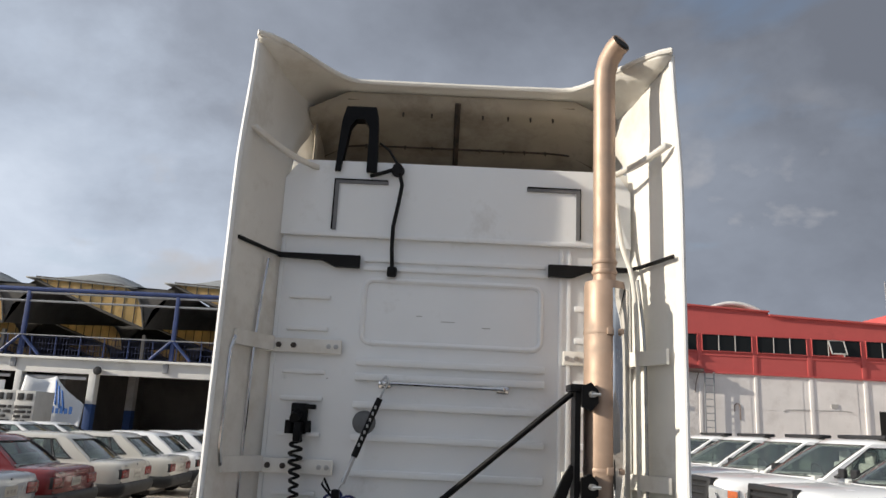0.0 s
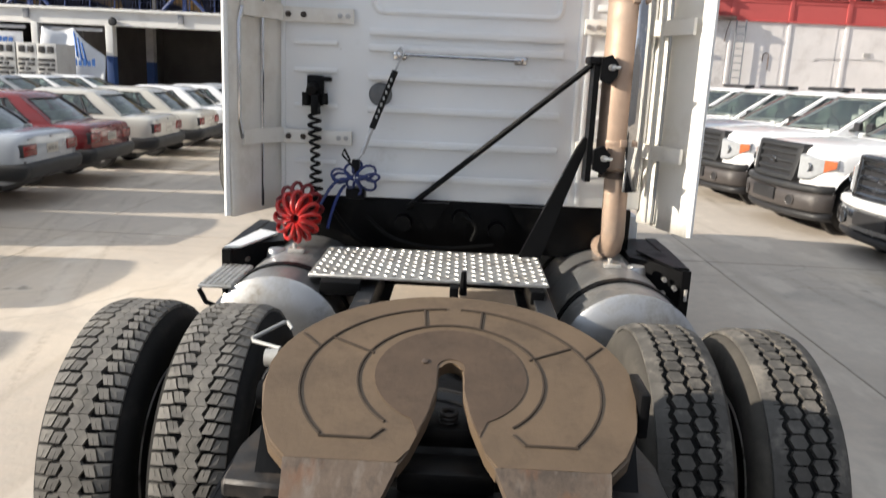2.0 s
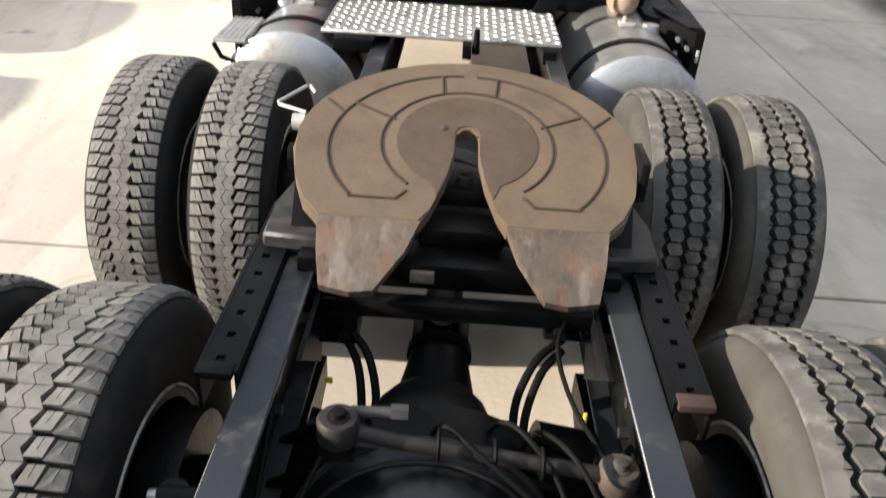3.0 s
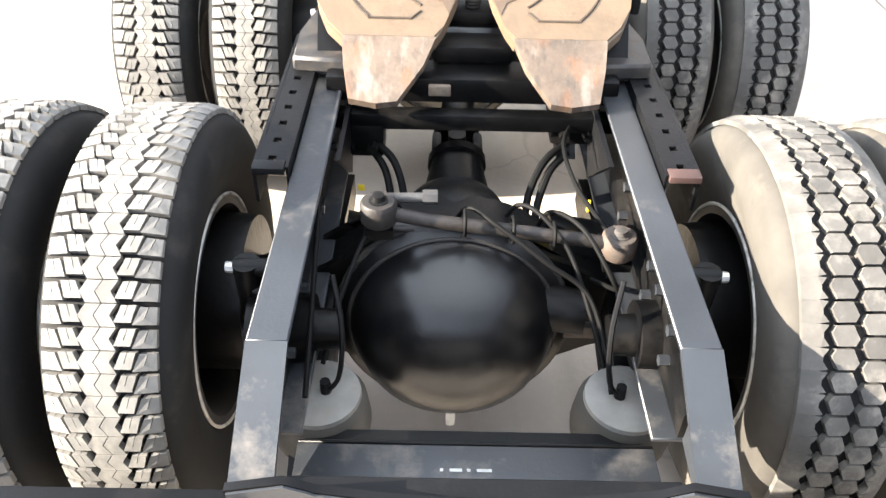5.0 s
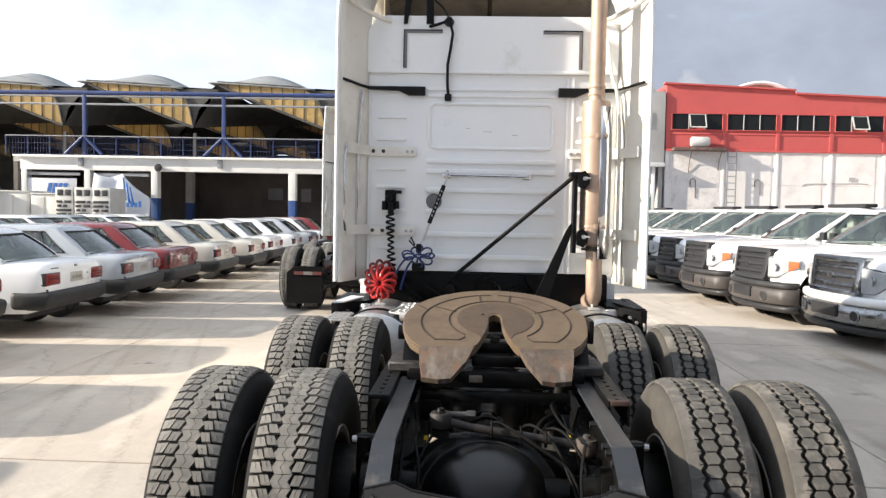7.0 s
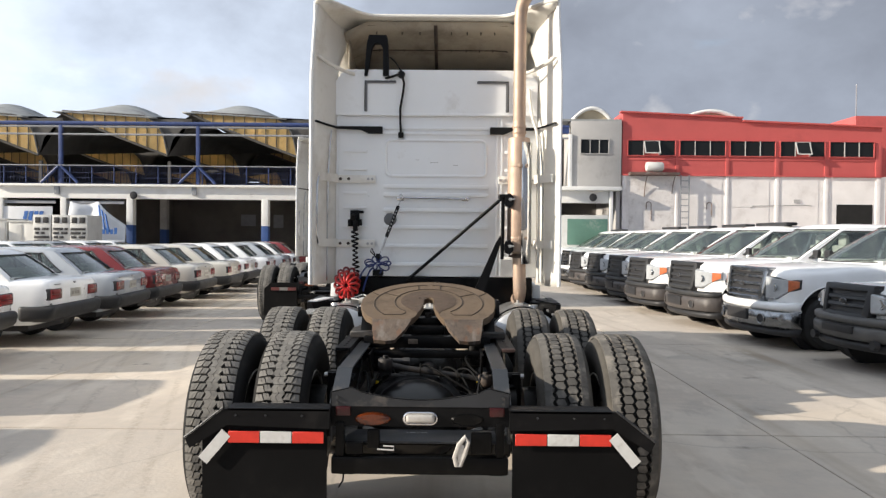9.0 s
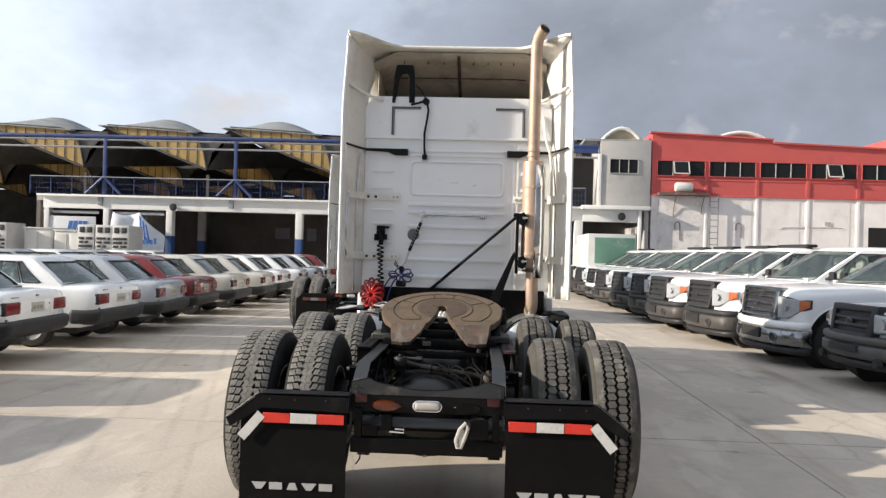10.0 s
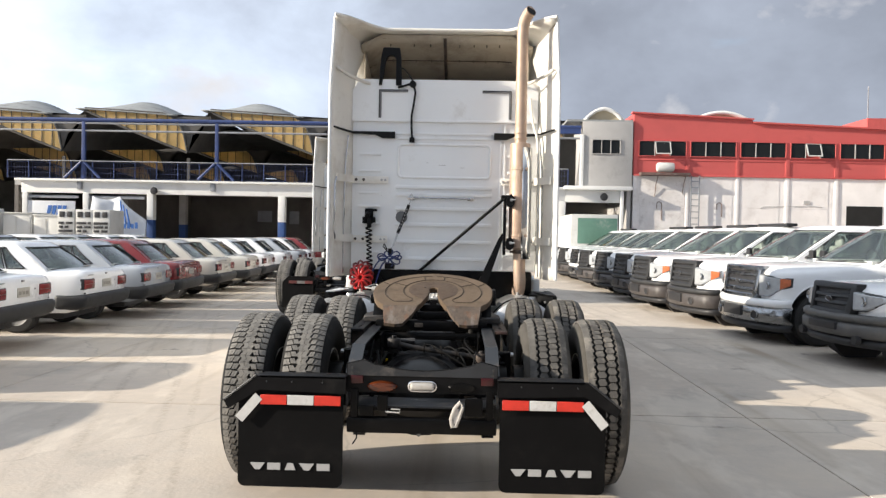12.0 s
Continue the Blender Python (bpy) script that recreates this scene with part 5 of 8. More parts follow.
def under_frame():
    # track rod across the rear axle
    a, b = Vector((-0.225, -3.185, 0.88)), Vector((0.345, -3.18, 0.79))
    bm = bmesh.new()
    tube(bm, [a, a.lerp(b, 0.2) + Vector((0, 0.0, -0.008)), a.lerp(b, 0.8), b], 0.017, 12)
    rod = part("track_rod", bm, greasy_rod, tractor, "rusty greasy torque rod")
    for p, r in ((a, 0.043), (b, 0.043)):
        bm = bmesh.new()
        lathe(bm, [(0.024, -0.030), (r - 0.006, -0.030), (r, -0.022), (r, 0.022), (r - 0.006, 0.030), (0.024, 0.030)], p, "z", 24)
        eye = part("rod_eye", bm, rusty_steel if p is b else greasy_rod, rod)
        bm = bmesh.new()
        lathe(bm, [(0.004, 0.048), (0.014, 0.046), (0.018, 0.034), (0.023, 0.032), (0.023, -0.032), (0.018, -0.05), (0.004, -0.052)], p, "z", 12)
        part("bush", bm, rusty_steel if p is b else grease_black, eye)
        bm = bmesh.new()
        prism(bm, [(p.x - 0.034, p.y - 0.030), (p.x + 0.034, p.y - 0.030), (p.x + 0.030, p.y + 0.09), (p.x - 0.030, p.y + 0.09)], p.z - 0.062, p.z - 0.036, "z")
        part("rod_bracket", bm, grease_black, rod)
    for dz, ln in ((0.012, 0.135), (-0.075, 0.115)):
        bm = bmesh.new()
        cyl(bm, a + Vector((0.02, 0.035, dz)), a + Vector((ln, 0.04, dz)), 0.013, 0.013, 10)
        cyl(bm, a + Vector((ln - 0.035, 0.04, dz)), a + Vector((ln, 0.041, dz)), 0.018, 0.018, 6)
        part("rod_bolt", bm, bracket_dull, rod)
    for k in (0.35, 0.55, 0.72):
        bm = bmesh.new()
        c = a.lerp(b, k)
        tube(bm, [c + Vector((0, 0.031 * math.cos(t), 0.031 * math.sin(t))) for t in [2 * math.pi * j / 12 for j in range(12)]], 0.005, 6, True)
        part("cable_tie", bm, hose_shaded, rod)
    # propeller shaft between the axles
    bm = bmesh.new()
    cyl(bm, (0.0, -1.75, 0.62), (-0.034, -2.48, 0.675), 0.055, 0.055, 20)
    cyl(bm, (-0.034, -2.48, 0.675), (-0.035, -2.55, 0.68), 0.068, 0.075, 20)
    for z in (0.628, 0.738):
        box(bm, -0.062, -0.008, -2.66, -2.54, z - 0.014, z + 0.014, 0.012)
    cyl(bm, (-0.105, -2.645, 0.683), (0.035, -2.645, 0.683), 0.026, 0.026, 12)
    cyl(bm, (-0.035, -2.645, 0.61), (-0.035, -2.645, 0.757), 0.026, 0.026, 12)
    part("propeller_shaft", bm, grease_black, tractor)
    # air hoses and valves
    for i, pts in enumerate((
            [(0.27, -2.75, 0.80), (0.20, -2.82, 0.78), (0.155, -2.90, 0.70), (0.17, -2.96, 0.60), (0.24, -3.0, 0.56)],
            [(0.27, -2.77, 0.78), (0.215, -2.84, 0.76), (0.18, -2.92, 0.68), (0.19, -2.98, 0.60), (0.25, -3.02, 0.58)],
            [(-0.27, -2.76, 0.80), (-0.21, -2.83, 0.78), (-0.18, -2.90, 0.70), (-0.19, -2.96, 0.62)],
            [(-0.28, -2.76, 0.78), (-0.235, -2.83, 0.75), (-0.215, -2.90, 0.68), (-0.22, -2.96, 0.62)],
            [(-0.06, -3.12, 0.76), (-0.02, -3.14, 0.86), (0.05, -3.20, 0.855), (0.16, -3.26, 0.80), (0.26, -3.30, 0.74), (0.30, -3.40, 0.66), (0.31, -3.48, 0.60)],
            [(0.06, -3.08, 0.74), (0.10, -3.09, 0.83), (0.15, -3.14, 0.85), (0.22, -3.22, 0.80), (0.27, -3.34, 0.70), (0.30, -3.42, 0.62)],
            [(0.14, -3.10, 0.70), (0.18, -3.10, 0.82), (0.25, -3.20, 0.85), (0.32, -3.30, 0.77), (0.34, -3.24, 0.70), (0.30, -3.16, 0.66)],
            [(-0.16, -3.08, 0.70), (-0.19, -3.08, 0.82), (-0.25, -3.20, 0.83), (-0.31, -3.36, 0.74), (-0.34, -3.44, 0.64)],
            [(0.30, -2.70, 0.86), (0.24, -2.86, 0.87), (0.26, -3.02, 0.84), (0.33, -3.16, 0.80)],
            [(-0.37, -3.1, 0.88), (-0.36, -3.35, 0.80), (-0.35, -3.6, 0.72)])):
        bm = bmesh.new()
        tube(bm, eased(pts), 0.011 if i < 4 else 0.006, 8)
        part("air_hose", bm, hose_shaded, tractor)
    for span in ((0.22, 0.36, -2.76, -2.64, 0.80, 0.885), (-0.36, -0.24, -2.78, -2.68, 0.76, 0.86)):
        bm = boxed(*span, bevel=0.012)
        cx, cy = (span[0] + span[1]) / 2, (span[2] + span[3]) / 2
        cyl(bm, (cx, cy, span[5] - 0.005), (cx, cy, span[5] + 0.035), 0.035, 0.03, 14)
        cyl(bm, (cx - 0.035, span[2] + 0.01, span[4] + 0.04), (cx - 0.035, span[2] - 0.03, span[4] + 0.04), 0.016, 0.014, 8)
        cyl(bm, (cx + 0.03, span[2] + 0.01, span[4] + 0.04), (cx + 0.03, span[2] - 0.03, span[4] + 0.04), 0.016, 0.014, 8)
        part("relay_valve", bm, grease_black, tractor)
    for p, q, r in (((0.17, -3.22, 0.62), (0.28, -3.24, 0.62), 0.06), ((0.20, -2.98, 0.62), (0.34, -2.98, 0.60), 0.09), ((-0.34, -2.98, 0.62), (-0.22, -2.98, 0.60), 0.085)):
        bm = bmesh.new()
        cyl(bm, p, q, r, r * 0.95, 18)
        part("slack_adjuster", bm, grease_black, tractor)
    part("valve_tag", boxed(0.301, 0.309, -2.99, -2.98, 0.74, 0.775, bevel=0.002), yellow_tag, tractor)
    part("valve_tag", boxed(-0.31, -0.292, -2.86, -2.855, 0.70, 0.72, bevel=0.002), yellow_tag, tractor)
    for x in (0.33, -0.342):
        bm = bmesh.new()
        prism(bm, [(-2.66, 0.905), (-3.02, 0.905), (-2.80, 0.72)], x, x + 0.012, "x")
        part("gusset", bm, black_steel, tractor)
    bm = bmesh.new()
    box(bm, 0.215, 0.33, -3.225, -3.20, 0.51, 0.55, 0.005)
    part("rust_patch", bm, rusty_steel, tractor)
    # black clutter behind the cab, over the engine tunnel
    bm = bmesh.new()
    # wide black box stands in for the shaded void below the back panel
    box(bm, -0.96, 0.96, 0.03, 0.14, 0.92, 1.21, 0.02)
    for x, z in ((-0.30, 1.08), (0.02, 1.12), (0.22, 1.06)):
        cyl(bm, (x, 0.03, z), (x, -0.03, z), 0.05, 0.045, 16)
    prism(bm, [(-0.25, 1.21), (-0.05, 1.21), (-0.15, 1.05)], -0.06, 0.0, "y")
    prism(bm, [(0.28, 1.21), (0.48, 1.21), (0.38, 1.05)], -0.06, 0.0, "y")
    part("cab_mount", bm, grease_black, tractor)
    for pts in ([(-0.5, -0.05, 1.12), (-0.35, -0.12, 1.02), (-0.1, -0.15, 0.98), (0.2, -0.1, 1.0)], [(0.02, -0.09, 1.16), (0.10, -0.12, 1.10), (0.08, -0.12, 1.02)], [(-0.68, -0.1, 1.16), (-0.58, -0.15, 1.05), (-0.50, -0.12, 0.98)]):
        bm = bmesh.new()
        tube(bm, eased(pts), 0.012, 8)
        part("air_hose", bm, hose_shaded, tractor)


under_frame()


def fifth_wheel():
    fw = new("fifth_wheel")
    fw.parent = tractor
    tilt = Matrix.Translation((0, -2.45, 1.165)) @ Matrix.Rotation(radians(19), 4, "X")

    def seat(bm):
        bmesh.ops.transform(bm, matrix=tilt, verts=bm.verts)
        return bm
    # main plate with its kingpin slot
    half = [(0.350, -0.262), (0.395, -0.21), (0.425, -0.13), (0.447, -0.03)] + [(0.447 * math.cos(radians(a)), 0.005 + 0.355 * math.sin(radians(a))) for a in range(6, 91, 7)]
    slot = [(0.030 * math.cos(radians(a)), 0.055 + 0.03 * math.sin(radians(a))) for a in range(90, -1, -18)] + [(0.032, -0.03), (0.052, -0.12), (0.082, -0.215), (0.105, -0.262)]
    outline = [(x, y) for x, y in half] + [(-x, y) for x, y in half[::-1] if x > 0.001] + [(-x, y) for x, y in slot[::-1]] + [(x, y) for x, y in slot[1:]]
    bm = bmesh.new()
    a, b, fa, fb = prism(bm, outline, -0.040, 0.0, "z")
    bmesh.ops.bevel(bm, geom=list(fb.edges), offset=0.007, segments=2, affect="EDGES")
    bmesh.ops.triangulate(bm, faces=[f for f in bm.faces if len(f.verts) > 4])
    plate = part("top_plate", seat(bm), plate_rust, fw, "tan rust-coloured coupling plate with grease grooves")
    # polished wear ring round the slot
    bm = bmesh.new()
    ring = [(0.185 * math.cos(radians(d)), 0.03 + 0.175 * math.sin(radians(d))) for d in range(-62, 243, 8)]
    inner = [(-0.070, -0.17), (-0.048, -0.10), (-0.034, -0.02), (-0.034, 0.055)] + [(-0.034 * math.cos(radians(d)), 0.055 + 0.034 * math.sin(radians(d))) for d in range(15, 180, 15)] + [(0.034, 0.055), (0.034, -0.02), (0.048, -0.10), (0.070, -0.17)]
    prism(bm, ring + inner, 0.0, 0.0025, "z")
    bmesh.ops.triangulate(bm, faces=[f for f in bm.faces if len(f.verts) > 4])
    part("wear_face", seat(bm), plate_wear, plate, "darker rubbed wear face", smooth=0)
    bm = bmesh.new()
    lathe(bm, [(0.009, 0.002), (0.009, 0.006), (0.002, 0.008)], (-0.065, 0.075, 0), "z", 12)
    part("grease_point", seat(bm), rusty_steel, plate)
    # grease grooves
    for s in (-1, 1):
        bm = bmesh.new()

        def line(pts):
            tube(bm, [(s * x, y, 0.0) for x, y in pts], 0.0042, 6)
        line([(0.225 * math.cos(radians(d)), 0.02 + 0.225 * math.sin(radians(d)) * 0.92) for d in range(-50, 92, 5)])
        line([(0.36 * math.cos(radians(d)), 0.0 + 0.30 * math.sin(radians(d))) for d in range(-38, 92, 5)])
        line([(0.145, -0.16), (0.17, -0.19), (0.285, -0.19)])
        line([(0.195, 0.10), (0.305, 0.155)])
        line([(0.072, 0.218), (0.078, 0.292)])
        line([(0.335, 0.115), (0.385, 0.165)])
        part("grease_groove", seat(bm), groove_dark, plate)
        # sloping ramp
        bm = bmesh.new()
        o0 = tilt @ Vector((s * 0.350, -0.256, 0))
        i0 = tilt @ Vector((s * 0.102, -0.256, 0))
        o1, m1, i1 = Vector((s * 0.328, -2.822, 0.967)), Vector((s * 0.255, -2.836, 0.962)), Vector((s * 0.200, -2.830, 0.967))
        mid_o, mid_i = o0.lerp(o1, 0.5) + Vector((s * 0.004, 0, 0.004)), i0.lerp(i1, 0.45) + Vector((s * -0.012, 0, 0))
        down = Vector((0, 0.010, -0.022))
        top = [o0, mid_o, o1, m1, i1, mid_i, i0]
        t = [bm.verts.new(p) for p in top]
        u = [bm.verts.new(p + down) for p in top]
        bm.faces.new(t)
        bm.faces.new(u[::-1])
        for k in range(len(t)):
            bm.faces.new((t[k], t[(k + 1) % len(t)], u[(k + 1) % len(t)], u[k]))
        part("ramp", bm, ramp_scuffed, fw, "scuffed loading ramp, bare and rusty", smooth=0)
        # side bearing and bed plate under the plate
        bm = bmesh.new()
        prism(bm, [(-2.16, 0.95), (-2.25, 1.12), (-2.40, 1.165), (-2.54, 1.10), (-2.66, 0.95)], *sorted((s * 0.36, s * 0.43)), "x")
        cyl(bm, (s * 0.33, -2.42, 1.10), (s * 0.47, -2.42, 1.10), 0.035, 0.035, 12)
        part("side_bearing", bm, black_steel, fw)
        bm = bmesh.new()
        prism(bm, [(s * 0.30, -2.0), (s * 0.42, -2.05), (s * 0.495, -2.50), (s * 0.495, -2.66), (s * 0.30, -2.68)], 0.955, 1.0, "z")
        bmesh.ops.bevel(bm, geom=list(bm.edges), offset=0.008, segments=1, affect="EDGES")
        part("bed_plate", bm, bed_steel, fw, "worn black steel bed plate")
    # lock jaw deep in the slot and the mounting beam
    bm = bmesh.new()
    box(bm, -0.10, 0.10, -2.50, -2.36, 1.02, 1.07, 0.012)
    box(bm, -0.11, 0.11, -2.64, -2.54, 0.98, 1.03, 0.012)
    box(bm, -0.40, 0.40, -2.72, -2.60, 0.90, 0.975, 0.014)
    part("lock_jaw", bm, grease_black, fw)
    bm = bmesh.new()
    for z in (1.075, 1.085, 1.095):
        tube(bm, [(0.02 * math.cos(t), -2.46 + 0.02 * math.sin(t), z) for t in [2 * math.pi * j / 12 for j in range(12)]], 0.005, 6, True)
    part("jaw_spring", bm, greasy_rod, fw)
    part("rust_spot", boxed(-0.12, -0.06, -2.735, -2.719, 0.93, 0.96, bevel=0.004), ramp_worn, fw)
    # release handle and its ring, on the left edge
    bm = bmesh.new()
    cyl(bm, (-0.44, -2.34, 1.165), (-0.475, -2.34, 1.165), 0.026, 0.022, 12)
    tube(bm, [(-0.452, -2.27, 1.165), (-0.535, -2.235, 1.17), (-0.54, -2.225, 1.172), (-0.475, -2.13, 1.19), (-0.465, -2.127, 1.19), (-0.442, -2.17, 1.185)], 0.0055, 8)
    part("release_handle", bm, bracket_grey, fw, "bent steel release handle")
    bm = bmesh.new()
    box(bm, 0.44, 0.465, -2.52, -2.38, 1.08, 1.19, 0.008)
    part("edge_lug", bm, black_steel, fw)


fifth_wheel()


def deck_and_tanks():
    # tread-plate deck: sheet with raised bars
    bm = bmesh.new()
    box(bm, -0.665, 0.428, -0.83, -0.25, 0.972, 0.986, 0.003, 1)
    deck = part("deck_plate", bm, tread_plate_metal, tractor, "bright aluminium tread-plate deck")
    bm = bmesh.new()
    for i in range(27):
        for j in range(14):
            x, y = -0.640 + i * 0.0403, -0.802 + j * 0.0405
            a = radians(52 if (i + j) % 2 else -52)
            d = Vector((math.cos(a), math.sin(a), 0)) * 0.0195
            e = Vector((-d.y, d.x, 0)).normalized() * 0.0065
            c = Vector((x, y, 0.986))
            ps = [c - d, c + e, c + d, c - e]
            lo = [bm.verts.new(p) for p in ps]
            hi = [bm.verts.new(c + (p - c) * 0.62 + Vector((0, 0, 0.005))) for p in ps]
            bm.faces.new(hi)
            for k in range(4):
                bm.faces.new((lo[k], lo[(k + 1) % 4], hi[(k + 1) % 4], hi[k]))
    part("tread_pattern", bm, tread_plate_metal, deck, smooth=0)["kind"] = "stuff"
    for x0, x1 in ((-0.60, -0.42), (0.34, 0.40), (-0.02, 0.02)):
        part("deck_bracket", boxed(x0, x1, -0.90, -0.40, 0.91, 0.971, bevel=0.006), black_steel, deck)
    bm = bmesh.new()
    cyl(bm, (0.04, -0.86, 0.93), (0.04, -0.86, 1.04), 0.018, 0.012, 8)
    part("deck_stud", bm, black_steel, deck)
    for s in (-1, 1):
        cx, r, y0, y1 = s * 0.80, 0.315, -0.92, 1.0
        z = 0.665
        bm = bmesh.new()
        lathe(bm, [(0.004, y0 - 0.05), (r * 0.6, y0 - 0.045), (r - 0.05, y0 - 0.028), (r - 0.018, y0 - 0.008), (r, y0), (r + 0.008, y0 + 0.008), (r, y0 + 0.022), (r, y1)], (cx, 0, z), "y", 48)
        tank = part("fuel_tank", bm, aluminium, tractor, "dull aluminium cylindrical fuel tank")
        for y in (-0.66, 0.2):
            bm = bmesh.new()
            lathe(bm, [(r + 0.001, y - 0.028), (r + 0.009, y - 0.026), (r + 0.009, y + 0.026), (r + 0.001, y + 0.028)], (cx, 0, z), "y", 48, True)
            part("tank_strap", bm, black_steel, tank)
        bm = bmesh.new()
        lathe(bm, [(0.004, 0.048), (0.042, 0.045), (0.047, 0.03), (0.05, 0.0)], (cx + s * 0.13, -0.32, z + r - 0.05), "z", 18)
        part("tank_cap", bm, aluminium, tank)
        bm = bmesh.new()
        box(bm, cx - 0.05, cx + 0.03, -0.42, -0.36, z + r, z + r + 0.02, 0.004)
        cyl(bm, (cx - 0.02, -0.39, z + r), (cx - 0.02, -0.39, z + r + 0.045), 0.012, 0.012, 8)
        part("sender", bm, clear_lens, tank)
        # black side box and its bright top edge
        bm = bmesh.new()
        prism(bm, [(s * 0.93, -0.16), (s * 1.03, -0.24), (s * 1.13, -0.44), (s * 1.145, -0.10), (s * 1.145, 0.35), (s * 0.93, 0.35)], 0.80, 0.985, "z")
        bx = part("side_box", bm, black_steel, tractor, "black steel step box beside the tank")
        bm = bmesh.new()
        prism(bm, [(s * 1.13, -0.46), (s * 1.172, -0.46), (s * 1.19, -0.05), (s * 1.19, 0.35), (s * 1.13, 0.35)], 0.72, 0.992, "z")
        part("skirt_end", bm, black_steel, bx)
        bm = bmesh.new()
        prism(bm, [(s * 0.985, -0.05), (s * 1.09, -0.42), (s * 1.165, -0.44), (s * 1.10, 0.02)], 0.993, 1.003, "z")
        part("skirt_cap", bm, white_paint if s < 0 else black_steel, bx)
        bolt_parts("box_bolt", [(s * 1.06, -0.38, z2) for z2 in (0.86, 0.93)] + [(s * 1.10, -0.43, 0.9)], (0, -1, 0), 0.012, 0.03, aluminium if s > 0 else rusty_steel, bx)
        part("side_plate", boxed(*sorted((s * 1.145, s * 1.16)), -0.475, -0.458, 0.84, 0.90, bevel=0.004), clear_lens if s > 0 else rusty_steel, bx)
    # small chequer step on the left, with its bracket
    bm = bmesh.new()
    box(bm, -1.135, -0.985, -0.93, -0.56, 0.925, 0.938, 0.003, 1)
    for i in range(6):
        for j in range(12):
            box(bm, -1.128 + i * 0.024, -1.112 + i * 0.024, -0.915 + j * 0.030, -0.895 + j * 0.030, 0.938, 0.944, 0.0, 1)
    step = part("side_step", bm, tread_plate_metal, tractor, "small aluminium tread-plate step", smooth=0)
    bm = bmesh.new()
    tube(bm, [(-1.13, -0.93, 0.92), (-1.10, -0.93, 0.86), (-1.03, -0.92, 0.83), (-1.0, -0.90, 0.88), (-1.02, -0.92, 0.92)], 0.012, 8)
    part("step_bracket", bm, black_steel, step)


deck_and_tanks()


# ---- parked cars ----
def car_paint(name, base, dirt=0.2):
    return mat(name, base, 0.25, vary=0.03, scale=2, dirt=tuple(c * 0.75 for c in base), amount=dirt, dscale=2.5, coat=0.6)


paint_white = car_paint("paint_white", (0.88, 0.885, 0.89), 0.08)
paint_silver = car_paint("paint_silver", (0.42, 0.45, 0.49))
paint_red = car_paint("paint_red", (0.19, 0.020, 0.022))
paint_cream = car_paint("paint_cream", (0.58, 0.56, 0.51))
paint_grey = car_paint("paint_grey", (0.33, 0.35, 0.37))
bumper_grey = mat("bumper_grey", (0.020, 0.021, 0.023), 0.55, vary=0.12, scale=5, dirt=(0.05, 0.047, 0.045), amount=0.3, dscale=4)
bumper_taupe = mat("bumper_taupe", (0.060, 0.053, 0.051), 0.42, vary=0.12, scale=5, dirt=(0.11, 0.10, 0.093), amount=0.3, dscale=4)
bumper_light = mat("bumper_light", (0.10, 0.098, 0.095), 0.45, 0.2, vary=0.12, scale=5, dirt=(0.15, 0.14, 0.13), amount=0.3, dscale=4)
trim_black = mat("trim_black", (0.02, 0.02, 0.022), 0.5, vary=0.2, scale=5)
wheel_cover = mat("wheel_cover", (0.30, 0.30, 0.30), 0.4, 0.5, vary=0.2, scale=12, dirt=(0.1, 0.09, 0.08), amount=0.3, dscale=9)
car_rubber = mat("car_rubber", (0.022, 0.022, 0.022), 0.85, vary=0.3, scale=9)
plate_white = mat("plate_white", (0.45, 0.43, 0.38), 0.5, vary=0.12, scale=14)
dull_chrome = mat("dull_chrome", (0.31, 0.32, 0.33), 0.20, 1.0, vary=0.15, scale=6, dirt=(0.2, 0.19, 0.18), amount=0.3, dscale=6)
plate_ink = mat("plate_ink", (0.30, 0.28, 0.25), 0.6, vary=0.2, scale=20)
turn_orange = mat("turn_orange", (0.55, 0.15, 0.06), 0.2, vary=0.2, scale=20, coat=0.6)
headlamp_glass = mat("headlamp_glass", (0.46, 0.48, 0.50), 0.12, 0.2, vary=0.10, scale=18, coat=0.8)


def see_through(name, tint, rough=0.02):
    """Thin car glass: tinted see-through with a clear-coat gloss."""
    m = bpy.data.materials.new(name)
    m.use_nodes = True
    t = m.node_tree
    t.nodes.remove(t.nodes["Principled BSDF"])
    through_it = t.nodes.new("ShaderNodeBsdfTransparent")
    through_it.inputs["Color"].default_value = (*tint, 1)
    gloss = t.nodes.new("ShaderNodeBsdfGlossy")
    gloss.inputs["Roughness"].default_value = rough
    slant = t.nodes.new("ShaderNodeLayerWeight")
    steep = t.nodes.new("ShaderNodeMath")
    steep.operation = "POWER"
    steep.inputs[1].default_value = 5.0
    t.links.new(slant.outputs["Facing"], steep.inputs[0])
    amount = t.nodes.new("ShaderNodeMath")
    amount.operation = "MULTIPLY_ADD"
    amount.inputs[1].default_value, amount.inputs[2].default_value = 0.88, 0.12
    t.links.new(steep.outputs[0], amount.inputs[0])
    both = t.nodes.new("ShaderNodeMixShader")
    t.links.new(amount.outputs[0], both.inputs["Fac"])
    t.links.new(through_it.outputs[0], both.inputs[1])
    t.links.new(gloss.outputs[0], both.inputs[2])
    t.links.new(both.outputs[0], t.nodes["Material Output"].inputs["Surface"])
    return m


cabin_glass = see_through("cabin_glass", (0.71, 0.76, 0.735))
seat_grey = mat("seat_grey", (0.459, 0.476, 0.459), 0.9, vary=0.2, scale=6)


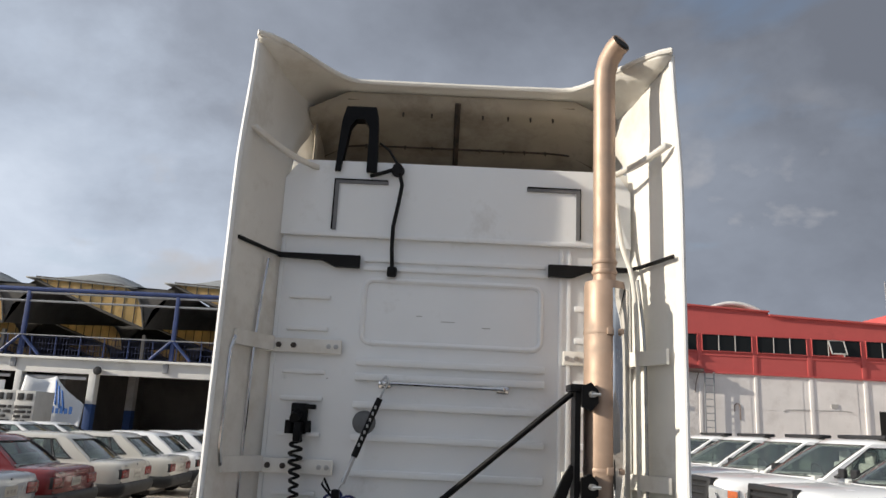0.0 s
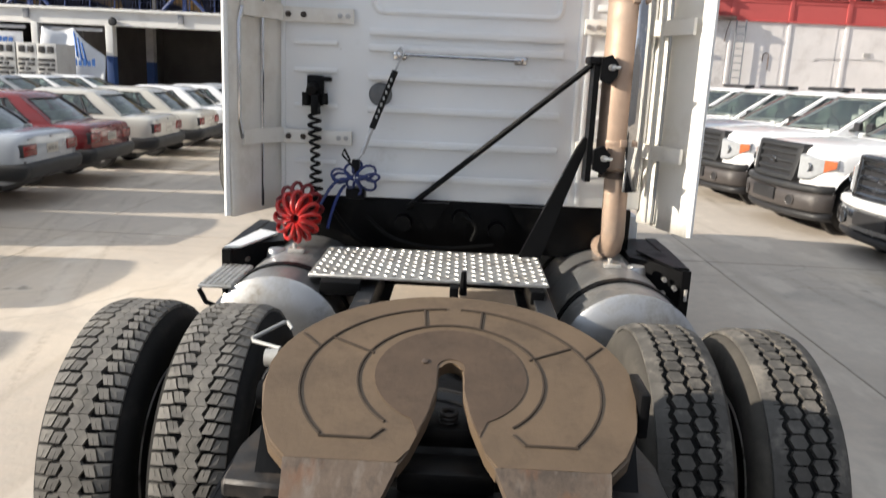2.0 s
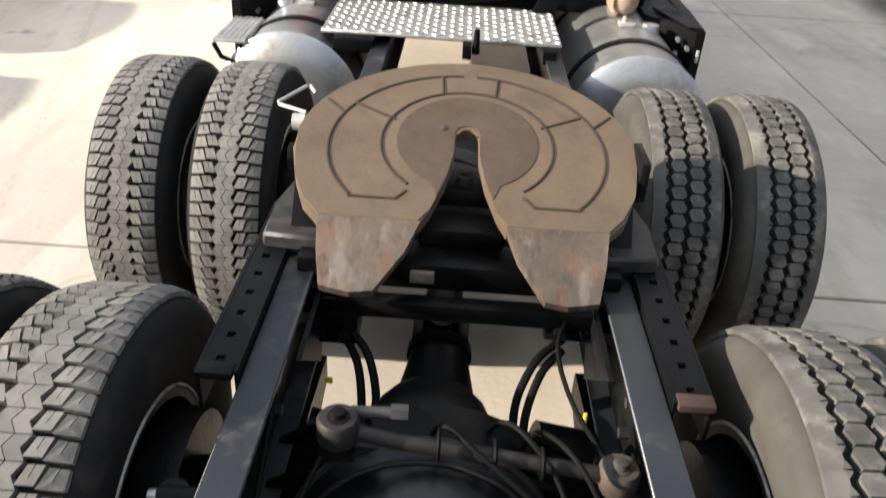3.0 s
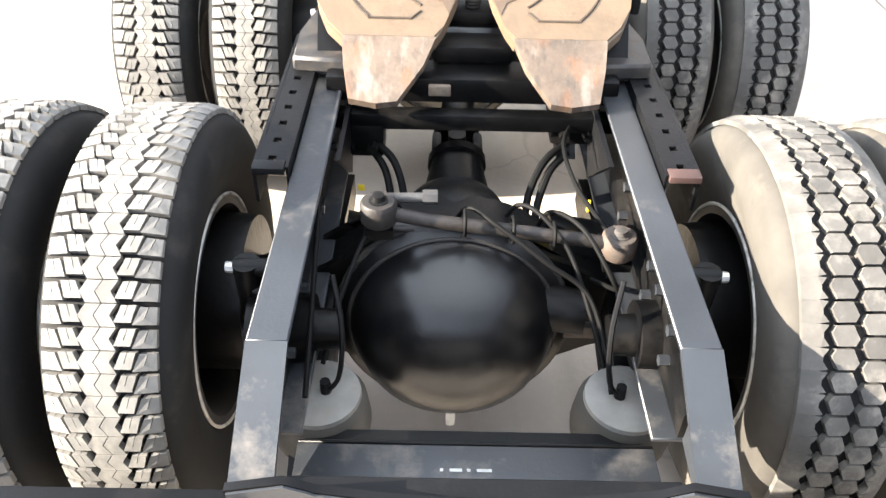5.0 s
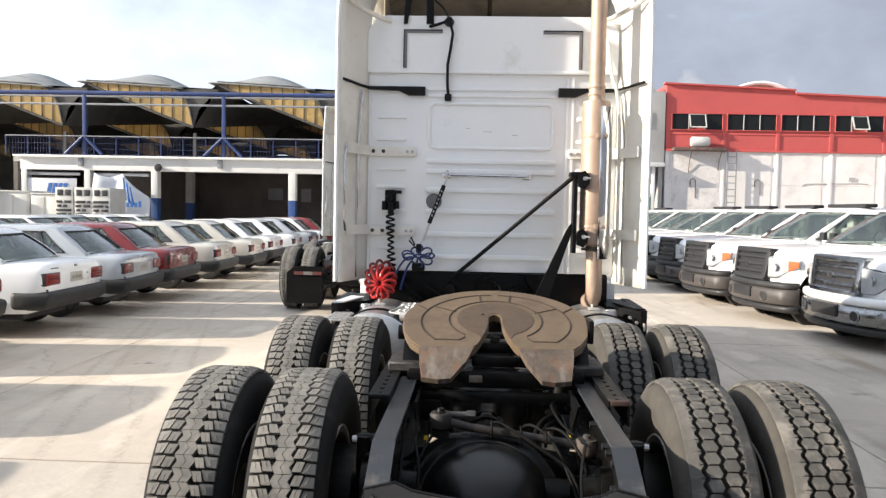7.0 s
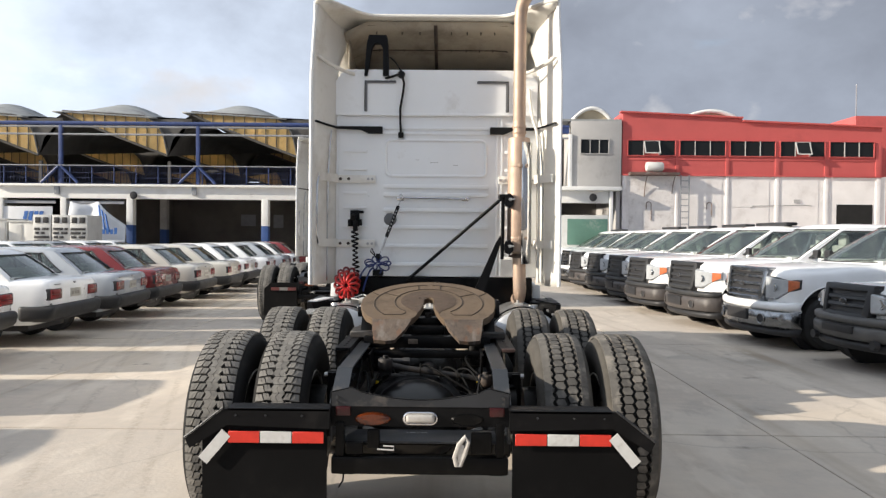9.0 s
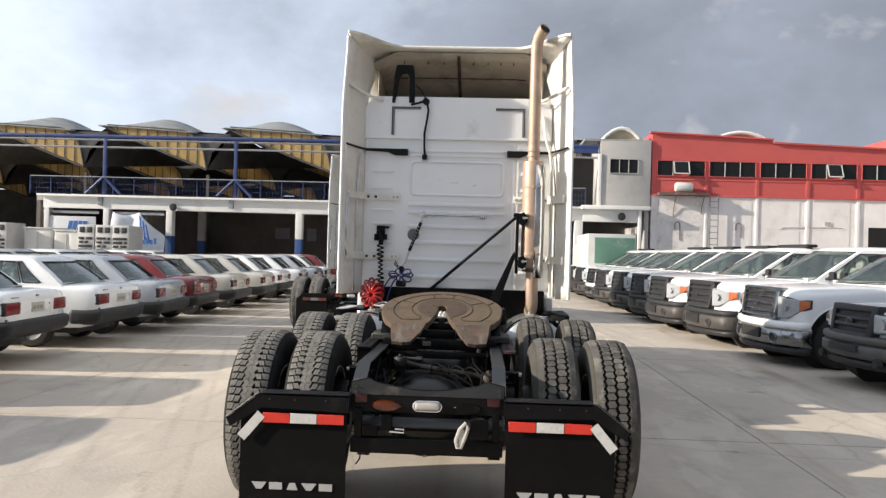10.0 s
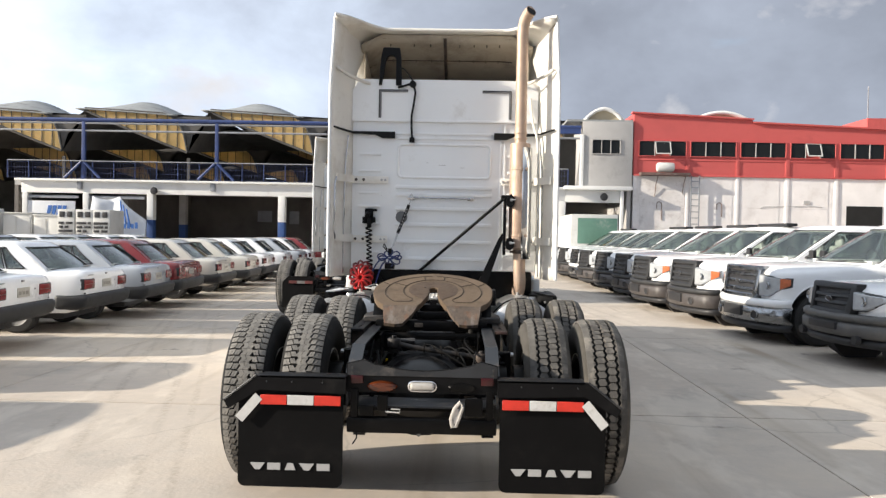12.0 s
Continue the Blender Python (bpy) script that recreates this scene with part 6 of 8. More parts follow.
def loft_body(stations, low, arches, lift):
    """A car's lower body, lofted along its length (y, half width, shoulder, crown), with the wheel openings cut out."""
    bm = bmesh.new()
    rings = []
    ends = stations[0][0], stations[-1][0]
    for y, w, zs, zt in stations:
        lo = low + lift * (1 - smoothstep(0.02, 0.30, min(y - ends[0], ends[1] - y)))
        half = [(w * 0.93, lo), (w * 0.98, lo + 0.07), (w * 0.994, lo + 0.30 * (zs - lo) + 0.05), (w, zs - 0.22), (w * 0.996, zs - 0.13), (w * 0.985, zs - 0.065), (w * 0.962, zs - 0.022), (w * 0.92, zs + 0.002),
                (w * 0.84, zs + (zt - zs) * 0.45), (w * 0.66, zs + (zt - zs) * 0.82), (w * 0.34, zt)]
        rings.append([(x, y, z) for x, z in half] + [(-x, y, z) for x, z in half[::-1]])
    loft(bm, rings)
    bmesh.ops.recalc_face_normals(bm, faces=bm.faces)
    me = bpy.data.meshes.new("blank")
    bm.to_mesh(me)
    bm.free()
    blank = new("blank", me)
    cutters = []
    for y, r, z in arches:
        cb = bmesh.new()
        cyl(cb, (-1.5, y, z), (1.5, y, z), r, r, 28)
        bmesh.ops.recalc_face_normals(cb, faces=cb.faces)
        cm = bpy.data.meshes.new("cutter")
        cb.to_mesh(cm)
        cb.free()
        c = new("cutter", cm)
        m = blank.modifiers.new("arch", "BOOLEAN")
        m.operation, m.object, m.solver = "DIFFERENCE", c, "EXACT"
        cutters.append(c)
    done = bmesh.new()
    done.from_mesh(bpy.data.meshes.new_from_object(blank.evaluated_get(bpy.context.evaluated_depsgraph_get())))
    for ob in (*cutters, blank):
        bpy.data.objects.remove(ob)
    return done


class House:
    """The glazed upper part of a car, between a lower and an upper outline whose ends are bowed."""

    def __init__(self, low, high, bows):
        self.low, self.high, self.bows = low, high, bows          # y0, y1, half width, z; how far the rear and front ends curve round

    def at(self, face, u, k):
        y0, y1, w, z = (a + (b - a) * k for a, b in zip(self.low, self.high))
        swell = math.sin(math.pi * min(1.0, max(0.0, k)))
        w += 0.022 * swell
        rear, front = self.bows
        if face == "rear":
            return Vector((u * w, y0 + rear * u * u - 0.03 * swell, z))
        if face == "front":
            return Vector((u * w, y1 - front * u * u + 0.035 * swell, z))
        return Vector(((-w if face == "left" else w), y0 + rear + (y1 - front - y0 - rear) * u, z))

    def outline(self, k, shrink=0.0, lift=0.0):
        c = Vector((0, (self.high[0] + self.high[1]) / 2, 0))
        steps = [-1 + 2 * i / 8 for i in range(9)]
        ring = [self.at("rear", u, k) for u in steps] + [self.at("right", u, k) for u in (0.25, 0.5, 0.75)]
        ring += [self.at("front", u, k) for u in steps[::-1]] + [self.at("left", u, k) for u in (0.75, 0.5, 0.25)]
        return [c + (p - c) * (1 - shrink) + Vector((0, 0, lift + (p.z - c.z) * shrink)) for p in ring]

    def shell(self, bm, crown):
        """The roof skin, from the rain gutter over rounded shoulders to the crown."""
        made = loft(bm, [self.outline(0.92), self.outline(0.97), self.outline(1.0, 0.02, 0.004), self.outline(1.0, 0.07, crown * 0.38), self.outline(1.0, 0.18, crown * 0.72),
                         self.outline(1.0, 0.42, crown * 0.93), self.outline(1.0, 0.75, crown)], False)
        bm.faces.new(made[-1])

    def patch(self, bm, face, us, ks, out, into):
        """A curved piece of one face, thick from out to into: lower ends us[0:2], upper ends us[2:4]."""
        nu, nk = (8 if face in ("rear", "front") else 3), 4
        mid = Vector((0, (self.low[0] + self.low[1]) / 2, (self.low[3] + self.high[3]) / 2))
        layers = []
        for depth in (out, into):
            rows = []
            for j in range(nk + 1):
                v = j / nk
                k = ks[0] + (ks[1] - ks[0]) * v
                a, b = us[0] + (us[3] - us[0]) * v, us[1] + (us[2] - us[1]) * v
                row = []
                for i in range(nu + 1):
                    u = a + (b - a) * i / nu
                    p = self.at(face, u, k)
                    n = (self.at(face, u + 0.02, k) - p).cross(self.at(face, u, k + 0.02) - p).normalized()
                    if n.dot(p - mid) < 0:
                        n.negate()
                    row.append(bm.verts.new(p + n * depth))
                rows.append(row)
            layers.append(rows)
        for rows in layers:
            for r0, r1 in zip(rows, rows[1:]):
                for i in range(nu):
                    bm.faces.new((r0[i], r0[i + 1], r1[i + 1], r1[i]))
        rims = [rows[0] + [r[-1] for r in rows[1:]] + rows[-1][-2::-1] + [r[0] for r in rows[-2:0:-1]] for rows in layers]
        for i in range(len(rims[0])):
            j = (i + 1) % len(rims[0])
            bm.faces.new((rims[0][i], rims[0][j], rims[1][j], rims[1][i]))

    def surround(self, bm, face, panes, ks, ends):
        """Pillars and rails round the panes of one face."""
        e0, e1 = ends
        self.patch(bm, face, (e0, e1, e1, e0), (-0.06, ks[0]), 0.0, -0.03)
        self.patch(bm, face, (e0, e1, e1, e0), (ks[1], 0.97), 0.0, -0.03)
        lows, tops = [e0], [e0]
        for us in panes:
            self.patch(bm, face, (lows[-1], us[0], us[3], tops[-1]), ks, 0.0, -0.03)
            lows.append(us[1])
            tops.append(us[2])
        self.patch(bm, face, (lows[-1], e1, e1, tops[-1]), ks, 0.0, -0.03)

    def fit_out(self, car, panes, ks_by_face, paint, crown, lining):
        """Roof, pillars, glass with its dark seal, and seats."""
        bm = bmesh.new()
        self.shell(bm, crown)
        roof = part("roof", bm, paint, car, smooth=60)
        for face, wins in panes.items():
            ks = ks_by_face[face]
            bm = bmesh.new()
            self.surround(bm, face, [w for _, w in wins], ks, (-1, 1) if face in ("rear", "front") else (0, 1))
            part({"rear": "rear_window_frame", "front": "windscreen_frame"}.get(face, "door_frame"), bm, paint, roof, smooth=40)
            for name, w in wins:
                bm = bmesh.new()
                self.patch(bm, face, w, ks, -0.008, -0.013)
                pane = part(name, bm, cabin_glass, car)
                pane.visible_shadow = False
                line = [self.at(face, w[0] + (w[1] - w[0]) * i / 8, ks[0]) for i in range(9)] + [self.at(face, w[1] + (w[2] - w[1]) * i / 4, ks[0] + (ks[1] - ks[0]) * i / 4) for i in range(1, 5)]
                line += [self.at(face, w[2] + (w[3] - w[2]) * i / 8, ks[1]) for i in range(1, 9)] + [self.at(face, w[3] + (w[0] - w[3]) * i / 4, ks[1] + (ks[0] - ks[1]) * i / 4) for i in range(1, 4)]
                bm = bmesh.new()
                tube(bm, line, 0.011, 5, True)
                part("seal", bm, trim_black, pane)
        y0, y1, w, z = self.low
        part("interior_trim", boxed(-w * 0.92, w * 0.92, y0 + 0.09, y1 - 0.28, z - 0.02, z + 0.045, bevel=0.01), lining, car)
        top = z + (self.high[3] - z) * 0.52
        mid = y0 + (y1 - y0) * 0.52
        for sx in (-1, 1):
            bm = bmesh.new()
            box(bm, *sorted((sx * 0.14, sx * 0.60)), mid - 0.10, mid + 0.02, z - 0.05, top - 0.05, 0.05)
            box(bm, *sorted((sx * 0.25, sx * 0.49)), mid - 0.12, mid - 0.03, top - 0.06, top + 0.14, 0.04)
            part("front_seat", bm, seat_grey, car)
        part("rear_seat", boxed(-w * 0.78, w * 0.78, y0 + 0.36, y0 + 0.50, z - 0.05, z + 0.16, bevel=0.05), seat_grey, car)
        bm = bmesh.new()
        tube(bm, [(-0.36 + 0.18 * math.cos(t), y1 - 0.62 + 0.05 * math.sin(t), z + 0.06 + 0.17 * math.sin(t)) for t in [2 * math.pi * j / 18 for j in range(18)]], 0.014, 6, True)
        part("steering_wheel", bm, trim_black, car)
        return roof


def road_wheel(parent, x, y, r, w, cover):
    bm = bmesh.new()
    lathe(bm, [(r * 0.62, -w / 2), (r * 0.90, -w / 2), (r, -w * 0.36), (r, w * 0.36), (r * 0.90, w / 2), (r * 0.62, w / 2)], (0, 0, 0), "x", 28, True)
    ty = part("wheel", bm, car_rubber, parent)
    ty.location = (x, y, r)
    s = 1 if x > 0 else -1
    bm = bmesh.new()
    lathe(bm, [(r * 0.63, -s * w * 0.3), (r * 0.63, s * w * 0.44), (r * 0.57, s * w * 0.40), (r * 0.30, s * w * 0.30), (r * 0.14, s * w * 0.42), (0.004, s * w * 0.42)], (0, 0, 0), "x", 24)
    part("rim", bm, cover, ty)
    return ty


def sedan(paint, label):
    car = thing("sedan", label, "car", group="parked sedans")
    half = 0.82
    stations = [(-2.16, 0.70, 0.80, 0.82), (-2.15, 0.745, 0.86, 0.882), (-2.135, 0.765, 0.893, 0.92), (-2.11, 0.78, 0.908, 0.938), (-2.04, 0.795, 0.917, 0.951), (-1.9, 0.806, 0.922, 0.958), (-1.4, 0.82, 0.925, 0.965), (-0.5, 0.826, 0.92, 0.95), (0.5, 0.826, 0.905, 0.94), (1.0, 0.82, 0.89, 0.935),
                (1.55, 0.805, 0.82, 0.875), (1.95, 0.77, 0.73, 0.785), (2.10, 0.72, 0.66, 0.71), (2.14, 0.64, 0.60, 0.63)]
    part("body", loft_body(stations, 0.30, ((1.27, 0.345, 0.30), (-1.16, 0.345, 0.30)), 0.24), paint, car, smooth=50)
    h = House((-1.68, 1.02, 0.765, 0.93), (-1.15, 0.18, 0.60, 1.325), (0.10, 0.20))
    sides = [("rear_quarter_window", (0.115, 0.235, 0.225, 0.175)), ("rear_door_window", (0.252, 0.515, 0.495, 0.243)), ("front_door_window", (0.535, 0.90, 0.925, 0.515))]
    h.fit_out(car, {"rear": [("rear_window", (-0.86, 0.86, 0.84, -0.84))], "front": [("windscreen", (-0.92, 0.92, 0.91, -0.91))], "left": sides, "right": sides},
              {"rear": (0.06, 0.88), "front": (0.06, 0.92), "left": (0.10, 0.88), "right": (0.10, 0.88)}, paint, 0.055, seat_grey)
    bm = boxed(-0.83, 0.83, -2.24, -1.72, 0.355, 0.595, bevel=0.075, seg=4)
    for v in bm.verts:
        v.co.y += 0.10 * (1 - smoothstep(0.34, 0.47, v.co.z)) * (v.co.y < -1.9)
        v.co.x *= 1 - 0.05 * smoothstep(1.95, 2.25, -v.co.y) - 0.03 * (1 - smoothstep(0.34, 0.44, v.co.z))
    part("rear_bumper", bm, bumper_grey, car)
    part("front_bumper", boxed(-0.79, 0.79, 1.88, 2.20, 0.30, 0.56, bevel=0.05, seg=3), bumper_grey, car)
    part("bumper_gap", boxed(-0.74, 0.74, -2.158, -2.12, 0.60, 0.622, bevel=0.004), trim_black, car)
    part("plate_recess", boxed(-0.40, 0.40, -2.163, -2.12, 0.655, 0.825, bevel=0.012), paint, car)
    for s in (-1, 1):
        lamp = part("tail_lamp", boxed(*sorted((s * 0.43, s * 0.772)), -2.172, -2.03, 0.672, 0.818, bevel=0.022, seg=3), red_lens, car)
        part("lamp_rim", boxed(*sorted((s * 0.42, s * 0.776)), -2.163, -2.03, 0.662, 0.828, bevel=0.018), trim_black, lamp)
        part("lamp_rib", boxed(*sorted((s * 0.445, s * 0.757)), -2.176, -2.16, 0.742, 0.748), red_dark, lamp)
        part("door_seam", boxed(*sorted((s * 0.815, s * 0.8275)), -0.275, -0.268, 0.42, 0.90), trim_black, car)
        part("door_seam", boxed(*sorted((s * 0.815, s * 0.8275)), 0.835, 0.842, 0.42, 0.88), trim_black, car)
        part("door_handle", boxed(*sorted((s * 0.82, s * 0.838)), -0.18, -0.02, 0.775, 0.805, bevel=0.006), trim_black, car)
        part("side_trim", boxed(*sorted((s * 0.822, s * 0.834)), -0.75, 0.88, 0.50, 0.56, bevel=0.004), bumper_grey, car)
        bm = bmesh.new()
        box(bm, *sorted((s * 0.78, s * 0.93)), 0.78, 0.88, 0.93, 1.03, 0.02)
        part("door_mirror", bm, trim_black, car)
        for y in (-1.16, 1.27):
            road_wheel(car, s * 0.715, y, 0.29, 0.18, wheel_cover)
    pl = part("number_plate", boxed(-0.16, 0.16, -2.172, -2.163, 0.675, 0.80, bevel=0.003), plate_white, car)
    bm = bmesh.new()
    for i in range(3):
        box(bm, -0.13 + i * 0.09, -0.07 + i * 0.09, -2.175, -2.172, 0.71, 0.755)
    part("plate_bar", bm, plate_ink, pl)
    part("badge", boxed(-0.03, 0.03, -2.165, -2.13, 0.872, 0.90, bevel=0.006), wheel_cover, car)
    part("model_mark", boxed(-0.62, -0.46, -2.162, -2.13, 0.872, 0.888, bevel=0.003), wheel_cover, car)
    bm = bmesh.new()
    cyl(bm, (0.30, -2.14, 0.765), (0.30, -2.169, 0.765), 0.016, 0.014, 10)
    part("boot_lock", bm, chrome, car)
    bm = bmesh.new()
    box(bm, -0.55, 0.55, -1.75, 1.85, 0.20, 0.36, 0.03)
    part("underside", bm, trim_black, car)
    return car


SEDAN_LABELS = {
    "white": (paint_white, "white four-door sedan parked tail-out on the concrete yard"),
    "silver": (paint_silver, "silver four-door sedan parked tail-out on the concrete yard"),
    "red": (paint_red, "dark red four-door sedan parked tail-out among white ones"),
    "cream": (paint_cream, "cream-white four-door sedan parked tail-out in the row"),
    "grey": (paint_grey, "grey four-door sedan parked behind the first row"),
}
first_of = {}


def park(kind, x, y, turn):
    m = pose(x, y, 0, 0, 0, turn)
    if kind not in first_of:
        first_of[kind] = sedan(*SEDAN_LABELS[kind])
        first_of[kind].matrix_basis = m
        return first_of[kind]
    return copy_thing(first_of[kind], m)


row_kinds = ("white", "silver", "white", "white", "silver", "red", "cream", "cream", "white", "white", "silver", "white", "red")
for i, kind in enumerate(row_kinds):
    park(kind, -7.62 + 0.06 * math.sin(i * 2.1), -2.75 + 2.2 * i + (0, 0, -0.1, 0, -0.28, -0.45, -0.4, -0.4, -0.4, -0.4, -0.4, -0.4, -0.4)[i], 93 + 1.0 * math.sin(i * 3.7))
back_kinds = ("white", "white", "white", "grey", "white", "grey", "white", "white")
for i, kind in enumerate(back_kinds):
    park(kind, -12.6, 6.2 + 2.25 * i, -90 + 1.5 * math.sin(i * 2.9))


# ---- parked pickups ----
def nose(x, hw, y1):
    """How far forward a pickup's rounded front reaches at a distance from its middle."""
    return y1 - 0.34 * (max(0.0, abs(x) / hw - 0.45) / 0.55) ** 2.2


def corner_lamp(side, a, b, lamp, hw, y1):
    """A stretch of the headlamp that wraps from the grille round the corner."""
    bm = bmesh.new()
    rings = []
    for i in range(9):
        u = a + (b - a) * i / 8
        x = lamp[0] + (hw * 0.985 - lamp[0]) * u
        y = nose(x, hw, y1) - 0.012
        lo, hi = lamp[2] + 0.27 * max(0.0, u - 0.40), lamp[3] - 0.05 * u
        edge = 0.02
        ring = [(x - 0.05, y - 0.10, lo), (x, y, lo), (x + 0.012, y + 0.02, lo + edge), (x + 0.01, y + 0.016, hi - edge), (x - 0.004, y - 0.012, hi), (x - 0.05, y - 0.10, hi)]
        rings.append([(side * p, q, r) for p, q, r in ring])
    loft(bm, rings)
    bmesh.ops.recalc_face_normals(bm, faces=bm.faces)
    return bm


def pickup(label, large, bright):
    car = thing("pickup_truck", label, "pickup", group="parked pickups")
    if large:
        hw, y0, y1, deck, hood, arch_r, wr, yr, yf = 1.0, -2.95, 2.95, 1.30, 1.20, 0.52, 0.405, -1.66, 2.14
        h = House((-1.60, 1.52, 0.90, 1.265), (-1.42, 0.50, 0.70, 1.87), (0.05, 0.40))
        gz, gh, lamp = 0.945, 0.215, (0.60, 0.92, 0.745, 1.075)
    else:
        hw, y0, y1, deck, hood, arch_r, wr, yr, yf = 0.88, -2.50, 2.50, 1.12, 1.05, 0.45, 0.36, -1.45, 1.76
        h = House((-1.25, 1.14, 0.80, 1.10), (-1.12, 0.34, 0.63, 1.63), (0.04, 0.30))
        gz, gh, lamp = 0.86, 0.17, (0.46, 0.82, 0.74, 0.98)
    cowl = h.low[1]
    rise = h.low[3] - hood
    stations = [(y0, hw * 0.96, deck - 0.03, deck), (y0 + 0.08, hw, deck - 0.01, deck + 0.01), (h.low[0] - 0.02, hw, deck - 0.01, deck + 0.01), (h.low[0] + 0.02, hw, h.low[3] - 0.045, h.low[3] - 0.01), (cowl - 0.5, hw, h.low[3] - 0.05, h.low[3] + 0.0),
                (cowl - 0.05, hw, hood + rise * 0.4, h.low[3] + 0.0), (cowl + 0.25, hw, hood + rise * 0.1, hood + rise * 0.8 + 0.015), (y1 - 0.75, hw * 0.998, hood - 0.035, hood + rise * 0.35 + 0.02), (y1 - 0.46, hw * 0.992, hood - 0.055, hood + 0.03), (y1 - 0.33, hw * 0.965, hood - 0.065, hood + 0.018),
                (y1 - 0.22, hw * 0.91, hood - 0.08, hood + 0.004), (y1 - 0.16, hw * 0.83, hood - 0.09, hood - 0.010), (y1 - 0.12, hw * 0.73, hood - 0.10, hood - 0.02), (y1 - 0.10, hw * 0.64, hood - 0.12, hood - 0.03), (y1 - 0.09, hw * 0.58, hood - 0.16, hood - 0.06)]
    part("body", loft_body(stations, 0.40, ((yf, arch_r, wr + 0.02), (yr, arch_r, wr + 0.02)), 0.25), paint_white, car, smooth=50)
    for f in (-1, 1):
        for yy in (yf, yr):
            bm = bmesh.new()
            ring = arc(yy, wr + 0.02, arch_r + 0.004, 18, 162, 18)
            tube(bm, [(f * (hw - 0.004), p, q) for p, q in ring], 0.012, 6)
            part("arch_lip", bm, paint_white, car)
        part("door_handle", boxed(*sorted((f * (hw - 0.01), f * (hw + 0.02))), -0.35, -0.15, hood - 0.22, hood - 0.17, bevel=0.008), trim_black, car)
        for yy in (-0.42, 0.98 if large else 0.72):
            part("door_seam", boxed(*sorted((f * (hw - 0.012), f * (hw + 0.0015))), yy - 0.005, yy + 0.005, 0.5, hood - 0.06), trim_black, car)
    sides = [("rear_door_window", (0.12, 0.43, 0.42, 0.10)), ("front_door_window", (0.47, 0.955, 0.975, 0.46))]
    h.fit_out(car, {"rear": [("rear_window", (-0.8, 0.8, 0.78, -0.78))], "front": [("windscreen", (-0.95, 0.95, 0.94, -0.94))], "left": sides, "right": sides},
              {"rear": (0.2, 0.86), "front": (0.03, 0.92), "left": (0.06, 0.86), "right": (0.06, 0.86)}, paint_white, 0.06, seat_grey)
    for sx in (-1, 1):
        bm = bmesh.new()
        tube(bm, [h.at("front", sx * u, 0.035 + 0.02 * i) + Vector((0, 0.012, 0)) for i, u in enumerate((0.10, 0.30, 0.52, 0.70))], 0.009, 6)
        part("wiper", bm, trim_black, car)
    g_mat = dull_chrome if bright else bumper_grey
    gw = 0.53 if large else 0.42

    def leaned(bm):
        """Bows a front piece round the nose, leans it back towards the hood and narrows its foot."""
        for v in bm.verts:
            k = (v.co.z - gz) / gh
            v.co.y -= 0.10 * (v.co.x / gw) ** 2 * gw + 0.035 * k
            v.co.x *= 1 + 0.045 * k
        return bm

    def long_box(x0, x1, *rest, bevel=0.0):
        """A bar across the nose, cut into short lengths so that it can bow."""
        bm = bmesh.new()
        ya, yb, z0, z1 = rest
        b = bevel
        ring = [(ya, z0), (yb - b, z0), (yb, z0 + b), (yb, z1 - b), (yb - b, z1), (ya, z1)]
        loft(bm, [[(x0 + (x1 - x0) * i / 8, y, z) for y, z in ring] for i in range(9)])
        return bm
    gr = part("grille", leaned(long_box(-gw, gw, y1 - 0.10, y1 + 0.0, gz - gh + 0.02, gz + gh - 0.02)), trim_black, car)
    zs = (gz - gh, gz + gh)
    for z in zs:
        part("grille_rail", leaned(long_box(-gw - 0.035, gw + 0.035, y1 - 0.08, y1 + 0.05, z - 0.04, z + 0.04, bevel=0.018)), g_mat, gr)
    for x in (-gw, gw):
        part("grille_post", leaned(boxed(x - 0.05, x + 0.05, y1 - 0.08, y1 + 0.05, zs[0], zs[1], bevel=0.018)), g_mat, gr)
    for k in range(3 if large else 2):
        z = gz + (0.115 * (k - 1) if large else 0.09 * (k - 0.5))
        part("grille_bar", leaned(long_box(-gw + 0.03, gw - 0.03, y1 - 0.06, y1 + 0.034, z - 0.026, z + 0.026, bevel=0.012)), g_mat, gr)
    bm = bmesh.new()
    lathe(bm, [(0.003, 0.012), (0.05, 0.010), (0.062, 0.0)], (0, 0, 0), "y", 20)
    for v in bm.verts:
        v.co = Vector((v.co.x * 1.15, v.co.y + y1 + 0.036, v.co.z * 0.55 + gz))
    badge = part("badge", bm, trim_black, gr, "small dark oval badge")
    bm = bmesh.new()
    tube(bm, [(0.070 * math.cos(k * math.pi / 10), y1 + 0.04, gz + 0.034 * math.sin(k * math.pi / 10)) for k in range(20)], 0.005, 6, True)
    part("badge_rim", bm, dull_chrome, badge)
    for s in (-1, 1):
        lens = part("headlamp", corner_lamp(s, 0.0, 0.74, lamp, hw, y1), headlamp_glass, car)
        part("lamp_surround", corner_lamp(s, 0.01, 0.995, (lamp[0] - 0.008, lamp[1], lamp[2] - 0.007, lamp[3] + 0.007), hw, y1 - 0.012), bumper_grey if bright or not large else headlamp_glass, lens)
        part("turn_lamp", corner_lamp(s, 0.745, 1.0, lamp, hw, y1), turn_orange if large else headlamp_glass, lens)
        mx = lamp[0] + 0.14
        bm = bmesh.new()
        lathe(bm, [(0.004, -0.004), (0.040, 0.002), (0.056, 0.009), (0.062, 0.004), (0.064, -0.004)], (0, 0, 0), "y", 20)
        for v in bm.verts:
            v.co = Vector((s * mx + v.co.x, v.co.y + nose(mx, hw, y1) + 0.012 - abs(v.co.x) * 0.05, v.co.z + (lamp[2] + lamp[3]) / 2))
        part("reflector", bm, dull_chrome, lens)
        bm = bmesh.new()
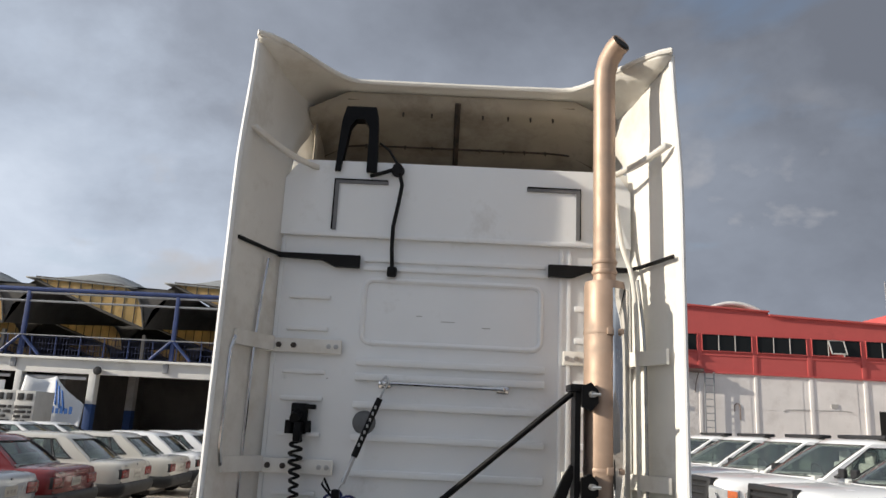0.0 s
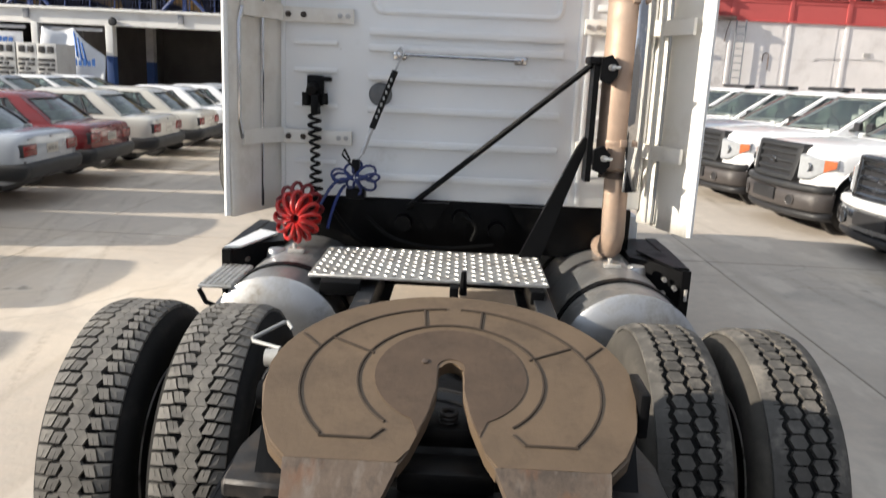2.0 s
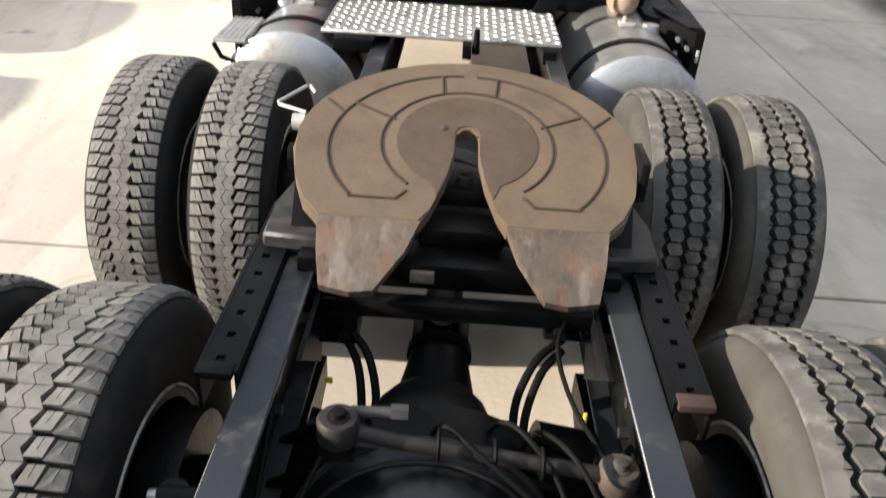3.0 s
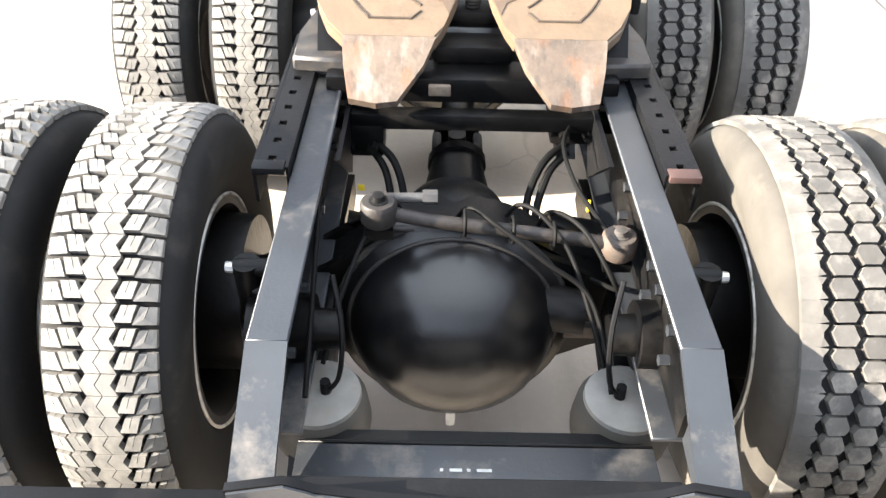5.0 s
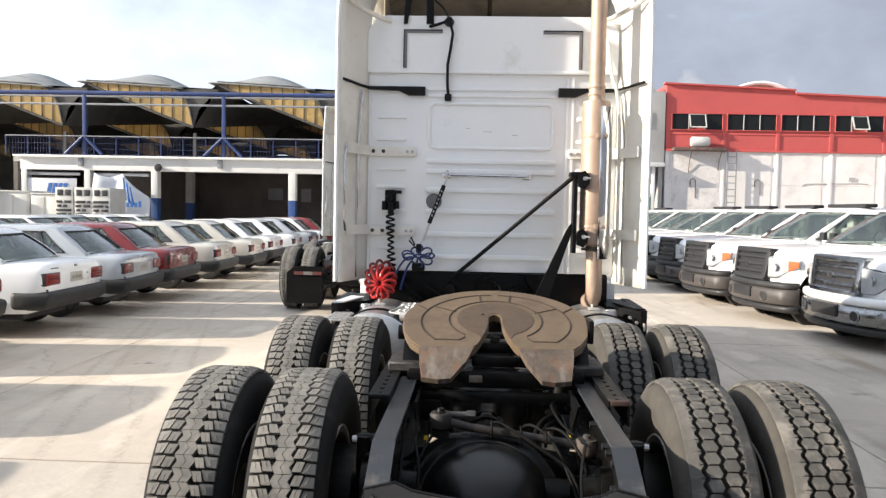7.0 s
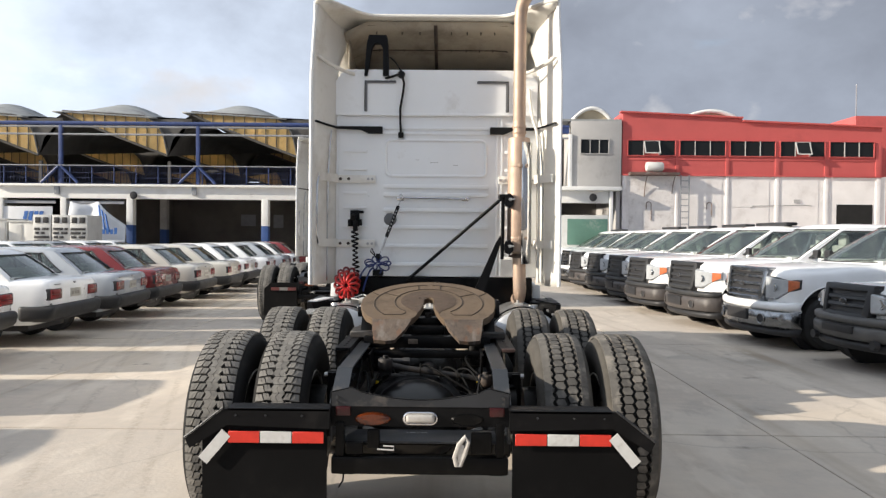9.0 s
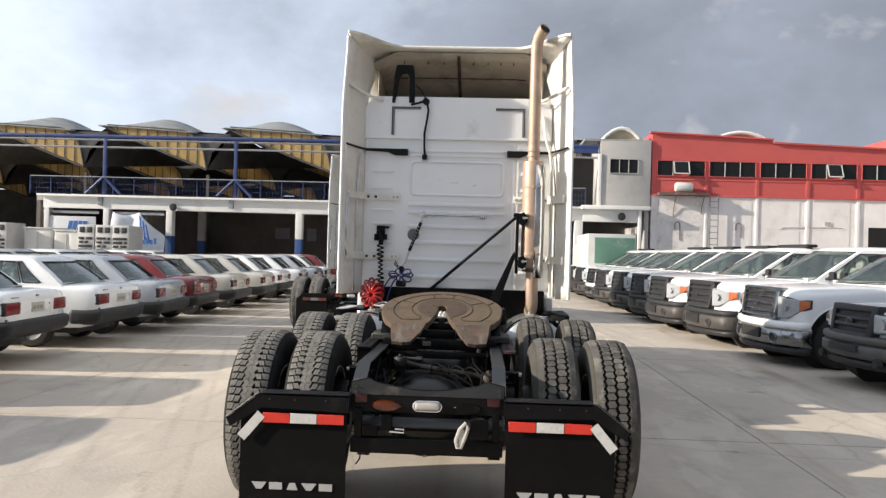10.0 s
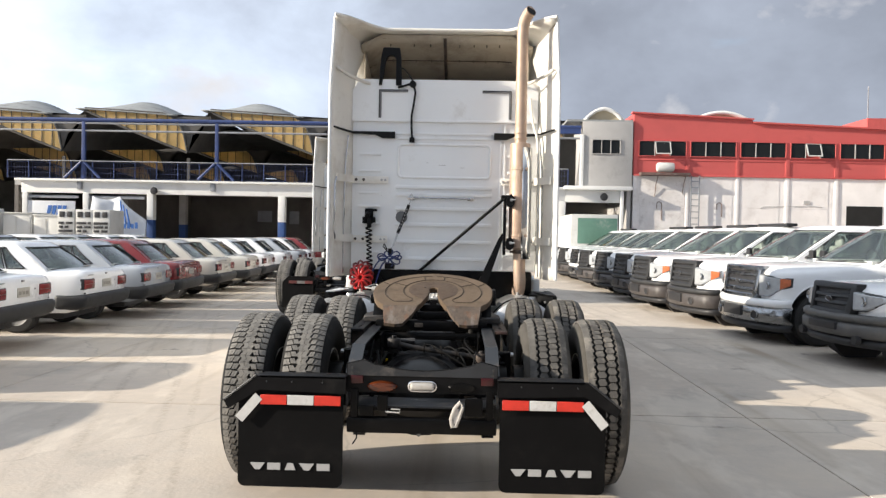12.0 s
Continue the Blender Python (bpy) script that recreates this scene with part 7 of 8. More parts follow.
        box(bm, *sorted((s * (h.low[2] + 0.08), s * (h.low[2] + 0.24))), 0.86 if large else 0.63, 0.94 if large else 0.71, h.low[3] + 0.03, h.low[3] + 0.18, 0.03)
        box(bm, *sorted((s * (h.low[2] - 0.04), s * (h.low[2] + 0.10))), 0.89 if large else 0.66, 0.95 if large else 0.72, h.low[3] + 0.02, h.low[3] + 0.06, 0.01)
        part("door_mirror", bm, trim_black, car)
        for y in (yr, yf):
            road_wheel(car, s * (hw - 0.125), y, wr, 0.255, wheel_cover)
            bm = bmesh.new()
            lathe(bm, [(0.02, -0.10), (arch_r - 0.015, -0.10), (arch_r - 0.01, 0.0), (0.02, 0.0)], (s * (hw - 0.31), y, wr + 0.02), "x", 24)
            part("wheel_housing", bm, trim_black, car)
    bz = (0.325, 0.575) if large else (0.40, 0.58)

    def swept(x, back):
        return -back * (abs(x) / hw) ** 2.4

    def wrap(z0, z1, out, r, side):
        """A bumper piece bowed round the front, with its ends carried back along the sides."""
        bm = bmesh.new()
        rings = []
        line = [(-hw - 0.01, y1 - side), (-hw - 0.012, y1 - 0.28)] + [(x * hw, y1 + out + swept(x * hw, 0.24)) for x in (-0.97, -0.88, -0.7, -0.4, 0.0, 0.4, 0.7, 0.88, 0.97)] + [(hw + 0.012, y1 - 0.28), (hw + 0.01, y1 - side)]
        for x, y in line:
            inn = 0.10
            cx, cy = x * 0.90, y - (inn if abs(x) < hw * 0.95 else 0.03)
            rings.append([(cx, cy, z0), (x * 0.985, y - r, z0), (x, y, z0 + r), (x, y, z1 - r), (x * 0.985, y - r, z1), (cx, cy, z1)])
        loft(bm, rings)
        return bm
    bp = part("front_bumper", wrap(bz[0], bz[1], 0.125, 0.035, 0.33), dull_chrome if bright else bumper_taupe if large else bumper_light, car, "chromed bumper" if bright else "dull grey-brown steel bumper", smooth=50)
    part("step_pad", wrap(bz[1] + 0.002, bz[1] + (0.12 if bright else 0.105 if large else 0.11), 0.115, 0.03, 0.33), paint_white if bright else bumper_grey if large else bumper_light, bp, smooth=50)
    part("lower_valance", wrap(bz[0] - 0.12, bz[0] - 0.002, 0.075, 0.04, 0.33), trim_black, bp, smooth=50)
    part("bumper_centre", boxed(-0.30, 0.30, y1 + 0.08, y1 + 0.134, bz[0] + 0.075, bz[1] - 0.01, bevel=0.012), trim_black, bp)
    for s in (-1, 1):
        bm = bmesh.new()
        if large:
            c, way = Vector((s * 0.60, y1 + 0.048, 0.445)), Vector((s * 0.26, 1, 0)).normalized()
            cyl(bm, c - way * 0.03, c + way * 0.012, 0.066, 0.066, 20)
        else:
            cyl(bm, (s * 0.60, y1 + 0.0, bz[0] - 0.02), (s * 0.60, y1 + 0.065, bz[0] - 0.02), 0.06, 0.055, 18)
        lamp_hole = part("fog_lamp", bm, trim_black, bp, "dark round fog lamp recess")
        if large:
            bm = bmesh.new()
            across = Vector((way.y, -way.x, 0))
            tube(bm, [c + way * 0.012 + across * 0.07 * math.cos(k * math.pi / 10) + Vector((0, 0, 0.07 * math.sin(k * math.pi / 10))) for k in range(20)], 0.009, 6, True)
            part("fog_ring", bm, dull_chrome if bright else bumper_taupe, lamp_hole)
    part("underside", boxed(-0.75, 0.75, y0 + 0.2, y1 - 0.4, 0.32, 0.55, bevel=0.03), trim_black, car)
    return car


plain_pickup = pickup("white full-size pickup with dull grey bumper and grille", True, False)
bright_pickup = pickup("white full-size pickup with chrome bumper and grille", True, True)
small_pickup = pickup("white compact pickup with dark square grille", False, False)


def nose_at(x, y, half, turn):
    """A pickup's place from where the middle of its front stands."""
    return pose(x + half * math.sin(radians(turn)), y - half * math.cos(radians(turn)), 0, 0, 0, turn)


small_pickup.matrix_basis = nose_at(5.10, 2.06, 2.5, 96)
bright_pickup.matrix_basis = nose_at(4.78, 4.50, 2.95, 96)
plain_pickup.matrix_basis = nose_at(4.52, 6.95, 2.95, 96)
pickups = [plain_pickup]
for k in range(2, 10):
    src = bright_pickup if k == 6 else plain_pickup
    pickups.append(copy_thing(src, nose_at(4.34 - 0.06 * (k - 2) + 0.05 * math.sin(k * 2.3), 4.72 + 2.36 * k, 2.95, 95.5 + 1.2 * math.sin(k * 1.7))))
for i, car in enumerate(pickups):
    if i in (1, 2, 3, 4, 7):
        m = car.matrix_basis
        rack = thing("roof_light_bar", "low black light bar on a pickup roof", "light bar", m @ pose(0, -0.25, 1.915), group="roof light bars")
        bm = bmesh.new()
        box(bm, -0.68, 0.68, -0.13, 0.13, 0.02, 0.09, 0.03)
        body = part("bar", bm, trim_black, rack)
        for x in (-0.5, 0.5):
            part("foot", boxed(x - 0.04, x + 0.04, -0.08, 0.08, 0.0, 0.03, bevel=0.006), trim_black, rack)

# a second tractor of the same make, parked ahead in the next lane
second = copy_thing(tractor, pose(-2.12, 10.05, 0, 0, 0, 0))
for ob in list(second.children_recursive):
    if ob.name.split(".")[0] in ("red_air_line", "rear_coil", "blue_air_line", "hose_tail", "hose_coupling", "mark"):
        bpy.data.objects.remove(ob)
for ob in list(second.children_recursive):
    plain = ob.name.split(".")[0]
    if plain == "hanger_edge" or plain == "white_reflector" and min(v.co.z for v in ob.data.vertices) < 0.6:
        bpy.data.objects.remove(ob)
for ob in list(second.children_recursive):
    if ob.name.split(".")[0] == "flap_hanger":
        bpy.data.objects.remove(ob)
tape_dull = {"red_reflector": mat("red_tape_dull", (0.10, 0.02, 0.018), 0.6, vary=0.2, scale=12), "white_reflector": mat("white_tape_dull", (0.16, 0.155, 0.15), 0.6, vary=0.2, scale=12)}
for ob in second.children_recursive:
    kind = ob.name.split(".")[0]
    if kind in tape_dull:
        ob.data = ob.data.copy()
        ob.data.materials[0] = tape_dull[kind]
tagged(second, "second white sleeper-cab tractor parked ahead of the first", "truck")


# ---- buildings at the far side of the yard ----
wall_white = mat("wall_white", (0.76, 0.76, 0.74), 0.8, vary=0.04, scale=0.8, dirt=(0.58, 0.56, 0.53), amount=0.15, dscale=0.7, bump=0.1, bscale=12)
wall_block = mat("wall_block", (0.80, 0.77, 0.755), 0.85, vary=0.08, scale=0.7, dirt=(0.62, 0.58, 0.56), amount=0.3, dscale=0.6, bump=0.15, bscale=10)
wall_stained = mat("wall_stained", (0.74, 0.71, 0.69), 0.85, vary=0.12, scale=1.6, dirt=(0.50, 0.46, 0.44), amount=0.38, dscale=2.2, bump=0.15, bscale=10)
shelf_dirty = mat("shelf_dirty", (0.12, 0.075, 0.065), 0.85, vary=0.3, scale=3, dirt=(0.30, 0.27, 0.25), amount=0.3, dscale=4)
wall_red = mat("wall_red", (0.53, 0.10, 0.095), 0.75, vary=0.10, scale=0.5, dirt=(0.40, 0.085, 0.08), amount=0.35, dscale=0.5, bump=0.1, bscale=12)
wall_grey = mat("wall_grey", (0.42, 0.41, 0.40), 0.8, vary=0.08, scale=0.7, dirt=(0.30, 0.29, 0.28), amount=0.3, dscale=0.6)
paint_blue = mat("paint_blue", (0.028, 0.075, 0.23), 0.55, vary=0.12, scale=1.5, dirt=(0.03, 0.06, 0.18), amount=0.25)
steel_blue = mat("steel_blue", (0.03, 0.055, 0.17), 0.5, vary=0.2, scale=2)
mesh_blue = mat("mesh_blue", (0.045, 0.058, 0.13), 0.8, vary=0.3, scale=3)
steel_grey = mat("steel_grey", (0.30, 0.31, 0.33), 0.5, 0.3, vary=0.15, scale=2)
roof_grey = mat("roof_grey", (0.30, 0.31, 0.31), 0.75, vary=0.15, scale=1, dirt=(0.14, 0.14, 0.14), amount=0.3)
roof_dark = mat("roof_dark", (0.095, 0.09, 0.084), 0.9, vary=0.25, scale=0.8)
def let_light_through(m, share):
    """Turns part of a plain surface into a translucent sheet of the same colour."""
    t = m.node_tree
    b = t.nodes["Principled BSDF"]
    glow_through = t.nodes.new("ShaderNodeBsdfTranslucent")
    t.links.new(b.inputs["Base Color"].links[0].from_socket, glow_through.inputs["Color"])
    both = t.nodes.new("ShaderNodeMixShader")
    both.inputs["Fac"].default_value = share
    t.links.new(b.outputs[0], both.inputs[1])
    t.links.new(glow_through.outputs[0], both.inputs[2])
    t.links.new(both.outputs[0], t.nodes["Material Output"].inputs["Surface"])
    return m


glaze_amber = mat("glaze_amber", (0.84, 0.63, 0.29), 0.45, vary=0.12, scale=1.2, dirt=(0.46, 0.33, 0.15), amount=0.3, dscale=1.0, piece=0.12)
let_light_through(glaze_amber, 0.55)
# inside walls carry the rooms' shade as a dark base colour
shaded_room = mat("shaded_room", (0.15, 0.138, 0.128), 0.9, vary=0.3, scale=0.5)
tarp_white = mat("tarp_white", (0.68, 0.70, 0.73), 0.6, vary=0.06, scale=2)
tarp_blue = mat("tarp_blue", (0.03, 0.13, 0.42), 0.6, vary=0.1, scale=3)
cabinet_white = mat("cabinet_white", (0.56, 0.56, 0.54), 0.5, vary=0.06, scale=2, dirt=(0.45, 0.44, 0.41), amount=0.3)
green_paint = mat("green_paint", (0.10, 0.20, 0.155), 0.5, vary=0.1, scale=2, dirt=(0.4, 0.4, 0.38), amount=0.35)
Y = 30.0

hall = thing("workshop_hall", "white two-storey workshop with blue steel terrace and sawtooth roof", "building", kind="structure")
# fascia, coping, pillars
part("fascia", boxed(-22.05, 5.3, Y, Y + 0.35, 3.36, 3.98, bevel=0.01), wall_white, hall)
part("coping", boxed(-22.3, 5.4, Y - 0.22, Y + 0.6, 3.95, 4.06, bevel=0.02), wall_white, hall)
part("terrace_floor", boxed(-22.6, 5.3, Y + 0.35, Y + 14, 3.75, 3.97), wall_grey, hall)
for x, w in ((-21.85, 0.13), (-18.75, 0.145), (-15.48, 0.16), (-8.85, 0.17), (-1.9, 0.17), (5.1, 0.2)):
    pil = part("pillar", boxed(x - w, x + w, Y - 0.03, Y + 0.38, 2.08, 3.38, bevel=0.01), wall_white, hall)
    part("pillar_base", boxed(x - w, x + w, Y - 0.035, Y + 0.38, 0.0, 2.08, bevel=0.01), paint_blue if x < 4 else wall_white, pil)
for x in (-15.25, -4.5):
    pil = part("inner_pillar", boxed(x - 0.18, x + 0.18, Y + 3.8, Y + 4.2, 1.9, 3.75), wall_grey, hall)
    part("pillar_base", boxed(x - 0.18, x + 0.18, Y + 3.79, Y + 4.2, 0.0, 1.9), paint_blue, pil)
part("back_wall", boxed(-22.6, 5.3, Y + 9.6, Y + 9.9, 0.0, 3.75), shaded_room, hall)
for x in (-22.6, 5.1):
    part("end_wall", boxed(x, x + 0.2, Y + 0.35, Y + 9.6, 0.0, 3.75), shaded_room, hall)
part("inner_wall", boxed(-17.0, -16.8, Y + 0.35, Y + 9.6, 0.0, 3.75), shaded_room, hall)
for x0, x1, z0, z1 in ((-12.6, -11.7, 2.2, 2.9), (-10.6, -10.0, 2.1, 2.9), (-8.2, -7.8, 2.6, 3.1)):
    part("inner_window", boxed(x0, x1, Y + 9.55, Y + 9.6, z0, z1, bevel=0.01), steel_grey, hall)
for x0, x1 in ((-22.1, -19.2), (-18.85, -15.82)):
    part("door_head", boxed(x0, x1, Y + 0.1, Y + 0.2, 3.10, 3.24), steel_grey, hall)

# lamps and boxes on the fascia
for x, z in ((-15.2, 3.52), (7.15, 3.62)):
    lamp = thing("flood_lamp", "small dark flood lamp on the fascia", "lamp", group="flood lamps", kind="structure")
    bm = bmesh.new()
    lathe(bm, [(0.03, -0.34), (0.16, -0.32), (0.19, -0.25), (0.14, -0.12), (0.05, 0.0)], (x, Y, z), "y", 18)
    part("lamp_head", bm, trim_black, lamp)
for x in (-19.05, -12.3):
    part("post_foot", boxed(x - 0.12, x + 0.12, Y - 0.10, Y, 3.55, 3.97, bevel=0.01), steel_grey, hall)

# terrace steelwork
PITCH = 6.85
posts = [-32.67, -25.82, -18.97, -12.2, -5.3, 1.5]
for x in posts:
    bm = bmesh.new()
    box(bm, x - 0.085, x + 0.085, Y + 0.1, Y + 0.27, 4.08, 7.05, 0.01)
    p = part("steel_post", bm, steel_blue, hall, "blue steel terrace post")
    for s in (-1, 1):
        bm = bmesh.new()
        tube(bm, [(x + s * 0.06, Y + 0.06, 4.95), (x + s * 0.9, Y + 0.04, 4.13)], 0.07, 8)
        part("brace", bm, steel_blue, p)
for z, r, m in ((7.06, 0.10, steel_blue), (6.90, 0.05, steel_grey), (6.52, 0.05, steel_grey)):
    bm = bmesh.new()
    tube(bm, [(-36, Y + 0.16, z), (6.0, Y + 0.16, z)], r, 8)
    part("beam", bm, m, hall)
for z in (4.98,):
    bm = bmesh.new()
    tube(bm, [(-22.8, Y + 0.05, z), (5.4, Y + 0.05, z)], 0.028, 8)
    part("handrail", bm, steel_grey, hall)
n = 26
for i in range(n + 1):
    x = -22.8 + 28.2 * i / n
    part("baluster", boxed(x - 0.015, x + 0.015, Y + 0.03, Y + 0.07, 4.09, 4.98), steel_blue, hall)
    if i < n:
        bm = bmesh.new()
        w = 28.2 / n - 0.06
        for k in range(8):
            box(bm, x + 0.03 + w * k / 7 - 0.006, x + 0.03 + w * k / 7 + 0.006, Y + 0.09, Y + 0.10, 4.12, 4.90)
        for z in (4.12, 4.38, 4.64, 4.90):
            box(bm, x + 0.03, x + 0.03 + w, Y + 0.085, Y + 0.088, z - 0.008, z + 0.008)
        part("mesh_panel", bm, mesh_blue, hall, smooth=0)


def crescent(x0, y, top, drop, width, panes, parent, scale=1.0):
    """One bay of the sawtooth roof: sheet on top, amber glazing in panes, dark shell below."""
    def z_top(u):
        return top - 0.20 * min(u, 0.72) / 0.72 - (drop - 0.20) * (1 - math.sqrt(max(0.0, 1 - (max(0.0, u - 0.72) / 0.28) ** 2)))

    def z_low(u):
        return top - 0.08 - (drop - 0.08) * u ** 0.92
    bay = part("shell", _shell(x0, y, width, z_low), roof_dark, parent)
    for i in range(panes):
        u0, u1 = i / panes + 0.004, (i + 1) / panes - 0.004
        ps = [(x0 + width * u0, z_low(u0)), (x0 + width * u1, z_low(u1)), (x0 + width * u1, z_top(u1)), (x0 + width * u0, z_top(u0))]
        if ps[2][1] - ps[1][1] < 0.01:
            ps[2] = (ps[2][0], ps[1][1] + 0.01)
        bm = bmesh.new()
        prism(bm, ps, y, y + 0.03, "y")
        part("glazing_pane", bm, glaze_amber, bay)
        if i:
            bm = bmesh.new()
            box(bm, x0 + width * u0 - 0.035, x0 + width * u0 + 0.0, y - 0.03, y + 0.02, z_low(u0), z_top(u0))
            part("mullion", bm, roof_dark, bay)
    curve = [(x0 + width * u, z_top(u)) for u in (0.66, 0.72, 0.78, 0.84, 0.9, 0.95, 0.98, 1.0)]
    bm = bmesh.new()
    prism(bm, curve + [(x0 + width + 0.25, z_low(1.0) + 0.9), (x0 + PITCH, 7.45), (x0 + PITCH, 7.75), (x0 + width * 0.66, 7.70)], y + 0.05, y + 0.10, "y")
    bmesh.ops.triangulate(bm, faces=[f for f in bm.faces if len(f.verts) > 4])
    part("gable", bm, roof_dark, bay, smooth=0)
    bm = bmesh.new()
    tube(bm, [(x0 + width * u, y - 0.03, z_low(u)) for u in [k / 14 for k in range(15)]], 0.07, 6)
    tube(bm, [(x0 + width * u, y - 0.03, z_top(u) + 0.03) for u in [k / 24 for k in range(25)]], 0.05, 6)
    part("edge_rib", bm, roof_dark, bay)


def _shell(x0, y, width, z_low):
    """The dark sheet that runs from a bay's lower front edge back to the next row's top."""
    line = [(x0 + width * k / 16, z_low(k / 16), 7.70 - 0.25 * k / 16) for k in range(17)]
    line += [(x0 + width + (PITCH - width) * w, z_low(1.0) + (z_low(0.0) - z_low(1.0)) * w ** 0.35, 7.5) for w in (0.02, 0.1, 0.25, 0.5, 0.75, 1.0)]
    bm = bmesh.new()
    sheet(bm, [[(x, y + 0.05 + 14.3 * v, z * (1 - v) + zb * v) for x, z, zb in line] for v in (0, 0.25, 0.5, 0.75, 1)])
    return bm


for k in range(-3, 5):
    x0 = -27.22 + PITCH * k
    for row in range(3):
        crescent(x0 + 0.05, Y + 3.0 + 14.4 * row, 7.84 if row else 8.08, 2.08 if row else 2.30, 5.6, 10, hall)
    # grey curved sheet above, with its raised lip
    bm = bmesh.new()
    line = [(x0 - 0.42 + 5.5 * i / 20, i / 20) for i in range(21)]
    sheet(bm, [[(x, Y + 2.85 + 4.3 * v, 8.10 - 0.30 * u + 0.02 * v + 1.15 * v * math.sin(math.pi * u ** 0.72)) for x, u in line] for v in (0.0, 0.25, 0.5, 0.75, 1.0)])
    thick(part("roof_sheet", bm, roof_grey, hall), 0.07)
    part("roof_post", boxed(x0 + 5.6, x0 + 5.75, Y + 3.1, Y + 3.25, 3.97, 5.5), roof_dark, hall)
# flat covers added over the bays to stop sky and sun leaking in
for xa, xb in ((-80, -29), (-15.5, 6)):
    part("roof_deck", boxed(xa, xb, Y + 7.2, Y + 46.0, 7.5, 7.6), roof_dark, hall)
# dark backing stands in for the hall's shaded depth and blocks the sky
part("rear_wall", boxed(-80, 6, Y + 46.0, Y + 46.3, 0.0, 7.4), roof_dark, hall)

# unseen plain wall added behind the camera to cut low sky light
added_wall = thing("wall_south", "plain grey rendered wall, unseen, added to cut low sky light", "wall", kind="structure")
part("wall_face", boxed(-40, 36, -18.4, -18.0, 0.0, 3.0, bevel=0.02), wall_grey, added_wall)
part("wall_coping", boxed(-40.1, 36.1, -18.5, -17.9, 3.0, 3.12, bevel=0.02), wall_white, added_wall)

# ---- grey annexe and red warehouse ----
annexe = thing("grey_annexe", "grey rendered annexe with white beam over a dark garage", "building", kind="structure")
part("upper_wall", boxed(6.08, 8.55, Y, Y + 6, 4.05, 7.35, bevel=0.01), wall_grey, annexe)
# black sheet that paints in the deep shade of the recess
part("side_recess", boxed(4.6, 6.05, Y + 2.2, Y + 2.4, 4.1, 6.75), soot_shade_black, annexe)
part("corner_post", boxed(5.98, 6.14, Y - 0.06, Y + 0.1, 4.1, 6.7, bevel=0.01), wall_white, annexe)
part("beam", boxed(5.2, 8.5, Y - 0.45, Y + 0.3, 3.95, 4.14, bevel=0.02), wall_white, annexe)
part("lintel", boxed(5.3, 8.0, Y - 0.05, Y + 0.3, 3.35, 3.95, bevel=0.01), wall_white, annexe)
part("garage_back", boxed(5.3, 8.6, Y + 5.0, Y + 5.2, 0.0, 4.0), shaded_room, annexe)
part("garage_side", boxed(8.3, 8.5, Y, Y + 5.0, 0.0, 3.95), wall_grey, annexe)
part("down_pipe", boxed(7.95, 8.12, Y - 0.25, Y - 0.08, 0.0, 3.95, bevel=0.03), wall_white, annexe)
part("roof", boxed(5.3, 8.55, Y + 0.05, Y + 6, 7.35, 7.45), roof_grey, annexe)
part("blue_beam", boxed(4.8, 6.0, Y + 0.1, Y + 0.4, 6.75, 7.05), steel_blue, annexe)


def strip_window(x0, x1, z0, z1, y, panes, tilted, parent):
    w = new("window")
    w.parent = parent
    bm = bmesh.new()
    t = 0.03
    for a, b, c, d in ((x0, x1, z0 - t, z0), (x0, x1, z1, z1 + t), (x0 - t, x0, z0 - t, z1 + t), (x1, x1 + t, z0 - t, z1 + t)):
        box(bm, a, b, y - 0.05, y + 0.04, c, d)
    part("window_frame", bm, wall_red if parent.name.startswith("red") else wall_grey, w)
    for i in range(panes):
        a, b = x0 + (x1 - x0) * i / panes, x0 + (x1 - x0) * (i + 1) / panes
        if i:
            part("mullion", boxed(a - 0.018, a + 0.018, y - 0.04, y + 0.03, z0, z1), wall_grey, w)
        bm = bmesh.new()
        box(bm, a + 0.02, b - 0.02, y - 0.005, y + 0.005, z0 + 0.005, z1 - 0.005)
        if i == tilted:
            turn = Matrix.Translation((0, y, z1)) @ Matrix.Rotation(radians(-24), 4, "X") @ Matrix.Translation((0, -y, -z1))
            bmesh.ops.transform(bm, matrix=turn, verts=bm.verts)
            fr = bmesh.new()
            for p, q, r, s in ((a, b, z0, z0 + 0.05), (a, b, z1 - 0.05, z1), (a, a + 0.05, z0, z1), (b - 0.05, b, z0, z1)):
                box(fr, p, q, y - 0.02, y + 0.012, r, s)
            bmesh.ops.transform(fr, matrix=turn, verts=fr.verts)
            part("sash", fr, cabinet_white, w)
        part("pane", bm, tinted_glass, w, smooth=0)


def barrel_end(x0, x1, base, rise, y, parent):
    bm = bmesh.new()
    pts = [(x0 + (x1 - x0) * k / 16, base + rise * math.sin(math.pi * k / 16) ** 0.8) for k in range(17)]
    prism(bm, pts, y + 0.08, y + 0.2, "y")
    end = part("vault_end", bm, mat("vault_end_tan", (0.42, 0.36, 0.26), 0.8, vary=0.1, scale=2), parent)
    bm = bmesh.new()
    sheet(bm, [[(x, yy, z + 0.08) for x, z in pts] for yy in (y - 0.1, y + 6)])
    thick(part("vault_roof", bm, wall_white, end), 0.16)


strip_window(6.56, 7.92, 5.78, 6.45, Y, 3, -1, annexe)
barrel_end(6.15, 8.15, 7.40, 0.62, Y + 0.3, annexe)

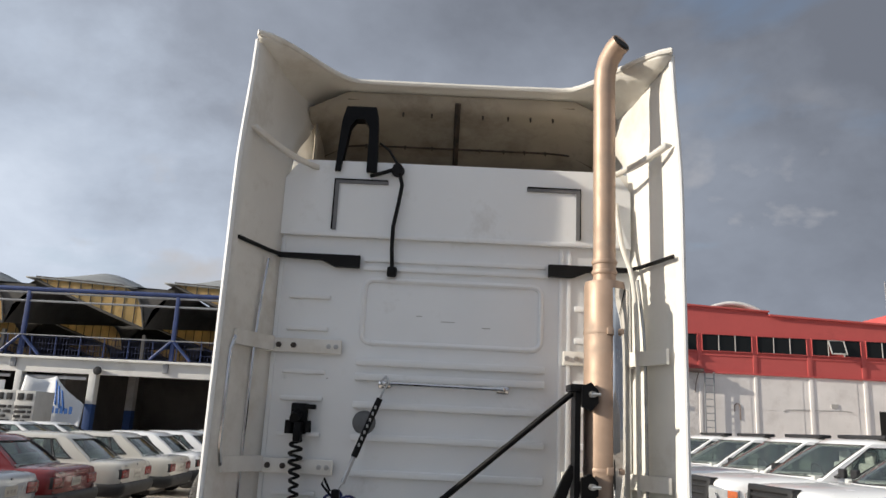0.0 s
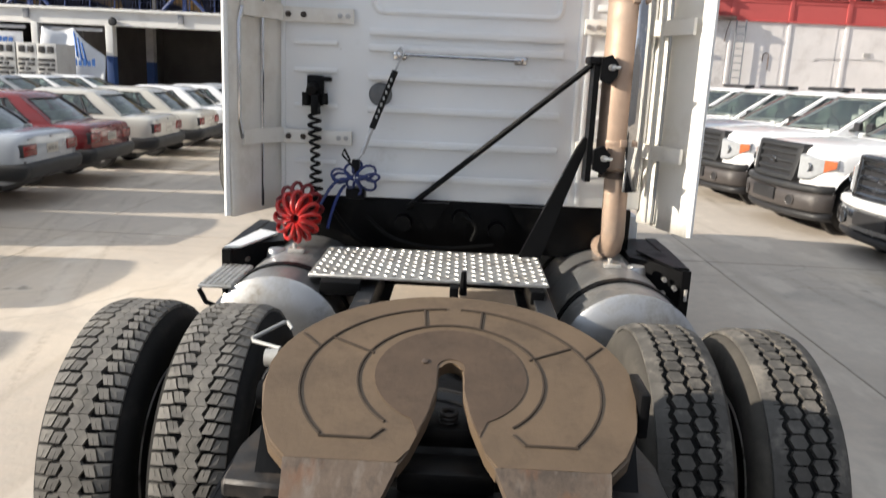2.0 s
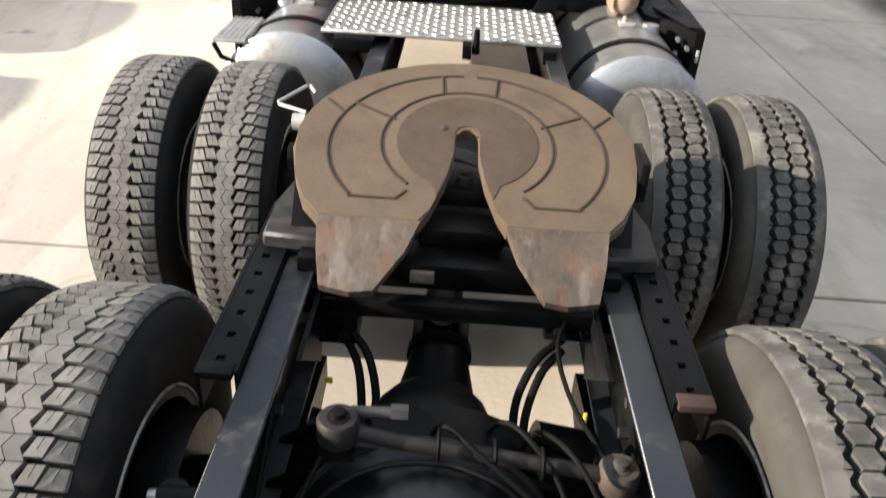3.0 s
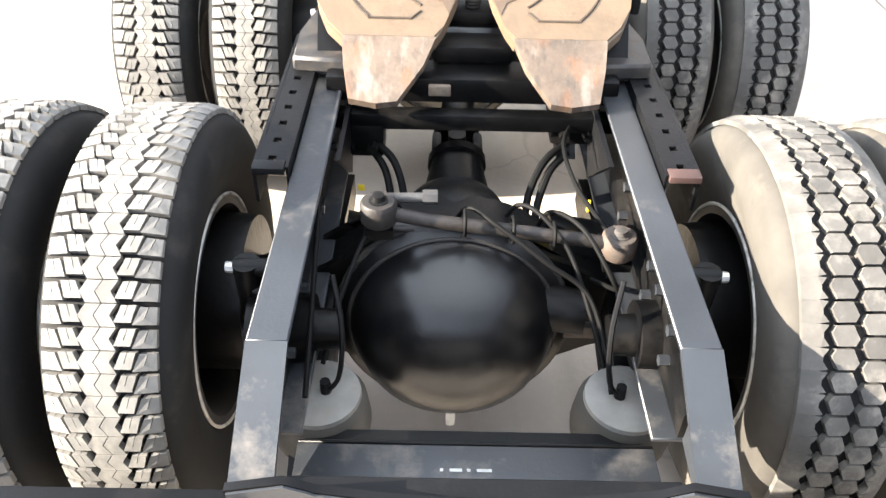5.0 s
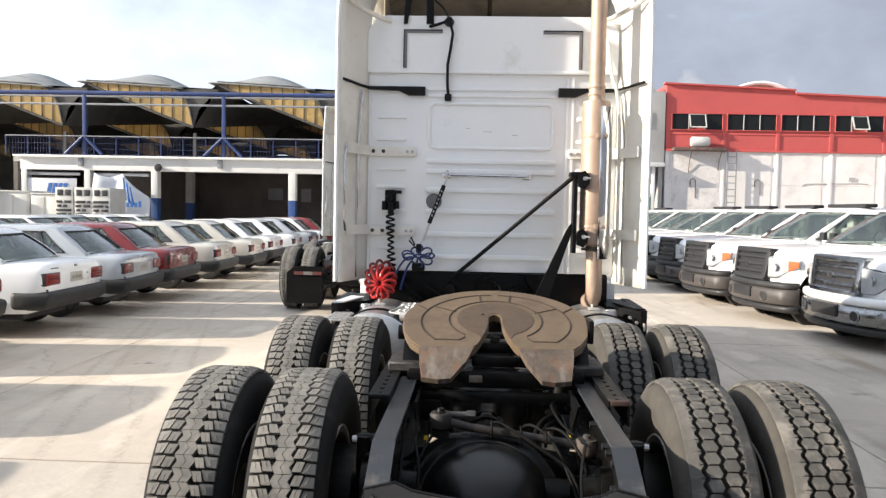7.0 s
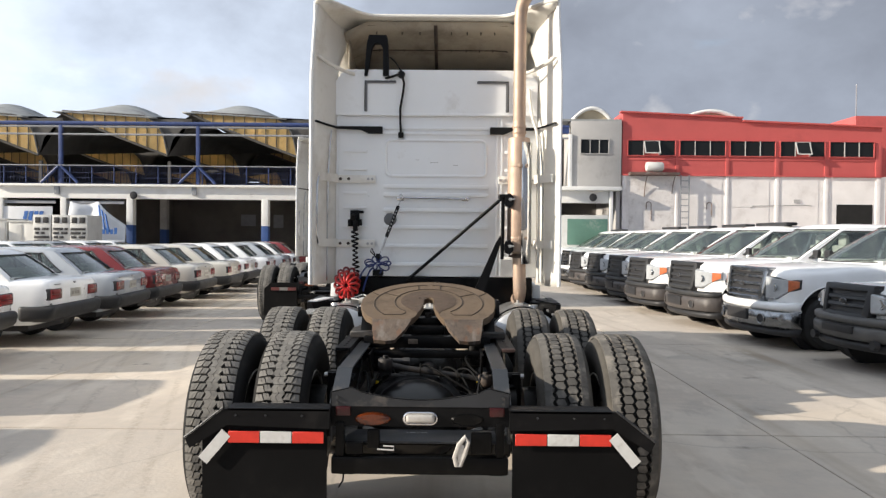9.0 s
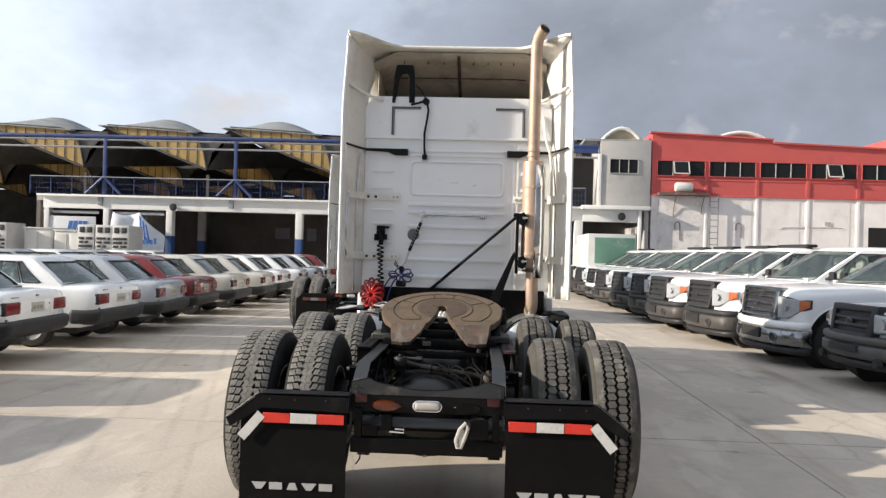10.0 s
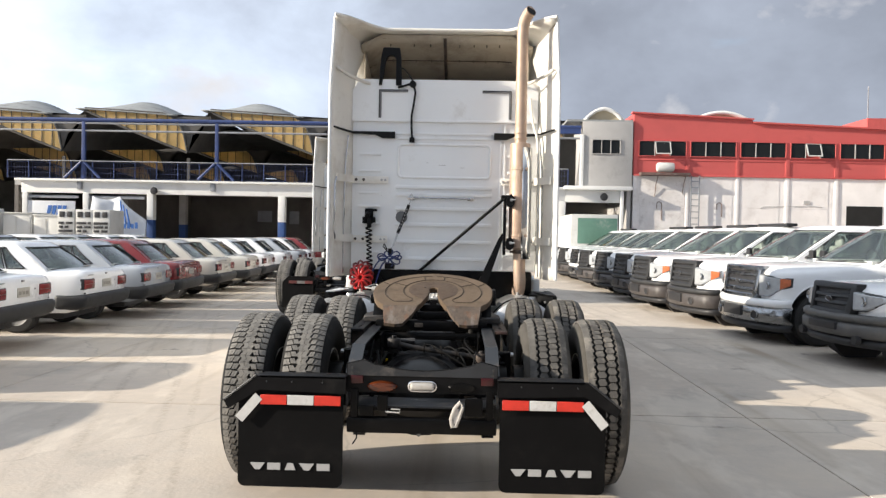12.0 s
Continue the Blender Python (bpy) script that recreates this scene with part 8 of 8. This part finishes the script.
red = thing("red_warehouse", "red-banded warehouse with whitewashed block lower wall", "building", kind="structure")
bm = bmesh.new()
prism(bm, [(8.62, 4.78), (21.25, 4.78), (21.25, 7.18), (14.5, 7.42), (14.4, 7.58), (8.62, 7.82)], Y + 0.12, Y + 8, "y")
upper = part("upper_wall", bm, wall_red, red, smooth=0)
part("lower_wall", boxed(8.62, 21.5, Y + 0.12, Y + 8, 0.0, 4.76), wall_block, red)
bm = bmesh.new()
prism(bm, [(8.5, 7.80), (14.45, 7.55), (14.45, 7.62), (8.5, 7.87)], Y - 0.02, Y + 0.4, "y")
prism(bm, [(14.45, 7.39), (21.3, 7.15), (21.3, 7.22), (14.45, 7.47)], Y - 0.02, Y + 0.4, "y")
part("parapet_cap", bm, wall_red, red)
for x, w in ((8.72, 0.12), (11.30, 0.10), (13.75, 0.10), (16.18, 0.12), (18.58, 0.12), (21.1, 0.16)):
    part("pilaster", boxed(x - w * 0.7, x + w * 0.7, Y + 0.07, Y + 0.14, 0.0, 4.74, bevel=0.01), wall_block, red)
    part("upper_pilaster", boxed(x - w * 0.9, x + w * 0.9, Y + 0.08, Y + 0.13, 4.80, 6.46, bevel=0.01), wall_red, red)
part("string_course", boxed(8.62, 21.25, Y + 0.02, Y + 0.14, 4.72, 4.80, bevel=0.01), wall_red, red)
part("string_course", boxed(8.62, 21.25, Y + 0.09, Y + 0.14, 5.50, 5.58, bevel=0.01), wall_red, red)
for x0, x1, tl in ((8.88, 11.18, 1), (11.42, 13.62, -1), (13.87, 16.05, -1), (16.31, 18.46, 1), (18.72, 20.84, -1)):
    strip_window(x0, x1, 5.72, 6.44, Y + 0.08, 3, tl, red)
barrel_end(11.5, 14.45, 7.46, 0.48, Y + 0.35, red)
part("tall_block", boxed(21.5, 29.0, Y + 3.0, Y + 9, 0.0, 8.2), wall_red, red)
part("vehicle_door", boxed(19.1, 20.85, Y + 0.095, Y + 0.118, 0.0, 3.40), soot_shade_black, red)
bm = bmesh.new()
tube(bm, [(21.6, Y + 3.2, 8.1), (21.6, Y + 3.2, 9.9)], 0.03, 6)
part("mast", bm, steel_grey, red)
# block courses drawn as shallow raised panels between the pilasters
for x0, x1 in ((8.95, 11.15), (11.5, 13.5), (13.85, 15.8), (16.2, 18.2)):
    for z0 in (0.1, 1.66, 3.22):
        part("wall_panel", boxed(x0, x1, Y + 0.108, Y + 0.122, z0, z0 + 1.5), wall_stained if x0 < 9 else wall_block, red)
pipe_rusty = mat("pipe_rusty", (0.20, 0.15, 0.13), 0.7, vary=0.3, scale=6)
bm = bmesh.new()
for x0, x1, z in ((14.9, 17.9, 3.30),):
    tube(bm, [(x0, Y + 0.095, z - 0.1), (x0 + 0.15, Y + 0.095, z), (x1 - 0.4, Y + 0.095, z + 0.05), (x1, Y + 0.095, z + 0.02)], 0.016, 6)
box(bm, 17.0, 17.3, Y + 0.07, Y + 0.11, 3.45, 3.62)
part("conduit", bm, wall_grey, red)
for x, z0, z1 in ((10.05, 2.55, 3.45), (13.0, 2.75, 3.45)):
    bm = bmesh.new()
    tube(bm, [(x, Y + 0.09, z0), (x, Y + 0.09, z1 - 0.12)] + [(p, Y + 0.09, q) for p, q in arc(x - 0.12, z1 - 0.12, 0.12, 0, 180, 8)] + [(x - 0.24, Y + 0.09, z1 - 0.35)], 0.022, 6)
    part("pipe", bm, pipe_rusty, red)
for x, z0, z1 in ((9.75, 3.7, 4.72), (11.1, 3.85, 4.72)):
    bm = bmesh.new()
    tube(bm, [(x, Y - 0.3, z1), (x - 0.03, Y + 0.0, z1 - 0.45), (x - 0.05, Y + 0.09, z0)], 0.022, 6)
    part("shelf_brace", bm, pipe_rusty, red)

tank = thing("water_tank", "white horizontal water tank on a red wall shelf", "tank", kind="structure")
bm = bmesh.new()
lathe(bm, [(0.05, -0.43), (0.20, -0.41), (0.24, -0.34), (0.24, 0.34), (0.20, 0.41), (0.05, 0.43)], (10.12, Y - 0.18, 5.13), "x", 20)
part("tank_shell", bm, cabinet_white, tank)
part("shelf", boxed(8.9, 11.3, Y - 0.42, Y + 0.1, 4.72, 4.86, bevel=0.01), shelf_dirty, tank)
ladder = thing("ladder", "grey steel ladder fixed to the block wall", "ladder", kind="structure")
for x in (11.42, 11.82):
    part("stile", boxed(x - 0.025, x + 0.025, Y - 0.15, Y - 0.10, 0.0, 4.75), steel_grey, ladder)
for k in range(15):
    part("rung", boxed(11.42, 11.82, Y - 0.14, Y - 0.11, 0.25 + 0.3 * k, 0.29 + 0.3 * k), steel_grey, ladder)

# ---- clutter in front of the hall ----
for i, (x, y, w, h) in enumerate(((-17.95, 25.0, 1.25, 2.1), (-19.35, 25.1, 1.3, 2.18), (-21.9, 25.2, 1.3, 2.2))):
    unit = thing("site_cabinet", "white steel equipment cabinet standing behind the cars", "cabinet", group="site cabinets")
    part("body", boxed(x - w / 2, x + w / 2, y, y + 1.6, 0.0, h, bevel=0.03), cabinet_white, unit)
    part("lid", boxed(x - w / 2 - 0.04, x + w / 2 + 0.04, y - 0.05, y + 1.65, h, h + 0.06, bevel=0.02), cabinet_white, unit)
    for k in range(2):
        part("door_panel", boxed(x - w / 2 + 0.06 + k * w / 2, x - 0.06 + k * w / 2, y - 0.03, y, 0.2, h - 0.12, bevel=0.01), cabinet_white, unit)
for i in range(4):
    x = (-20.75, -16.83, -16.04, -15.30)[i]
    unit = thing("vent_unit", "white vented generator unit with black louvres", "generator", group="vent units")
    part("casing", boxed(x - 0.37, x + 0.37, 24.4, 25.8, 0.0, 2.40, bevel=0.02), cabinet_white, unit)
    for k in range(4):
        for x0, x1 in (((-0.31, -0.08), (0.02, 0.29)), ((-0.31, 0.10), (0.17, 0.30)), ((-0.31, 0.30),), ((-0.28, -0.12), (-0.04, 0.12)))[(k + i) % 4]:
            part("louvre", boxed(x + x0, x + x1, 24.36, 24.4, 1.25 + 0.17 * k, 1.35 + 0.17 * k, bevel=0.01), trim_black, unit)
    part("vent_opening", boxed(x - 0.28, x - 0.05, 24.37, 24.4, 2.06, 2.30, bevel=0.02), trim_black, unit)
    part("vent_opening", boxed(x + 0.05, x + 0.28, 24.37, 24.4, 2.06, 2.30, bevel=0.02), trim_black, unit)
canopy = thing("tarpaulin", "sagging white tarpaulin with blue stripes hung in the bay", "tarpaulin")


def cloth_at(u, k, out=0.0):
    """A point of the tarpaulin: flat along its first half, falling from a peak on the other, hanging in folds."""
    top = 3.20 - 0.16 * math.sin(2 * math.pi * min(u, 0.5)) if u < 0.5 else 3.20 - 1.15 * ((u - 0.5) / 0.5) ** 0.85
    return (-18.15 + (2.65 + 0.25 * k) * u, Y - 0.5 - 0.7 * k - 0.10 * math.sin(11 * u + 3 * k) - out, top * (1 - k))


bm = bmesh.new()
sheet(bm, [[cloth_at(i / 24, j / 10) for i in range(25)] for j in range(11)])
cloth = thick(part("cloth", bm, tarp_white, canopy), 0.01)
for u0, k0 in ((0.50, 0.04), (0.57, 0.05), (0.64, 0.06)):
    bm = bmesh.new()
    sheet(bm, [[cloth_at(u0 + du + 0.02 * j, k0 + 0.07 * j, 0.03) for du in (0.0, 0.04)] for j in range(5)])
    thick(part("blue_stripe", bm, tarp_blue, cloth), 0.005)
for i in range(6):
    bm = bmesh.new()
    x = -16.62 + i * 0.19
    box(bm, x, x + 0.13, Y - 1.33, Y - 1.31, 1.62, 1.92 if i % 2 else 1.84)
    part("blue_bar", bm, tarp_blue, cloth)
banner = thing("banner", "white banner with slanted blue bars in the bay", "banner")
sheet_ob = part("banner_sheet", boxed(-22.0, -19.3, Y + 0.02, Y + 0.05, 1.6, 2.95, bevel=0.004), tarp_white, banner)
for i in range(4):
    x = -20.80 + i * 0.25
    bm = bmesh.new()
    prism(bm, [(x, 2.05), (x + 0.17, 2.05), (x + 0.33, 2.72), (x + 0.14, 2.72)], Y + 0.0, Y + 0.018, "y")
    part("blue_bar", bm, tarp_blue, sheet_ob)
van = thing("box_van", "white box van with green panel parked before the annexe", "van", pose(5.85, 27.0, 0, 0, 0, 0))
part("box_body", boxed(-1.0, 1.0, -2.3, 1.5, 0.7, 2.60, bevel=0.03), cabinet_white, van)
part("green_panel", boxed(-0.72, 0.96, -2.32, -2.30, 1.35, 2.44, bevel=0.005), green_paint, van)
part("cab", boxed(-0.95, 0.95, 1.5, 3.0, 0.5, 2.2, bevel=0.15), cabinet_white, van)
for s in (-1, 1):
    for y in (-1.5, 2.1):
        road_wheel(van, s * 0.85, y, 0.38, 0.22, wheel_cover)


# ---- concrete slabs of the yard ----
yard = thing("pavement", "large worn concrete yard slabs with dark joints", "pavement", kind="structure")
slab_bm = bmesh.new()
SLAB = 7.1
LONG = 5.45
box(slab_bm, -SLAB / 2 + 0.006, SLAB / 2 - 0.006, -LONG / 2 + 0.014, LONG / 2 - 0.014, -0.12, 0.0, 0.004, 1)
slab = part("slab", slab_bm, concrete, yard, smooth=0)
first = True
for i in range(-6, 6):
    for j in range(-5, 8):
        ob = slab if first else new("slab", slab.data)
        ob.parent = yard
        ob.location = (2.8 + SLAB * (i + 0.5), -1.25 + LONG * (j + 0.5), 0)
        first = False
